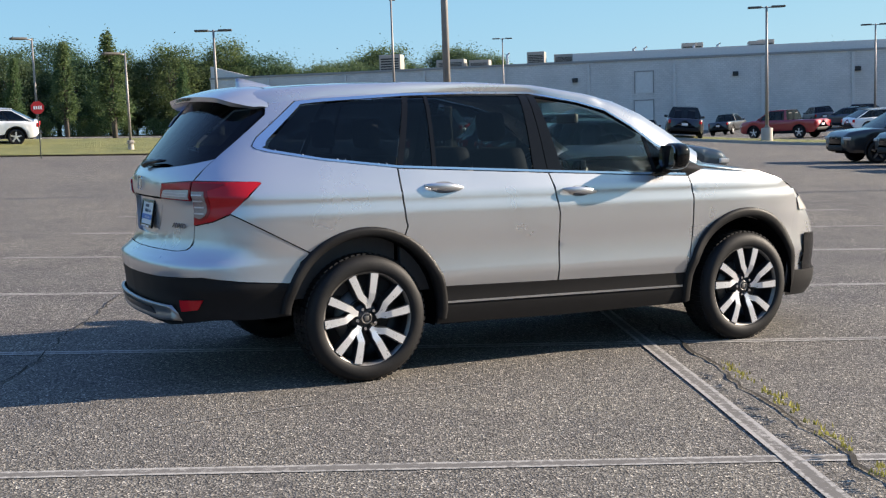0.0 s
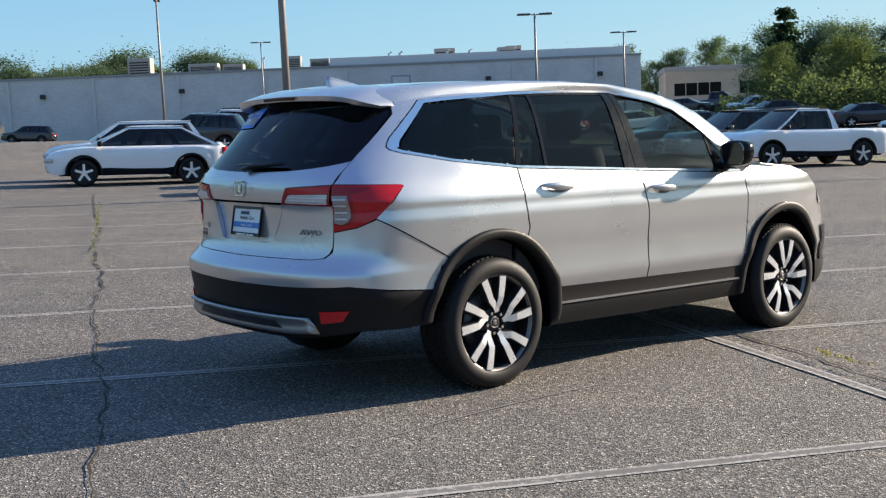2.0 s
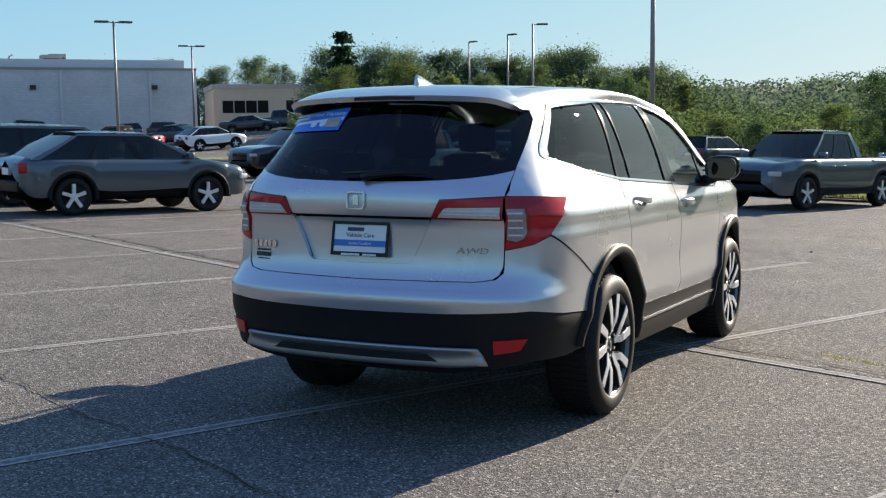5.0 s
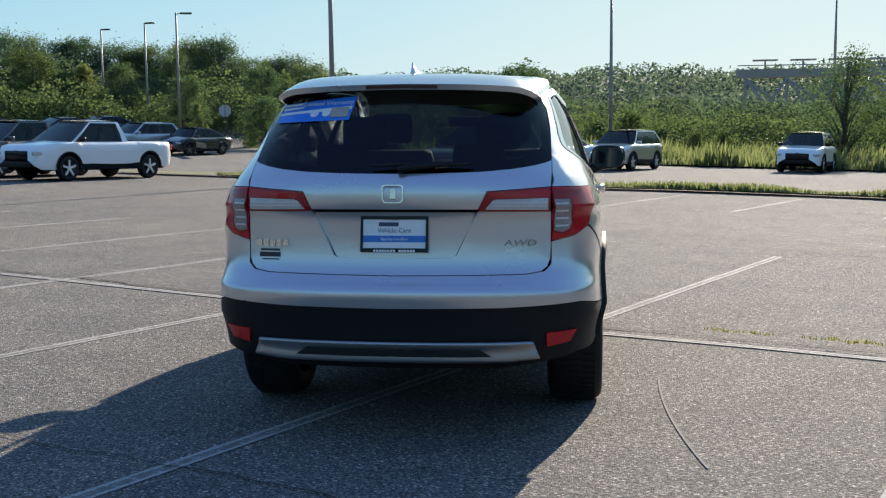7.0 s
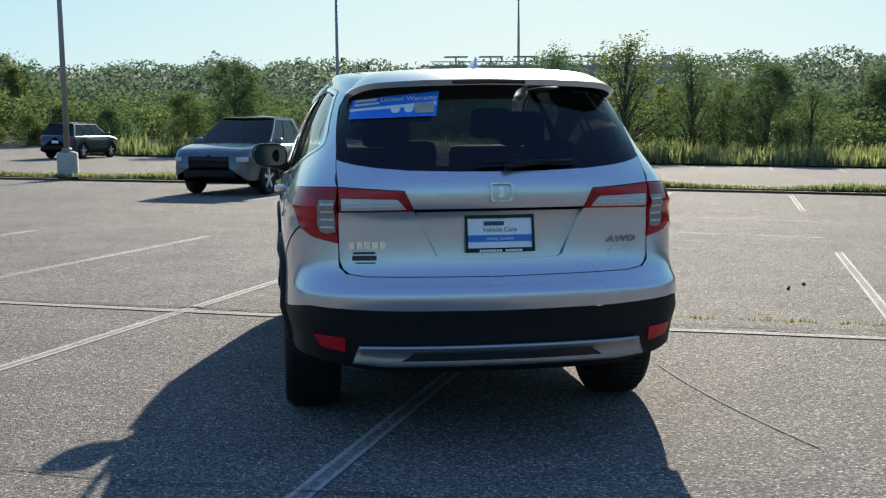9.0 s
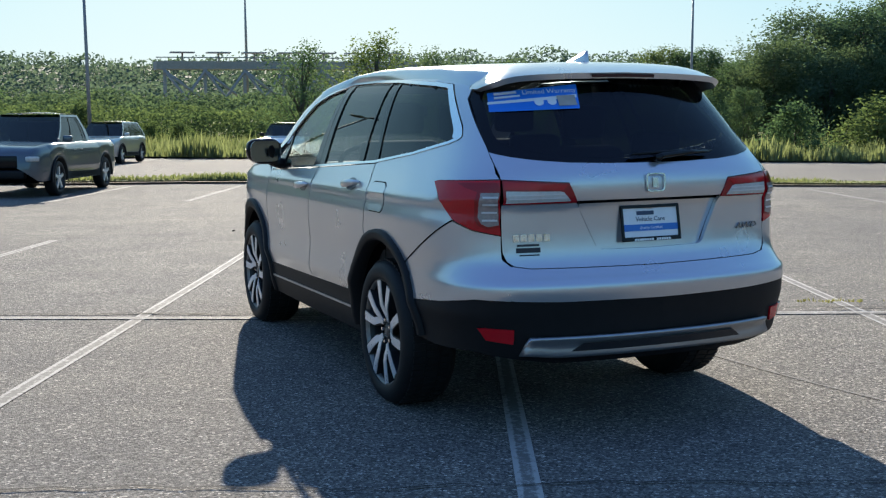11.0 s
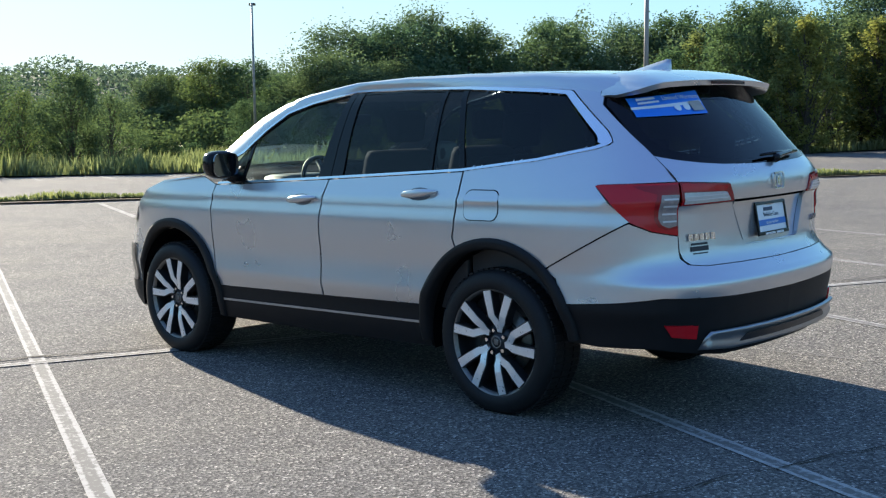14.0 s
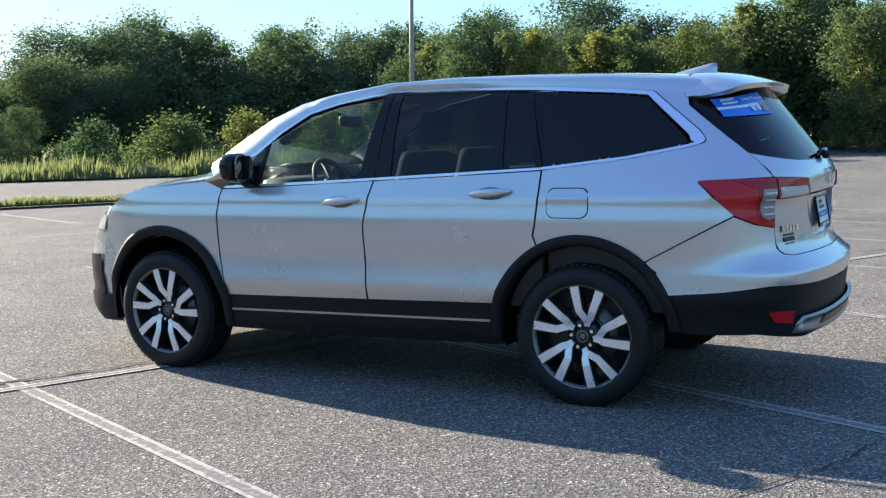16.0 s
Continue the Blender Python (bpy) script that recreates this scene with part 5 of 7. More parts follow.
BLOCK = wall_block()
CAP = surface("roof_edge", (0.30, 0.29, 0.28), 0.6, vary=0.08)
DOWNPIPE = surface("downpipe", (0.62, 0.60, 0.58), 0.6)
ROOF_WHITE = surface("white_parapet", (0.6, 0.59, 0.57), 0.7)
HVAC = surface("roof_unit_metal", (0.36, 0.33, 0.29), 0.6, 0.3)
DOOR_GREY = surface("grey_door", (0.22, 0.21, 0.2), 0.6)
DOOR_WHITE = surface("white_door", (0.66, 0.65, 0.63), 0.6)
DARK_FITTING = surface("dark_fitting", (0.03, 0.03, 0.03), 0.6)
bl, br_ = Vector((32.0, 119.5)), Vector((90.5, 74.3))
LEN = (br_ - bl).length
plant = tagged(new("industrial_building"), "long flat-roofed painted block building with rooftop units", "building")
plant.matrix_world = pose(bl.x, bl.y, 0.2, 0, 0, math.degrees(math.atan2(br_.y - bl.y, br_.x - bl.x)))
H = 7.0
bm = bmesh.new()
box(bm, 0, LEN, 0, 60, -2, H)
part("wall", bm, BLOCK, plant, smooth=False)
bm = bmesh.new()
box(bm, -0.05, LEN + 0.05, -0.12, 60, H, H + 0.22)
part("roof_edge", bm, CAP, plant, smooth=False)
bm = bmesh.new()
box(bm, 40.5, LEN - 0.3, 4, 50, H + 0.2, H + 1.25)
part("upper_parapet", bm, ROOF_WHITE, plant, smooth=False)
bm = bmesh.new()
vs = [bm.verts.new(p) for p in ((0, 0.2, H + 0.2), (0, 0.2, H + 1.5), (4.5, 0.2, H + 0.25), (0, 0.6, H + 0.2), (0, 0.6, H + 1.5), (4.5, 0.6, H + 0.25))]
for f in ((0, 1, 2), (5, 4, 3), (0, 3, 4, 1), (1, 4, 5, 2), (2, 5, 3, 0)):
    bm.faces.new([vs[i] for i in f])
part("raised_corner", bm, ROOF_WHITE, plant, smooth=False)
x = 6.9
while x < LEN:
    bm = bmesh.new()
    box(bm, x - 0.13, x + 0.13, -0.2, -0.005, -1, H - 0.1, 0.02)
    part("downpipe", bm, DOWNPIPE, plant, smooth=False)
    x += 8.88
for x in (10.5, 25.0, 41.0, 57.5, 69.5):
    bm = bmesh.new()
    box(bm, x - 0.28, x + 0.28, -0.35, -0.004, H - 2.0, H - 1.55, 0.04)
    part("wall_lamp", bm, DARK_FITTING, plant)
for x0, x1, z0, z1, m_, nm in ((47.3, 49.1, 3.6, 5.8, DOOR_WHITE, "loading_hatch"), (47.2, 49.1, -1, 2.8, DOOR_WHITE, "service_door"), (34.0, 37.3, -1, 3.2, DOOR_GREY, "roller_door"), (31.1, 32.0, -1, 2.0, DOOR_WHITE, "service_door")):
    bm = bmesh.new()
    box(bm, x0, x1, -0.06, 0.05, z0, z1)
    d = part(nm, bm, m_, plant, smooth=False)
    bm = bmesh.new()
    for a0, a1, b0, b1 in ((x0 - 0.12, x0, z0, z1 + 0.12), (x1, x1 + 0.12, z0, z1 + 0.12), (x0, x1, z1, z1 + 0.12)):
        box(bm, a0, a1, -0.1, 0.05, b0, b1)
    part("door_frame", bm, CAP, d, smooth=False)
for x, y, w, h in ((18, 12, 2.6, 2.2), (25, 14, 3.4, 1.4), (28.5, 14, 2.4, 1.2), (39, 10, 2.2, 1.2), (53.5, 12, 2.4, 1.9), (60.5, 9, 2.0, 1.6), (61.8, 14, 1.8, 2.0), (45, 9, 1.4, 0.8), (43, 8, 1.2, 0.9), (36, 8, 2.0, 1.5)):
    u = new("roof_unit")
    u.parent = plant
    bm = bmesh.new()
    box(bm, x - w / 2, x + w / 2, y, y + 2.2, H + 0.2, H + 0.4 + h, 0.05)
    part("unit_case", bm, HVAC, u, smooth=False)
    bm = bmesh.new()
    for k in range(6):
        box(bm, x - w * 0.42, x + w * 0.42, y - 0.03, y + 0.01, H + 0.5 + k * (h - 0.4) / 6, H + 0.5 + (k + 0.55) * (h - 0.4) / 6)
    part("unit_louvre", bm, DARK_FITTING, u, smooth=False)
for x in (33.0, 47, 48.2, 53.5, 56):
    bm = bmesh.new()
    tube(bm, [(x, 6, H), (x, 6, H + 1.6), (x + 0.3, 6, H + 1.75)], 0.14, 8)
    part("roof_vent", bm, ROOF_WHITE, plant)

# the low office beyond
OFFICE = surface("tan_office_wall", (0.42, 0.36, 0.29), 0.85, vary=0.1, scale=1.0)
office = tagged(new("office_building"), "low tan two-storey office with dark window bands", "building")
office.matrix_world = pose(127.6, 101.0, -1.9, 0, 0, -48)
bm = bmesh.new()
box(bm, 0, 24, 0, 20, -4, 8.5)
part("wall", bm, OFFICE, office, smooth=False)
bm = bmesh.new()
box(bm, -0.2, 24.2, -0.2, 20, 8.5, 9.2)
part("roof", bm, CAP, office, smooth=False)
for x0, x1, z0, z1 in ((1.2, 8, 5.0, 6.8), (10.5, 15.5, 5.0, 6.8), (18, 23, 5.0, 6.8), (1.5, 7.5, 1.0, 3.0), (11, 22, 1.0, 3.0)):
    w = new("window_band")
    w.parent = office
    bm = bmesh.new()
    box(bm, x0, x1, -0.04, 0.03, z0, z1)
    part("pane", bm, GLOSS_BLACK, w, smooth=False)
    bm = bmesh.new()
    for k in range(5):
        xx = x0 + (x1 - x0) * k / 4
        box(bm, xx - 0.07, xx + 0.07, -0.08, 0.03, z0, z1)
    part("window_frame", bm, CAP, w, smooth=False)

# the steel trestle on the far hillside
trestle = tagged(new("steel_trestle"), "grey steel trestle deck with crossed braces on a hillside", "trestle")
RUSTY = surface("weathered_steel", (0.30, 0.28, 0.26), 0.8, vary=0.2, scale=0.5)
tx, ty = 150 * math.cos(radians(-7.5)) - 6, 150 * math.sin(radians(-7.5))
trestle.matrix_world = pose(tx, ty, -2.6, 0, 0, -95)
bm = bmesh.new()
box(bm, 0, 34, -3, 3, 7.6, 8.6)
part("deck", bm, RUSTY, trestle, smooth=False)
bm = bmesh.new()
box(bm, 0, 34, -3.2, -3.0, 9.0, 9.12)
part("railing", bm, RUSTY, trestle, smooth=False)
for k in range(7):
    bm = bmesh.new()
    box(bm, 1 + 5 * k - 0.2, 1 + 5 * k + 0.2, -3, -2.6, -4, 7.6)
    part("leg", bm, RUSTY, trestle, smooth=False)
for k in range(6):
    for a, b in (((1 + 5 * k, 0.5), (6 + 5 * k, 7.4)), ((1 + 5 * k, 7.4), (6 + 5 * k, 3.5)), ((1 + 5 * k, 7.4), (6 + 5 * k, 0.8))):
        bm = bmesh.new()
        tube(bm, [(a[0], -3.05, a[1]), (b[0], -3.05, b[1])], 0.2, 6)
        part("brace", bm, RUSTY, trestle)
for k in range(7):
    bm = bmesh.new()
    box(bm, 2 + 4.6 * k, 5 + 4.6 * k, -1.2, 1.2, 9.7, 9.85)
    box(bm, 3.4 + 4.6 * k, 3.6 + 4.6 * k, -0.1, 0.1, 8.6, 9.7)
    part("deck_panel", bm, RUSTY, trestle, smooth=False)
mast = tagged(new("antenna_mast"), "thin grey antenna mast", "mast")
mx, my = 160 * math.cos(radians(-12.0)) - 6, 160 * math.sin(radians(-12.0))
mast.matrix_world = pose(mx, my, -2.0)
bm = bmesh.new()
tube(bm, [(0, 0, 0), (0, 0, 12), (0, 0, 17.6)], [0.22, 0.18, 0.1], 8)
part("pole", bm, POLE_STEEL, mast)
bm = bmesh.new()
box(bm, -0.35, 0.35, -0.2, 0.2, 17.3, 17.8, 0.05)
part("aerial", bm, LAMP_HEAD, mast)

# guard rail of the upper road
rail_steel = surface("guard_rail", (0.4, 0.4, 0.4), 0.5, 0.6)
gr = tagged(new("guard_rail"), "galvanised guard rail along the upper road", "guard rail")
gr.matrix_world = Matrix()
pts = [(88 - 3.0 * k, 46 - 2.6 * k + 0.012 * k * k * 3) for k in range(0, 14)]
for (x0, y0), (x1, y1) in zip(pts, pts[1:]):
    bm = bmesh.new()
    z0, z1 = ground_hit_z(x0, y0), ground_hit_z(x1, y1)
    vs = [bm.verts.new(p) for p in ((x0, y0, z0 + 0.45), (x1, y1, z1 + 0.45), (x1 + 0.04, y1, z1 + 0.6), (x0 + 0.04, y0, z0 + 0.6), (x1, y1, z1 + 0.75), (x0, y0, z0 + 0.75))]
    bm.faces.new((vs[0], vs[1], vs[2], vs[3]))
    bm.faces.new((vs[3], vs[2], vs[4], vs[5]))
    bmesh.ops.solidify(bm, geom=bm.faces[:], thickness=0.03)
    part("beam", bm, rail_steel, gr)
    bm = bmesh.new()
    box(bm, x0 - 0.06, x0 + 0.06, y0 - 0.06, y0 + 0.06, z0 - 0.3, z0 + 0.7)
    part("post", bm, RUSTY, gr)

# ---- planting ----


def foliage(name, dark, light, yellow=0.0):
    m, n, l, b = shader(name)
    n.remove(b)
    geo, info = n.new("ShaderNodeNewGeometry"), n.new("ShaderNodeObjectInfo")
    broad = noise_tex(n, l, texco(n, l), 0.45, 3)
    c = mix(n, l, geo.outputs["Random Per Island"], dark, light)
    c = mix(n, l, 1.0, c, ramp(n, l, broad, [(0.3, (0.7, 0.75, 0.7)), (0.7, (1.15, 1.1, 0.95))]), "MULTIPLY")
    tint = ramp(n, l, info.outputs["Random"], [(0.0, (0.74, 0.92, 1.0)), (0.5, (0.92, 1, 1.1)), (1.0, (1.08 + yellow, 1.08, 0.88))])
    c = mix(n, l, 1.0, c, tint, "MULTIPLY")
    d, t, mx = n.new("ShaderNodeBsdfDiffuse"), n.new("ShaderNodeBsdfTranslucent"), n.new("ShaderNodeMixShader")
    l.new(c, d.inputs[0])
    l.new(mix(n, l, 1.0, c, (1.0, 1.10, 0.78), "MULTIPLY"), t.inputs[0])
    mx.inputs[0].default_value = 0.46
    l.new(d.outputs[0], mx.inputs[1])
    l.new(t.outputs[0], mx.inputs[2])
    l.new(mx.outputs[0], n["Material Output"].inputs[0])
    return m


LEAF = foliage("leaves", (0.085, 0.115, 0.062), (0.165, 0.195, 0.105))
LEAF_DARK = foliage("dark_leaves", (0.078, 0.106, 0.070), (0.155, 0.188, 0.122))
LEAF_YELLOW = foliage("yellow_leaves", (0.15, 0.162, 0.068), (0.29, 0.29, 0.125), 0.05)
NEEDLE = foliage("needles", (0.03, 0.05, 0.03), (0.06, 0.08, 0.045))
WEED = foliage("weeds", (0.165, 0.16, 0.075), (0.33, 0.30, 0.155), 0.05)
# distance haze mixed into the leaf colour: greyer and bluer than LEAF
HAZY = foliage("hazed_far_leaves", (0.10, 0.125, 0.105), (0.155, 0.18, 0.145))
BARK = surface("bark", (0.09, 0.075, 0.06), 0.9, vary=0.3, scale=3, relief=0.01)


def leaf_mesh(points, size, rng, flat=0.5):
    """Many small bent leaves about the given points."""
    n = len(points)
    P = np.array(points)
    a = rng.normal(size=(n, 3))
    a[:, 2] *= flat
    a /= np.linalg.norm(a, axis=1)[:, None]
    b = np.cross(a, rng.normal(size=(n, 3)))
    b /= np.linalg.norm(b, axis=1)[:, None] + 1e-9
    s = size * rng.uniform(0.6, 1.3, n)[:, None]
    up = np.cross(a, b) * s * 0.25
    v = np.stack([P - a * s, P + b * s * 0.55 + up, P + a * s, P - b * s * 0.55 + up], 1).reshape(-1, 3)
    i = np.arange(n)[:, None] * 4
    faces = np.concatenate([i, i + 1, i + 2, i + 3], 1)
    return v, faces


def raw_mesh(name, v, faces, material):
    me = bpy.data.meshes.new(name)
    me.vertices.add(len(v))
    me.vertices.foreach_set("co", np.asarray(v, dtype=np.float32).ravel())
    k = faces.shape[1]
    me.loops.add(faces.size)
    me.loops.foreach_set("vertex_index", faces.astype(np.int32).ravel())
    me.polygons.add(len(faces))
    me.polygons.foreach_set("loop_start", np.arange(0, faces.size, k, dtype=np.int32))
    me.update(calc_edges=True)
    me.materials.append(material)
    return me


def tree_proto(name, height, width, trunk, form, n_leaf, leaf, material, label, seed):
    """A tree: tapered trunk, limbs and a crown of many small leaves gathered in uneven clumps."""
    rng = np.random.default_rng(seed)
    t = tagged(new(name), label, "tree", "trees")
    bm = bmesh.new()
    bend = rng.normal(0, 0.03 * height, 2)
    tr = [(bend[0] * k * k, bend[1] * k * k, height * 0.85 * k - (0.4 if k == 0 else 0)) for k in (0, 0.25, 0.5, 0.75, 1.0)]
    r0 = 0.018 * height + 0.03
    tube(bm, tr, [r0 * 1.2, r0, r0 * 0.75, r0 * 0.45, r0 * 0.12], 7)
    clumps = []
    n_c = {"broad": 95, "cone": 70, "airy": 110, "bush": 40, "pine": 60}[form]
    for k in range(n_c):
        u = (k + rng.uniform(0, 1)) / n_c
        z = trunk + (1 - trunk) * u
        if form == "cone":
            w = (1 - u) ** 0.8 * (0.35 + 0.65 * min(1, u * 6))
        elif form == "pine":
            w = (1 - u) ** 0.9 * (0.8 + 0.3 * math.sin(u * 40))
        elif form == "airy":
            w = math.sin(math.pi * min(0.97, 0.22 + 0.72 * u)) ** 0.8 * (0.75 + 0.5 * rng.uniform(-1, 1))
        elif form == "bush":
            w = math.sqrt(max(0.02, 1 - u * u)) * rng.uniform(0.6, 1.05)
        else:
            w = math.sin(math.pi * min(0.95, 0.18 + 0.74 * u)) ** 0.6 * rng.uniform(0.55, 1.1)
        a = rng.uniform(0, 2 * math.pi) if form != "pine" else k * 2.4
        rad = 0.5 * width * w * math.sqrt(rng.uniform(0.25, 1))
        c = np.array([rad * math.cos(a) + bend[0] * u, rad * math.sin(a) + bend[1] * u, z * height * rng.uniform(0.96, 1.03)])
        clumps.append((c, rng.uniform(0.6, 1.25)))
        if k % 4 == 0 or (form == "airy" and k % 3 == 0):
            zb = max(trunk * 0.7, z - 0.22 - 0.3 * w) * height
            base = Vector((bend[0] * (zb / height) ** 2, bend[1] * (zb / height) ** 2, zb))
            mid = base.lerp(Vector(c), 0.5) + Vector((0, 0, 0.03 * height))
            tube(bm, [base, mid, Vector(c)], [r0 * 0.35, r0 * 0.2, r0 * 0.06], 5, False)
    part("trunk", bm, BARK, t)
    pts = []
    per = n_leaf // n_c
    cs = {"broad": 0.15, "cone": 0.15, "airy": 0.085, "bush": 0.22, "pine": 0.12}[form] * width
    for c, s in clumps:
        d = rng.normal(0, 0.55, size=(per, 3)) * cs * s
        if form == "airy":
            out = c * np.array([1, 1, 0]) + np.array([0, 0, 0.6 * width])
            d += rng.uniform(-0.8, 1.2, per)[:, None] * out / np.linalg.norm(out) * cs * 1.6
        d[:, 2] *= 0.75 if form != "pine" else 0.3
        if form == "cone":
            d[:, 2] *= 1.6
        pts.append(c + d)
    pts = np.concatenate(pts)
    pts[:, 2] = np.maximum(pts[:, 2], 0.05)
    v, f = leaf_mesh(pts, leaf, rng)
    part("crown", raw_mesh("crown", v, f, material), None, t)
    return t


PROTO = {}
def proto(key, *a):
    PROTO[key] = tree_proto(*a)


proto("oak", "deciduous_tree", 10.0, 8.0, 0.18, "broad", 17000, 0.112, LEAF_DARK, "dark green broad deciduous tree at the wood's edge", 1)
proto("maple", "deciduous_tree", 9.0, 6.5, 0.12, "broad", 15000, 0.105, LEAF, "green leafy deciduous tree at the wood's edge", 2)
proto("poplar", "young_tree", 8.5, 4.2, 0.08, "airy", 7000, 0.115, LEAF_YELLOW, "slender yellow-green young tree with gaps", 3)
proto("airy", "young_tree", 7.0, 6.4, 0.16, "airy", 6500, 0.085, LEAF, "airy young tree with open branches", 4)
proto("pear", "ornamental_tree", 5.0, 1.75, 0.20, "cone", 5000, 0.075, LEAF, "clipped cone-shaped ornamental tree on a lawn", 5)
proto("pine", "pine_tree", 9.5, 5.5, 0.25, "pine", 3600, 0.20, NEEDLE, "dark pine rising above the wood", 6)
proto("bush", "bush", 2.6, 3.2, 0.0, "bush", 4200, 0.085, LEAF, "leafy green bush in tall weeds", 7)
proto("bush_y", "bush", 3.0, 3.0, 0.0, "bush", 4200, 0.085, LEAF_YELLOW, "yellow-green bush in tall weeds", 8)
used = set()
rng = np.random.default_rng(11)


def plant_tree(key, az, dist, scale, turn=0.0, ex=-5.0, ey=0.0):
    x, y = ex + dist * math.cos(radians(az)), ey + dist * math.sin(radians(az))
    m = on_ground(x, y, turn, -0.05)
    if key not in used:
        used.add(key)
        PROTO[key].scale = (1, 1, 1)
        PROTO[key].matrix_world = m
        PROTO[key].scale = (scale, scale, scale)
        return PROTO[key]
    PROTO[key].scale, keep = (scale * rng.uniform(0.85, 1.25), scale * rng.uniform(0.85, 1.25), scale * rng.uniform(0.88, 1.1)), tuple(PROTO[key].scale)
    c = copy_thing(PROTO[key], m)
    PROTO[key].scale = keep
    return c


# the single trees that stand out
plant_tree("pear", 79.5, 55, 0.95, ex=-2.4, ey=-6.9)
plant_tree("pear", 81.7, 60, 0.9, 40, -2.4, -6.9)
plant_tree("pear", 84.0, 72, 0.85, 80, -2.4, -6.9)
plant_tree("pear", 76.2, 75, 0.8, 140, -2.4, -6.9)
plant_tree("pear", 86.5, 62, 0.85, 200, -2.4, -6.9)
plant_tree("pine", 32.3, 100, 0.88, 0, -5, -4.3)
plant_tree("maple", 3.4, 66, 0.58, 30, -6, -0.8)
plant_tree("maple", 5.6, 70, 0.42, 70, -6, -0.8)
plant_tree("airy", -17.0, 62, 0.80, 10, -4.6, 4.1)
plant_tree("airy", -20.7, 62, 0.88, 100, -4.6, 4.1)
plant_tree("airy", -24.0, 64, 0.72, 190, -4.6, 4.1)
plant_tree("airy", -25.3, 66, 0.60, 20, -4.6, 4.1)
plant_tree("maple", -27.6, 62, 0.60, 250, -4.6, 4.1)
plant_tree("airy", -29.5, 66, 0.62, 300, -4.6, 4.1)
# the wood's edge all round
def belt(a0, a1, step, dist, keys, s0, s1, jitter=5.0):
    a = a0
    while a > a1:
        key = keys[int(rng.integers(len(keys)))]
        plant_tree(key, a + rng.uniform(-0.4, 0.4) * step, dist + rng.uniform(-jitter, jitter), rng.uniform(s0, s1), rng.uniform(0, 360))
        a -= step


belt(97, 62, 0.75, 150, ["oak", "oak", "maple"], 0.95, 1.2)
belt(97, 64, 0.8, 138, ["bush", "maple", "bush"], 0.7, 0.95)
belt(74, 58, 0.9, 185, ["oak", "maple"], 1.2, 1.45, 8)
belt(42, 30, 1.6, 230, ["oak", "maple"], 1.2, 1.5, 8)
belt(30.6, 13, 1.15, 102, ["oak", "maple", "oak"], 0.60, 0.82)
belt(30.8, 12, 1.3, 88, ["maple", "poplar", "bush_y", "maple"], 0.38, 0.62)
belt(20, 10, 1.5, 72, ["maple", "bush", "bush_y", "poplar"], 0.28, 0.42)
belt(12, -8, 1.5, 74, ["bush", "bush_y", "bush"], 0.55, 0.95, 5)
belt(-19, -32, 2.2, 92, ["airy", "bush", "poplar", "bush_y"], 0.35, 0.60, 5)
belt(-29, -44, 1.3, 92, ["oak", "maple"], 0.60, 0.82)
belt(-30, -40, 1.9, 76, ["bush", "maple", "bush_y"], 0.4, 0.6, 4)
belt(-39.5, -50, 1.3, 100, ["oak", "maple", "oak"], 1.02, 1.25)
belt(-50, -62, 1.3, 100, ["oak", "maple", "oak"], 0.88, 1.12)
belt(-56, -90, 1.2, 68, ["poplar", "poplar", "maple"], 0.80, 1.1)
belt(-62, -90, 1.8, 80, ["oak", "maple"], 0.85, 1.1)
belt(-38.5, -52, 2.6, 60, ["bush_y", "bush", "bush", "bush_y"], 1.0, 1.45, 3)
belt(-95, -265, 4.0, 95, ["oak", "maple"], 0.8, 1.1, 8)


# the thick growth between the trees
WOOD_TOP = table([(-95, 4.2), (-80, 4.0), (-68, 4.4), (-56, 3.7), (-46, 3.7), (-41, 2.8), (-36, 1.7), (-32, 0.9), (-29, 0.25), (-12, 0.2), (-6, 0.25), (-3, 0.4), (4, 0.7), (10, 1.0), (14, 1.9), (18, 2.0), (22, 2.3), (30.2, 2.2), (31.2, 0.6), (34, 0.3)])


def undergrowth(name, n, d0, d1, share, size, material, seed, a0=-95):
    r = np.random.default_rng(seed)
    pts = []
    while len(pts) < n:
        a = r.uniform(a0, 33)
        d = r.uniform(d0, d1)
        x, y = -5 + d * math.cos(radians(a)), d * math.sin(radians(a))
        lump = noise.noise(Vector((x * 0.22, y * 0.22, seed))) + 0.5 * noise.noise(Vector((x * 0.6, y * 0.6, seed)))
        g = ground_z(x, y)
        top = (d * math.tan(radians(WOOD_TOP(a))) * share + 1.5) * (0.72 + 0.75 * lump) - g * share
        if top < 0.6:
            continue
        pts.append((x, y, g + top * (1 - r.uniform(0, 1) ** 1.7)))
    v, f = leaf_mesh(np.array(pts), size, r)
    return tagged(new(name, raw_mesh(name, v, f, material)), "thick leafy growth at the wood's edge", "undergrowth", kind="stuff")


undergrowth("undergrowth", 150000, 88, 100, 1.0, 0.155, LEAF_DARK, 41)
undergrowth("undergrowth", 70000, 78, 87, 0.55, 0.125, LEAF, 42, -36)

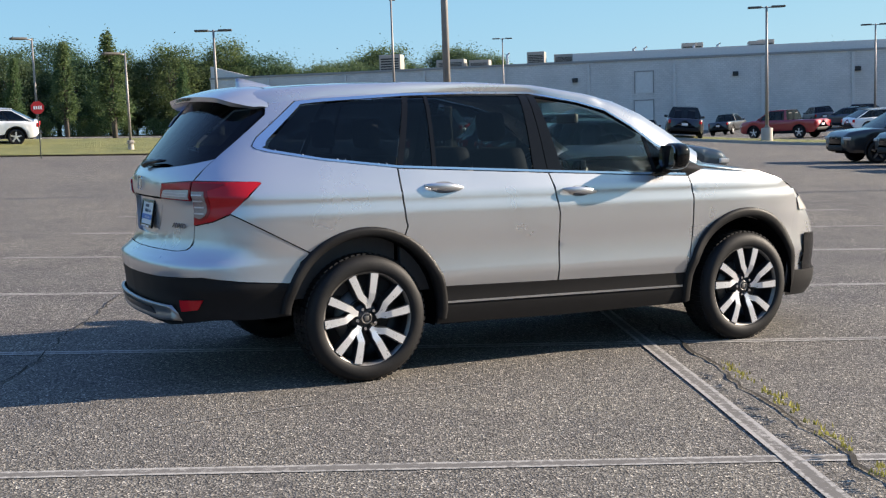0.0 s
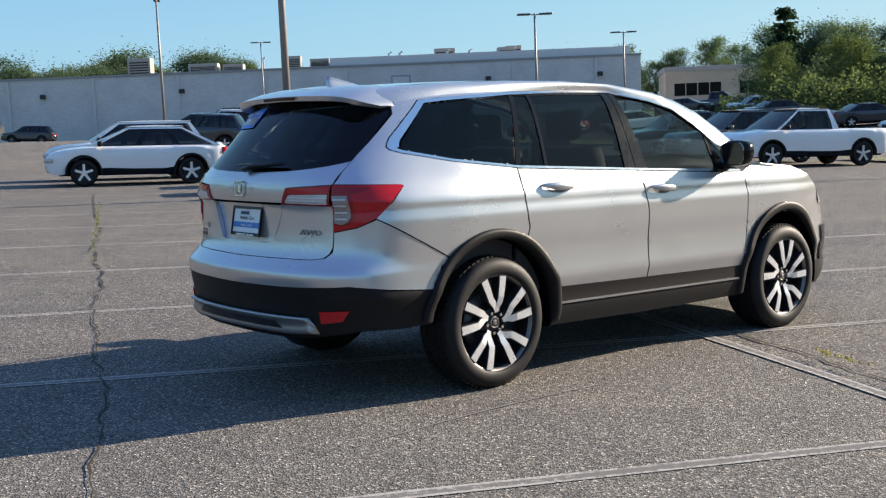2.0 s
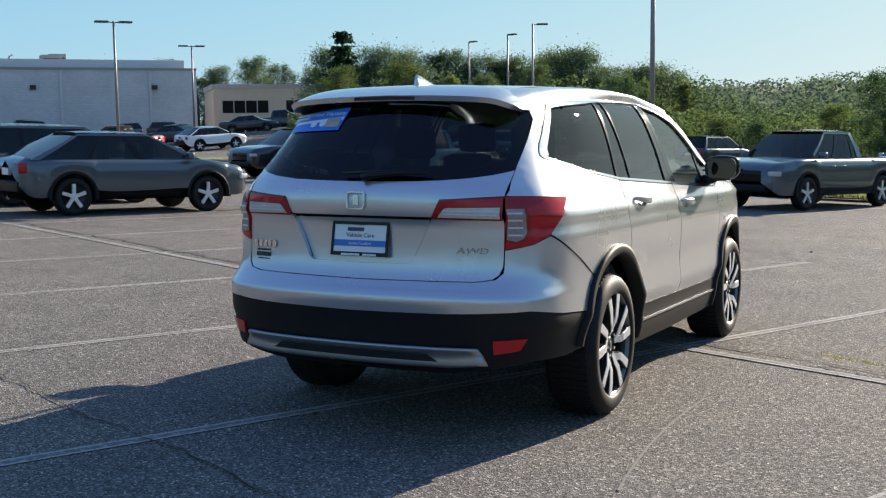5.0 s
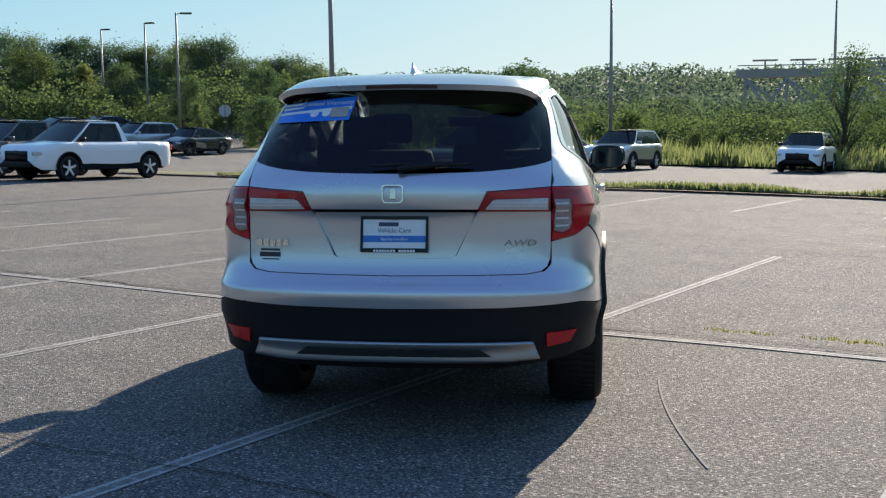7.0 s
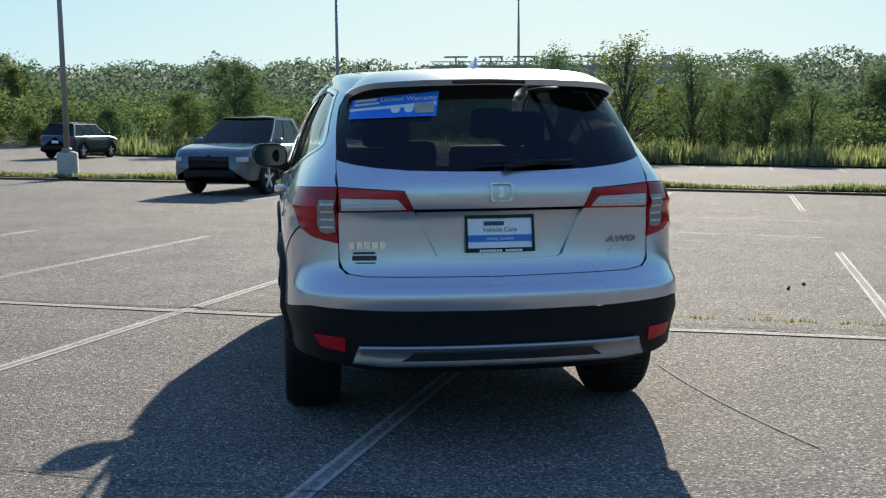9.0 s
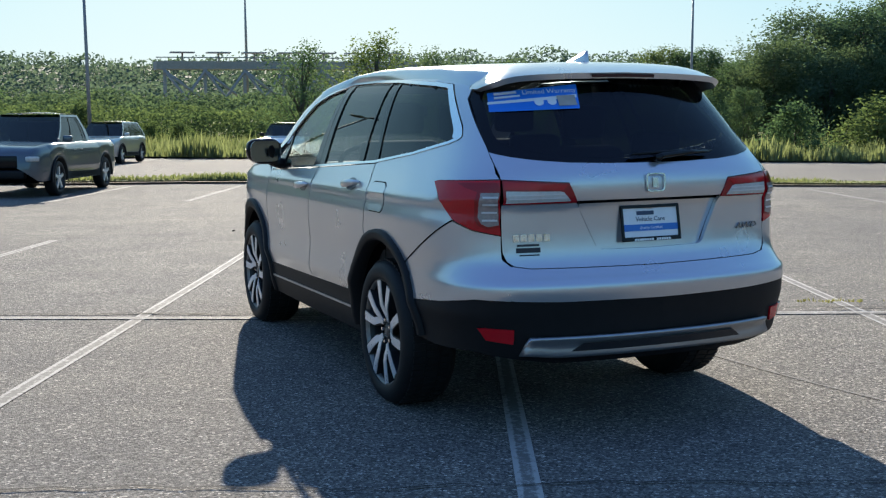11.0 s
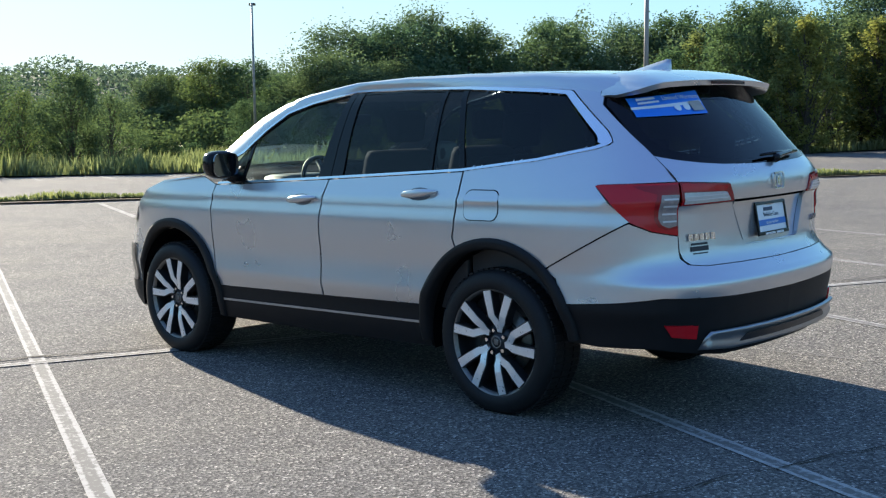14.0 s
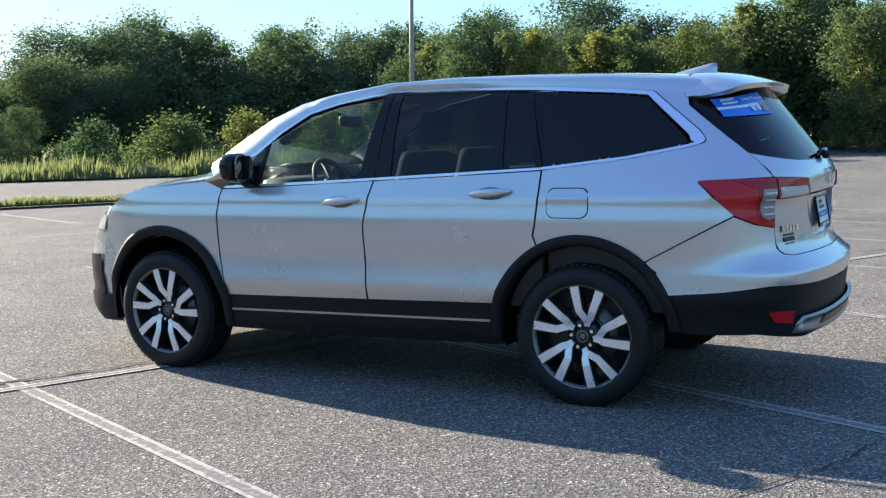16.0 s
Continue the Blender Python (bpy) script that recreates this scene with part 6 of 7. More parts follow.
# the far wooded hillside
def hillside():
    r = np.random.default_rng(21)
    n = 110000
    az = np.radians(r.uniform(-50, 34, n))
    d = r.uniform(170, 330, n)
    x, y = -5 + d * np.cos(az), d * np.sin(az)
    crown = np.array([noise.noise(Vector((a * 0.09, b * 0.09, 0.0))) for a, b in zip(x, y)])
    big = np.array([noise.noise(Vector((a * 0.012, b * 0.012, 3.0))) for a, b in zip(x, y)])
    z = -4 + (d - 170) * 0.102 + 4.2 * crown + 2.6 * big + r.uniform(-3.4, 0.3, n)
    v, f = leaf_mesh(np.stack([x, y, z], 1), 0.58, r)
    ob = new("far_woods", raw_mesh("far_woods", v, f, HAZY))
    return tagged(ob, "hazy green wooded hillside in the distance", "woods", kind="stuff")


hillside()
SOIL = surface("hill_soil", (0.05, 0.07, 0.03), 0.9, vary=0.3, scale=0.2)
bm = bmesh.new()
grid_surface(bm, lambda u, v: (-5 + (165 + 190 * v) * math.cos(radians(-52 + 82 * u)), (165 + 190 * v) * math.sin(radians(-52 + 82 * u)), -7 + 190 * v * 0.094), 40, 10)
tagged(new("far_hill", mesh_from(bm, "far_hill", SOIL)), "wooded hillside ground in the distance", "hill", kind="structure")


# lawns, grass strips and the field of weeds
def lawn_mat():
    m, n, l, b = shader("grass")
    v = texco(n, l)
    f1, f2, f3 = noise_tex(n, l, v, 14, 4), noise_tex(n, l, v, 0.8, 3), noise_tex(n, l, v, 90, 2)
    c = mix(n, l, f1, (0.12, 0.135, 0.045), (0.24, 0.24, 0.09))
    c = mix(n, l, 1.0, c, ramp(n, l, f2, [(0.3, (0.75, 0.8, 0.7)), (0.7, (1.2, 1.1, 1.0))]), "MULTIPLY")
    l.new(c, b.inputs["Base Color"])
    b.inputs["Roughness"].default_value = 0.95
    bump(n, l, f3, b, 0.8, 0.04)
    return m


LAWN = lawn_mat()
KERB = surface("kerb_concrete", (0.36, 0.35, 0.32), 0.85, vary=0.15, scale=2)


def turf(name, poly, label, kerb=True, lift=0.12, cell=2.0):
    """A grassed bed with a kerb round it, lying on the ground."""
    bm = bmesh.new()
    patch(bm, poly, lambda x, y: Vector((x, y, ground_hit_z(x, y) + lift)), cell, cell, 0.0)
    bmesh.ops.recalc_face_normals(bm, faces=bm.faces[:])
    if bm.faces and sum(f.normal.z for f in bm.faces) < 0:
        bmesh.ops.reverse_faces(bm, faces=bm.faces[:])
    tagged(new(name, mesh_from(bm, name, LAWN)), label, "grass", kind="structure")
    if kerb:
        bm = bmesh.new()
        n = len(poly)
        for i in range(n):
            a, b = Vector(poly[i]), Vector(poly[(i + 1) % n])
            d = (b - a).normalized()
            s = Vector((-d.y, d.x)) * 0.075
            k = max(1, int((b - a).length / 3))
            for j in range(k):
                p, q = a + (b - a) * j / k, a + (b - a) * (j + 1) / k
                vs = []
                for e, dz in ((p, -0.05), (q, -0.05), (q, lift + 0.015), (p, lift + 0.015)):
                    for sg in (-1, 1):
                        vs.append(bm.verts.new((e.x + sg * s.x, e.y + sg * s.y, ground_hit_z(e.x, e.y) + dz)))
                for f in ((0, 2, 4, 6), (1, 7, 5, 3), (6, 4, 5, 7), (0, 6, 7, 1), (2, 3, 5, 4)):
                    bm.faces.new([vs[t] for t in f])
        tagged(new("kerb", mesh_from(bm, "kerb", KERB, False)), "low concrete kerb round a grass strip", "kerb", kind="structure")


turf("grass_strip", [bay(22.2, 27), bay(22.3, 10), bay(22.4, -5), bay(24.0, -33), bay(25.2, -33), bay(23.6, -5), bay(23.5, 10), bay(23.4, 27)], "narrow yellow-green grass strip between two lots", False, 0.10)
turf("lawn", [(-30, 39.5), (9.5, 38.5), (11.5, 41.5), (9.5, 47), (-30, 48)], "mown lawn beside the entrance road", False, 0.06)
turf("lawn", [(-40, 55), (14, 55), (24, 80), (24, 135), (-40, 140)], "mown lawn before the trees", False, 0.06)
turf("grass_strip", [(31.5, 46.5), (35.5, 49.5), (47.5, 33.5), (56.0, 24.5), (53.0, 22.5), (44.0, 30.5)], "sunlit grass bed round a lamp post", True)
turf("field", [bay(45.7, 34), bay(45.9, 5), bay(46.4, -60), bay(46.4, -120), bay(120, -120), bay(140, 0), bay(100, 34)], "rough field of weeds beyond the far lot", False, 0.08)
turf("far_land", [(95, 62), (110, 40), (60, -40), (30, -110), (-400, -110), (-400, -800), (850, -800), (850, 850), (-800, 850), (-800, -100), (-90, -100), (-90, 150), (110, 150), (150, 100)], "open rough land beyond the lot and the woods", False, 0.04, 60.0)
turf("field", [bay(40, -69), bay(46.3, -60), bay(46.3, -130), bay(-60, -130), bay(-60, -69)], "rough field of weeds beyond the lot", False, 0.08)


def weeds(name, n, region, h0, h1, width, material, label, seed):
    """Upright blades and leafy stalks; region(u, v) gives their places."""
    r = np.random.default_rng(seed)
    uv = r.uniform(0, 1, (n, 2))
    uv[:, 0] = uv[:, 0] ** 1.6
    v, f = [], []
    for k in range(n):
        x, y = region(*uv[k])
        z = ground_z(x, y) + 0.05
        clump = 0.65 + 0.7 * noise.noise(Vector((x * 0.5, y * 0.5, 1.0)))
        h = (h0 + (h1 - h0) * r.uniform()) * max(0.35, clump)
        a = r.uniform(0, math.pi)
        w = width * r.uniform(0.6, 1.3)
        lx, ly = r.normal(0, 0.18, 2) * h
        dx, dy = w * math.cos(a), w * math.sin(a)
        v += [(x - dx, y - dy, z), (x + dx, y + dy, z), (x + dx * 0.8 + lx * 0.5, y + dy * 0.8 + ly * 0.5, z + h * 0.6), (x + lx, y + ly, z + h)]
    v = np.array(v)
    f = np.arange(len(v)).reshape(-1, 4)
    return tagged(new(name, raw_mesh(name, v, f, material)), label, "weeds", kind="stuff")


weeds("tall_weeds", 36000, lambda u, v: bay(45.9 + 0.7 * max(0, -(33 - 95 * v)) / 60 + 22 * u, 33 - 95 * v), 0.5, 1.35, 0.06, WEED, "tall yellow-green weeds along the far kerb", 31)
weeds("tall_weeds", 16000, lambda u, v: bay(46.3 - 95 * v, -61 - 9 * (1 - v) - 16 * u), 0.5, 1.4, 0.06, WEED, "tall weeds at the edge of the lot", 32)
weeds("crack_weeds", 300, lambda u, v: bay(2.50 + 0.07 * math.sin(v * 60) * u, -3.6 + 2.7 * (0.1 + 0.25 * int(v * 3.99) + 0.2 * (v * 3.99 % 1))), 0.02, 0.05, 0.006, WEED, "small yellow-green weeds growing in a crack", 34)
weeds("crack_weeds", 260, lambda u, v: bay(-1.95 + 0.06 * math.sin(v * 50) * u, 6 + 10 * v), 0.02, 0.06, 0.008, WEED, "small yellow-green weeds growing in a crack", 35)
weeds("strip_grass", 16000, lambda u, v: bay(22.5 + 0.9 * u + 1.6 * max(0.0, (-5 - (22 - 54 * v)) / 28), 22 - 54 * v), 0.12, 0.26, 0.03, WEED, "short ragged grass on the strip", 33)

# ---- parked cars ----
CAR_GLASS = glass("parked_car_glass", (0.16, 0.19, 0.20), ior=1.5)
CAR_PAINTS = {k: paint(k + "_car_paint", c, m, 0.3) for k, (c, m) in dict(white=((0.78, 0.78, 0.77), 0.0), black=((0.012, 0.012, 0.014), 0.2), grey=((0.045, 0.047, 0.05), 0.4), slate=((0.075, 0.09, 0.105), 0.4), silver=((0.45, 0.46, 0.47), 0.8),
    navy=((0.02, 0.028, 0.05), 0.5), red=((0.30, 0.015, 0.02), 0.3), tan=((0.09, 0.085, 0.075), 0.4)).items()}
SHAPES = {  # length, width, height, wheelbase, wheel radius, belt height, hood height, tail height, floor; cabin at belt: rear, front; at roof: rear, front
    "suv": (4.62, 1.86, 1.69, 2.66, 0.35, 1.08, 1.02, 1.08, 0.30, -2.12, 1.15, -1.72, 0.30),
    "small_suv": (4.54, 1.82, 1.55, 2.70, 0.35, 1.02, 0.97, 1.06, 0.31, -2.12, 1.25, -1.15, 0.20),
    "sedan": (4.90, 1.86, 1.45, 2.83, 0.335, 0.97, 0.90, 1.02, 0.24, -1.75, 1.15, -0.85, 0.30),
    "beetle": (4.28, 1.81, 1.49, 2.54, 0.335, 0.95, 0.92, 0.93, 0.24, -1.65, 1.05, -0.55, 0.45),
    "pickup": (5.34, 1.99, 1.80, 3.18, 0.375, 1.14, 1.10, 1.14, 0.34, -0.75, 1.45, -0.55, 0.55),
}


def parked_car(kind, colour, label, x, y, heading, group="parked cars", trim=True):
    """A parked car: body with open wheel arches, glasshouse with pillars, roof, lamps, grille, mirrors and four wheels. Its nose is towards +x."""
    L, W, Hh, wb, wr, zb, zh, zt, zf, cr, cf, rr, rf = SHAPES[kind]
    name = {"suv": "suv", "small_suv": "small_suv", "sedan": "sedan", "beetle": "hatchback", "pickup": "pickup_truck"}[kind]
    car = tagged(new(name), label, "car" if kind != "pickup" else "truck", group)
    body_m = CAR_PAINTS[colour]
    w2 = W / 2
    xf, xr = wb / 2, -wb / 2
    over = (L - wb) / 2
    half = L / 2
    tall = 0 if kind in ("sedan", "beetle") else 1
    top = table([(-half, zt - 0.10), (-half + 0.12, zt - 0.01), (cr - 0.02, zt), (cr + 0.05, zb), (cf, zb), (cf + 0.1, max(zh + 0.04, zb - 0.03)), (half - 0.45, zh - 0.08 + 0.05 * tall), (half - 0.12, zh - 0.22 + 0.12 * tall), (half, zh - 0.40 + 0.18 * tall)])
    plan = table([(-half, 0.80), (-half + 0.1, 0.90), (-half + 0.45, 0.975), (-0.6, 1.0), (half - 0.9, 0.995), (half - 0.35, 0.93), (half - 0.12, 0.84 + 0.04 * tall), (half, 0.66 + 0.13 * tall)])
    low = table([(-half, zf + 0.22), (-half + 0.2, zf + 0.03), (-0.5, zf), (0.5, zf), (half - 0.2, zf + 0.0), (half, zf + 0.12)])

    def arch_z(x):
        z = low(x)
        for c in (xf, xr):
            d = abs(x - c)
            R = wr + 0.07
            if d < R:
                z = max(z, wr + math.sqrt(R * R - d * d))
        return z

    xs_ = sorted(set([-half + L * k / 36 for k in range(37)] + [c + (wr + 0.07) * math.cos(math.pi * k / 10) for c in (xf, xr) for k in range(11)]))
    bm = bmesh.new()
    rows = []
    for x_ in xs_:
        p, zt_, zl = plan(x_), top(x_), arch_z(x_)
        row = []
        for f, s in ((0.0, 0.965), (0.12, 0.99), (0.35, 1.0), (0.62, 0.985), (0.80, 0.99), (0.93, 0.955), (1.0, 0.90)):
            row.append(bm.verts.new((x_, w2 * p * s, zl + (zt_ - zl) * f)))
        for f, s in ((1.0, 0.78), (1.0, 0.4), (1.0, 0.0)):
            row.append(bm.verts.new((x_, w2 * p * s, zt_ + 0.03 * (1 - s))))
        rows.append(row)
    for a, b in zip(rows, rows[1:]):
        mid = (a[0].co.x + b[0].co.x) / 2
        for j in range(9):
            if kind == "pickup" and cr - 0.15 > mid > -half + 0.08 and j >= 7:
                continue
            bm.faces.new((a[j], b[j], b[j + 1], a[j + 1]))
    bm.faces.new(rows[0])
    bm.faces.new(rows[-1][::-1])
    geo = bm.faces[:]
    dup = bmesh.ops.duplicate(bm, geom=bm.verts[:] + bm.edges[:] + geo)
    for g_ in dup["geom"]:
        if isinstance(g_, bmesh.types.BMVert):
            g_.co.y = -g_.co.y
    bmesh.ops.reverse_faces(bm, faces=[g_ for g_ in dup["geom"] if isinstance(g_, bmesh.types.BMFace)])
    bmesh.ops.remove_doubles(bm, verts=bm.verts[:], dist=0.002)
    bmesh.ops.recalc_face_normals(bm, faces=bm.faces[:])
    part("body", bm, body_m, car)
    if kind == "pickup":
        bm = bmesh.new()
        x0, x1 = -half + 0.1, cr - 0.12
        box(bm, x0, x1, -w2 * 0.76, w2 * 0.76, 0.75, 0.80)
        box(bm, x0, x1, w2 * 0.70, w2 * 0.76, 0.78, zt - 0.01)
        box(bm, x0, x1, -w2 * 0.76, -w2 * 0.70, 0.78, zt - 0.01)
        part("cargo_bed", bm, BLACK_TRIM, car, smooth=False)
    # glasshouse
    zr = Hh - 0.05
    wbelt, wroof = w2 * 0.90, w2 * 0.66
    def side_pt(f, v, out=0.0):
        """f along the cabin from rear 0 to front 1; v from belt 0 to roof 1."""
        xb, xt = cr + (cf - cr) * f, rr + (rf - rr) * f
        bow = 0.03 * math.sin(math.pi * v)
        return Vector((xb + (xt - xb) * v, wbelt + (wroof - wbelt) * v + bow + out, zb - 0.01 + (zr - zb) * v + 0.0))

    cols = [0.0, 0.05, 0.30, 0.33, 0.60, 0.645, 0.95, 1.0] if kind != "pickup" else [0.0, 0.10, 0.16, 0.2, 0.54, 0.60, 0.94, 1.0]
    for sgn in (1, -1):
        for f0, f1 in ((cols[1], cols[2]), (cols[3], cols[4]), (cols[5], cols[6])):
            bm = bmesh.new()
            vv = [[bm.verts.new(side_pt(f, v, -0.012)) for v in (0, 0.5, 0.93)] for f in (f0, f1)]
            for j in range(2):
                bm.faces.new((vv[0][j], vv[1][j], vv[1][j + 1], vv[0][j + 1]))
            if sgn < 0:
                mirrored(bm)
            part("side_glass", bm, CAR_GLASS, car)
        for f0, f1, v0, v1 in ((cols[0], cols[1], 0, 0.93), (cols[2], cols[3], 0, 0.93), (cols[4], cols[5], 0, 0.93), (cols[6], cols[7], 0, 0.93), (0.0, 1.0, 0.92, 1.0)):
            bm = bmesh.new()
            vv = [[bm.verts.new(side_pt(f, v)) for v in (v0, (v0 + v1) / 2, v1)] for f in (f0, (f0 + f1) / 2, f1)]
            for i in range(2):
                for j in range(2):
                    bm.faces.new((vv[i][j], vv[i + 1][j], vv[i + 1][j + 1], vv[i][j + 1]))
            if sgn < 0:
                mirrored(bm)
            part("pillar" if v0 == 0 else "roof_rail", bm, (body_m if v0 or f0 in (cols[0], cols[6]) else GLOSS_BLACK), car)
    for nm, f, out in (("windscreen", 1.0, 0.10), ("rear_window", 0.0, -0.06)):
        bm = bmesh.new()

        def scr(u, v, f=f, out=out):
            a = side_pt(f, v)
            y_ = (u - 0.5) * 2
            return Vector((a.x + out * (1 - y_ * y_) * (1 - 0.5 * v), a.y * y_, a.z))
        grid_surface(bm, scr, 8, 4)
        if f == 0.0:
            bmesh.ops.reverse_faces(bm, faces=bm.faces[:])
        part(nm, bm, CAR_GLASS, car)
    bm = bmesh.new()

    def roof_pt(u, v):
        y_ = (u - 0.5) * 2
        x_ = rr - 0.05 + (rf - rr + 0.10) * v
        return (x_ + (0.05 * (1 - y_ * y_) if v > 0.9 else 0), wroof * 1.01 * y_, zr + 0.045 * (1 - y_ * y_) * math.sin(math.pi * (0.15 + 0.7 * v)) + 0.005)
    grid_surface(bm, roof_pt, 10, 8)
    bmesh.ops.solidify(bm, geom=bm.faces[:], thickness=0.03)
    part("roof", bm, body_m, car)
    bm = bmesh.new()
    box(bm, cr + 0.35, cf - 0.4, -wbelt + 0.15, wbelt - 0.15, zf + 0.1, zb - 0.1)
    for sx in (0.35, -0.55):
        for sy in (-0.35, 0.35):
            if cr < sx - 0.1:
                box(bm, sx - 0.1, sx + 0.05, sy - 0.2, sy + 0.2, zb - 0.2, zr - 0.16, 0.04)
    part("cabin", bm, INTERIOR, car)
    bm = bmesh.new()
    box(bm, -half + 0.25, half - 0.3, -w2 * 0.72, w2 * 0.72, zf - 0.04, zf + 0.3)
    part("underbody", bm, GAP, car)
    # lamps, grille, mirrors, lower cladding
    for sgn in (1, -1):
        bm = bmesh.new()
        xh = half - 0.17 + 0.10 * tall
        box(bm, -0.20, 0.06, -0.17, 0.17, -0.055, 0.055, 0.03, m=Matrix.Translation((xh, sgn * w2 * 0.66, zh - 0.24 - 0.05 * tall)) @ Matrix.Rotation(radians(-28 * sgn), 4, "Z"))
        part("headlight", bm, CLEAR_LENS, car)
        bm = bmesh.new()
        box(bm, -0.05, 0.10, -0.14, 0.14, -0.09, 0.09, 0.03, m=Matrix.Translation((-half + 0.06, sgn * w2 * 0.72, zt - 0.19)) @ Matrix.Rotation(radians(24 * sgn), 4, "Z"))
        part("tail_light", bm, RED_LENS, car)
        bm = bmesh.new()
        box(bm, -0.06, 0.06, -0.10, 0.10, -0.07, 0.07, 0.04, m=Matrix.Translation((cf - 0.32, sgn * (w2 * 0.92 + 0.10), zb + 0.07)))
        part("door_mirror", bm, body_m if colour != "white" else BLACK_TRIM, car)
        bm = bmesh.new()
        grid_surface(bm, lambda u, v: (xr + wr + 0.08 + (wb - 2 * wr - 0.16) * u, sgn * (w2 * 0.988 + 0.004), zf - 0.01 + 0.17 * v), 6, 2)
        bmesh.ops.solidify(bm, geom=bm.faces[:], thickness=0.02)
        part("sill_cladding", bm, BLACK_TRIM, car)
        for k in (0.42, 0.62):
            bm = bmesh.new()
            xk = cr + (cf - cr) * k
            box(bm, xk - 0.1, xk + 0.1, sgn * w2 * 0.975 - 0.012, sgn * w2 * 0.975 + 0.022, zb - 0.19, zb - 0.16, 0.008)
            part("door_handle", bm, body_m, car)
        for c in (xf, xr):
            bm = bmesh.new()
            n_ = 14
            rws = []
            for i in range(n_ + 1):
                a = math.pi * (-0.05 + 1.1 * i / n_)
                rws.append([bm.verts.new((c + r_ * math.cos(a), sgn * (w2 * plan(c) + o_), wr + r_ * math.sin(a))) for r_, o_ in ((wr + 0.115, -0.008), (wr + 0.105, 0.012), (wr + 0.065, 0.010), (wr + 0.06, -0.25))])
            for p_, q_ in zip(rws, rws[1:]):
                for j in range(3):
                    bm.faces.new((p_[j], p_[j + 1], q_[j + 1], q_[j]))
            part("wheel_arch", bm, BLACK_TRIM if trim else body_m, car)
    bm = bmesh.new()
    box(bm, half - 0.16, half + 0.012 * tall - 0.02 * (1 - tall), -w2 * (0.44 + 0.06 * tall), w2 * (0.44 + 0.06 * tall), zh - 0.42 - 0.06 * tall, zh - 0.18 - 0.04 * tall, 0.03)
    part("grille", bm, GLOSS_BLACK, car)
    bm = bmesh.new()
    box(bm, half - 0.2, half + 0.01, -w2 * 0.62, w2 * 0.62, zf + 0.06, zf + 0.24, 0.04)
    part("front_bumper_trim", bm, BLACK_TRIM, car)
    bm = bmesh.new()
    box(bm, -half - 0.03, -half + 0.2, -w2 * 0.74, w2 * 0.74, zf + 0.12, zf + 0.32, 0.04)
    part("rear_bumper_trim", bm, BLACK_TRIM if trim else body_m, car)
    bm = bmesh.new()
    box(bm, -half - 0.012, -half + 0.05, -0.16, 0.16, zf + 0.42, zf + 0.55, 0.005)
    part("number_plate", bm, WHITE, car)
    for cx in (xf, xr):
        for sgn in (1, -1):
            wh = new("wheel")
            wh.parent = car
            wh.matrix_local = pose(cx, sgn * (w2 - 0.03), wr, 0, 0, 0 if sgn > 0 else 180)
            bm = bmesh.new()
            lathe(bm, [(wr * 0.66, -0.01), (wr * 0.72, 0.015), (wr * 0.93, 0.012), (wr, -0.03), (wr, -0.18), (wr * 0.9, -0.22), (wr * 0.5, -0.22)], seg=28)
            bmesh.ops.recalc_face_normals(bm, faces=bm.faces[:])
            part("tyre", bm, RUBBER, wh)
            bm = bmesh.new()
            lathe(bm, [(0.0, -0.06), (wr * 0.6, -0.07), (wr * 0.68, -0.005), (wr * 0.71, 0.012)], seg=28)
            bmesh.ops.recalc_face_normals(bm, faces=bm.faces[:])
            part("rim", bm, RIM_DARK, wh)
            bm = bmesh.new()
            for k in range(5):
                box(bm, -0.032, 0.032, -0.03, 0.006, 0.03, wr * 0.66, m=Matrix.Rotation(2 * math.pi * k / 5, 4, "Y"))
            box(bm, -0.06, 0.06, -0.02, 0.01, -0.06, 0.06, 0.02)
            part("spokes", bm, RIM_FACE if colour != "black" else STEEL, wh, smooth=False)
    car.matrix_world = placed(x, y, heading)
    return car


def placed(x, y, heading):
    """A pose on the ground, leaning with it."""
    h = radians(heading)
    f, s = Vector((math.cos(h), math.sin(h))), Vector((-math.sin(h), math.cos(h)))
    g0 = lambda p: Vector((p.x, p.y, ground_hit_z(p.x, p.y)))
    c = Vector((x, y))
    fx = (g0(c + 1.4 * f) - g0(c - 1.4 * f)).normalized()
    sy = (g0(c + 0.8 * s) - g0(c - 0.8 * s)).normalized()
    up = fx.cross(sy).normalized()
    sy = up.cross(fx)
    m = Matrix((fx, sy, up)).transposed().to_4x4()
    m.translation = (g0(c + 1.4 * f) + g0(c - 1.4 * f)) / 2
    return m


BAY = -23.6
def in_bay(kind, colour, label, al, off, flip=False, **kw):
    x, y = bay(al, off)
    return parked_car(kind, colour, label, x, y, BAY + (180 if flip else 0), **kw)


in_bay("small_suv", "white", "white compact SUV with black cladding beside a lamp post", -1.05, 24.4, True)
in_bay("suv", "white", "white SUV parked beside a white compact SUV", -1.2, 27.5, True)
in_bay("small_suv", "slate", "slate grey compact SUV parked nose out on the lot", 5.2, 16.0)
in_bay("suv", "tan", "dark tan-grey SUV in a row of parked cars", 5.2, 19.2)
in_bay("suv", "navy", "dark blue SUV in a row of parked cars", 5.3, 22.2)
in_bay("suv", "navy", "dark blue SUV in a row of parked cars", 5.1, 25.1)
in_bay("suv", "white", "white SUV in a row of parked cars", 5.2, 28.0)
in_bay("suv", "black", "black SUV in a row of parked cars", 5.6, 31.5)
in_bay("pickup", "white", "white crew cab pickup truck with black cladding", 18.9, 23.9, True)
in_bay("pickup", "grey", "dark grey pickup truck beside a white one", 18.7, 26.8, True)
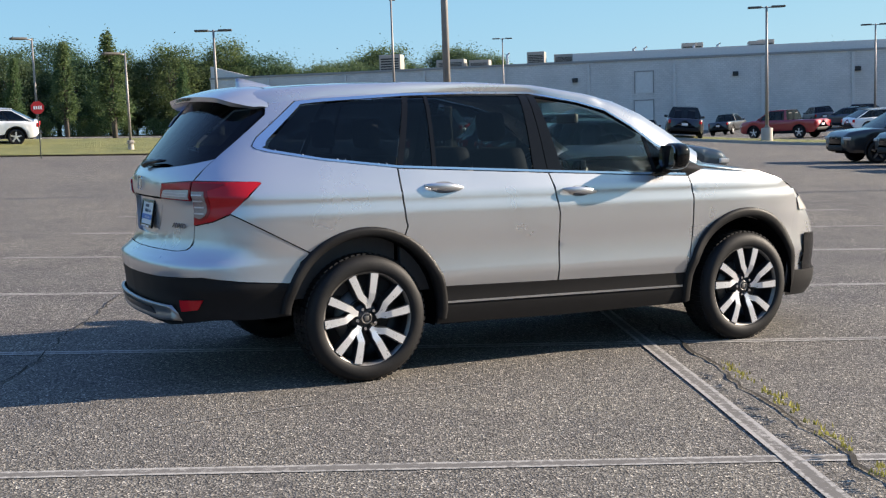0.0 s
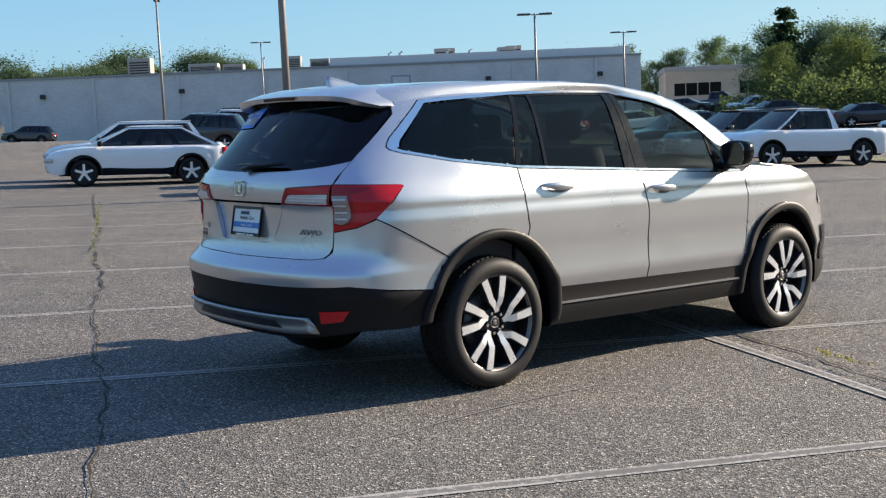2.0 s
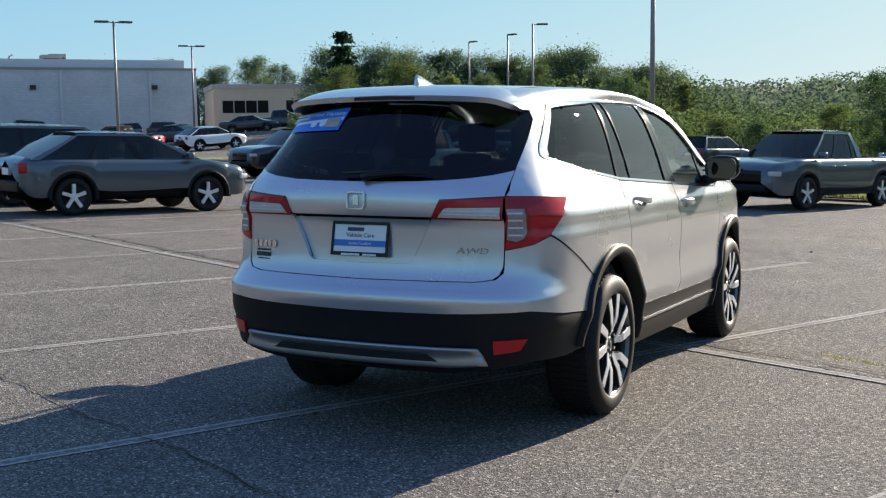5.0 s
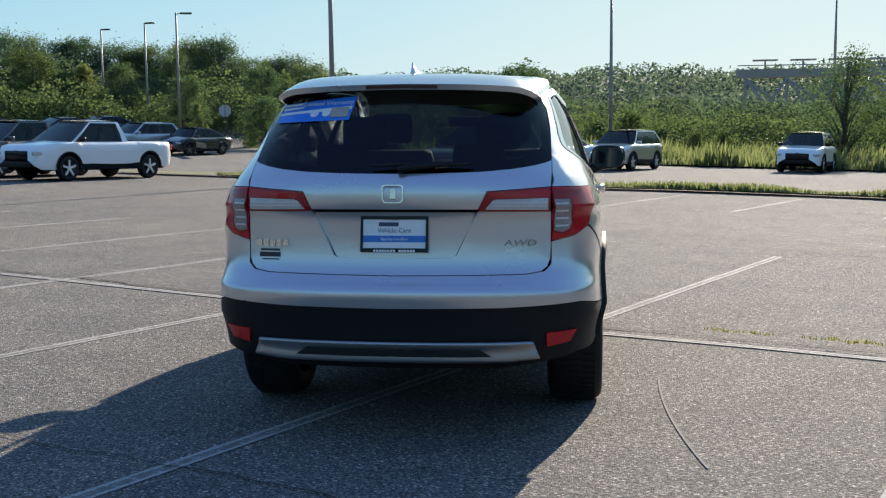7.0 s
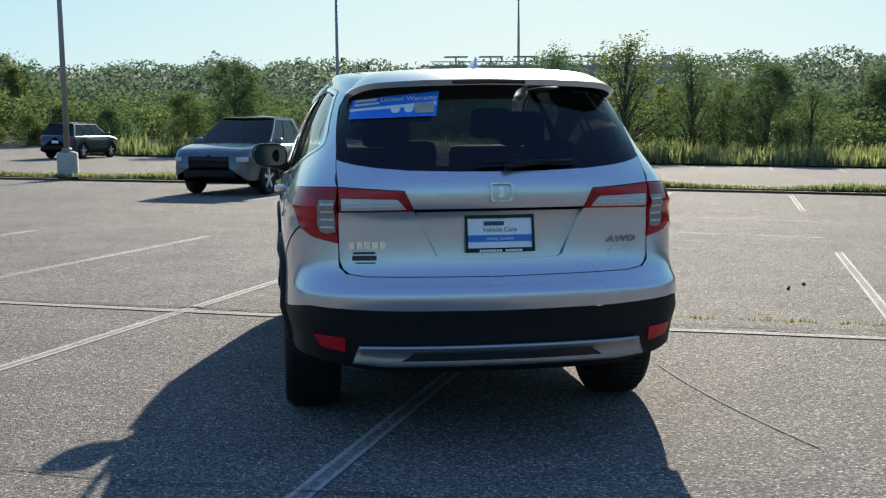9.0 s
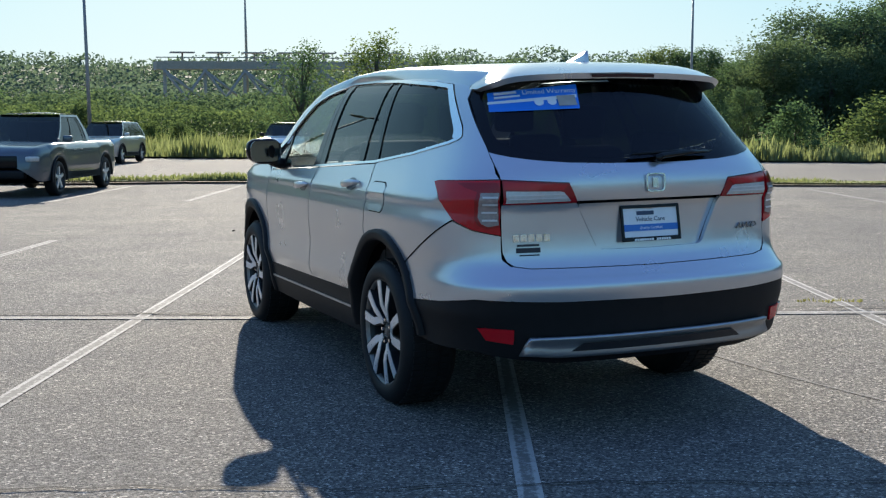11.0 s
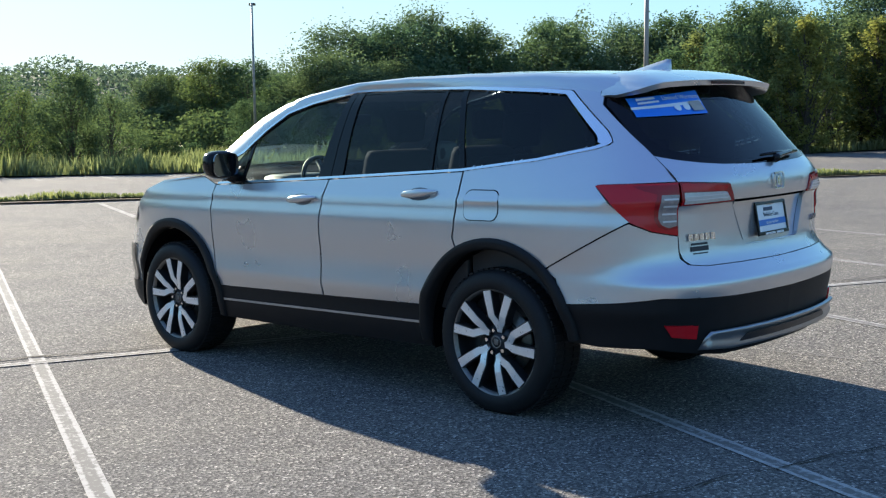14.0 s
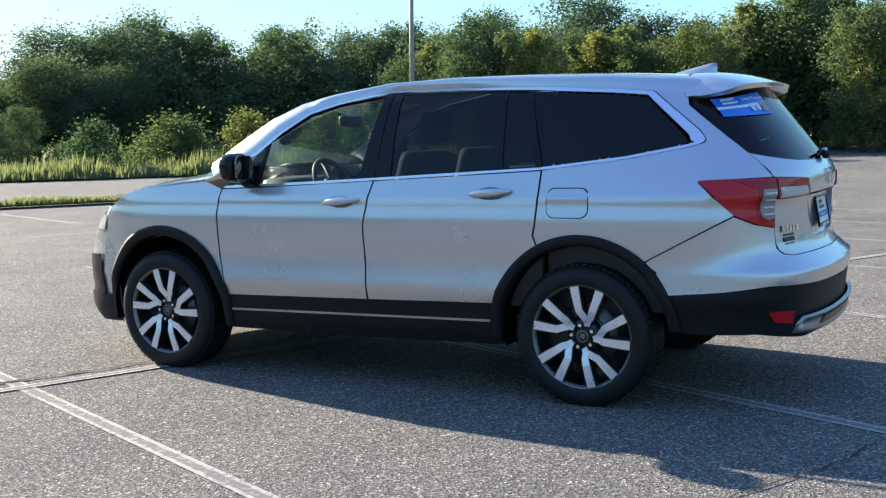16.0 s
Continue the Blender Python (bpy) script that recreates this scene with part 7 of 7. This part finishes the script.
in_bay("pickup", "black", "black pickup truck at the end of the row", 18.4, 30.0, True)
in_bay("pickup", "slate", "slate grey pickup truck parked alone by the grass strip", 19.5, 10.0, True)
parked_car("suv", "silver", "silver SUV at the edge of the far lot", 41.8, -2.4, 156)
parked_car("sedan", "silver", "pale silver sedan at the edge of the far lot", 43.0, 0.5, 156, trim=False)
parked_car("suv", "white", "white SUV parked against the tall weeds", 43.0, -10.0, 160)
parked_car("suv", "navy", "dark SUV parked against the tall weeds", 50.5, 10.2, -20)
parked_car("beetle", "black", "black rounded hatchback at the far kerb", 52.6, 20.2, 156, trim=False)
parked_car("suv", "silver", "silver SUV beside a black hatchback", 52.0, 23.0, 150, trim=False)
parked_car("sedan", "silver", "silver sedan on the upper lot", 66.4, 42.7, -35, trim=False)
parked_car("sedan", "grey", "dark grey sedan on the upper lot", 62.9, 38.8, -35, trim=False)
parked_car("sedan", "black", "black sedan on the upper lot", 71.3, 53.4, -60, trim=False)
parked_car("pickup", "black", "black pickup truck on the upper lot", 76.8, 54.2, -60)
parked_car("small_suv", "white", "white compact SUV by the grass strip", 53.6, 43.7, -20)
parked_car("sedan", "grey", "grey sedan on the upper lot", 61.0, 31.3, -40, trim=False)
parked_car("sedan", "navy", "dark blue sedan on the upper lot", 63.5, 29.6, -40, trim=False)
parked_car("pickup", "black", "black pickup truck near the building", 37.5, 43.0, 52)
parked_car("suv", "white", "white SUV near the building", 54.7, 69.0, 50)
parked_car("suv", "silver", "silver SUV near the building", 52.8, 71.8, 50)
parked_car("pickup", "grey", "dark pickup truck by the building wall", 64.5, 70.4, 30)
parked_car("pickup", "red", "red and black pickup truck near a lamp post", 48.5, 46.8, 105)
parked_car("suv", "grey", "dark SUV by the building wall", 72.5, 67.9, 60)
parked_car("sedan", "navy", "dark blue sedan near the building", 59.3, 51.5, 95, trim=False)
parked_car("suv", "black", "black SUV by the building wall", 84.5, 73.0, -50)
parked_car("small_suv", "white", "white compact SUV on the lawn side road", 1.7, 45.0, 172)
parked_car("suv", "black", "black boxy SUV parked along the building", 33.0, 98.0, 145)
for k, (px_, py_, col) in enumerate(((24.0, 45.0, "white"), (28.0, 52.0, "black"), (31.5, 56.5, "silver"), (20.5, 41.5, "grey"), (35.5, 62.0, "red"), (39.0, 66.0, "white"))):
    parked_car("suv", col, {"white": "white SUV in the far row by the building", "black": "black SUV in the far row by the building", "silver": "silver SUV in the far row by the building", "grey": "grey SUV in the far row by the building", "red": "red SUV in the far row by the building"}[col], px_, py_, 140)

trailer = tagged(new("flatbed_trailer"), "small empty flatbed trailer beside the building", "trailer")
trailer.matrix_world = placed(30.5, 104.0, 145)
bm = bmesh.new()
box(bm, -2.0, 2.0, -0.9, 0.9, 0.5, 0.62)
part("deck", bm, DARK_FITTING, trailer, smooth=False)
bm = bmesh.new()
box(bm, -2.05, -1.95, -0.9, 0.9, 0.6, 1.7)
part("ramp", bm, DARK_FITTING, trailer, smooth=False)
bm = bmesh.new()
tube(bm, [(2.0, 0.7, 0.55), (3.4, 0, 0.5), (2.0, -0.7, 0.55)], 0.06, 6)
part("tongue", bm, DARK_FITTING, trailer)
for sy in (-0.95, 0.95):
    bm = bmesh.new()
    lathe(bm, [(0.0, -0.08), (0.2, -0.08), (0.32, -0.09), (0.32, 0.09), (0.2, 0.08), (0.0, 0.08)], seg=20)
    part("wheel", bm, RUBBER, trailer, at=pose(-0.2, sy, 0.32))
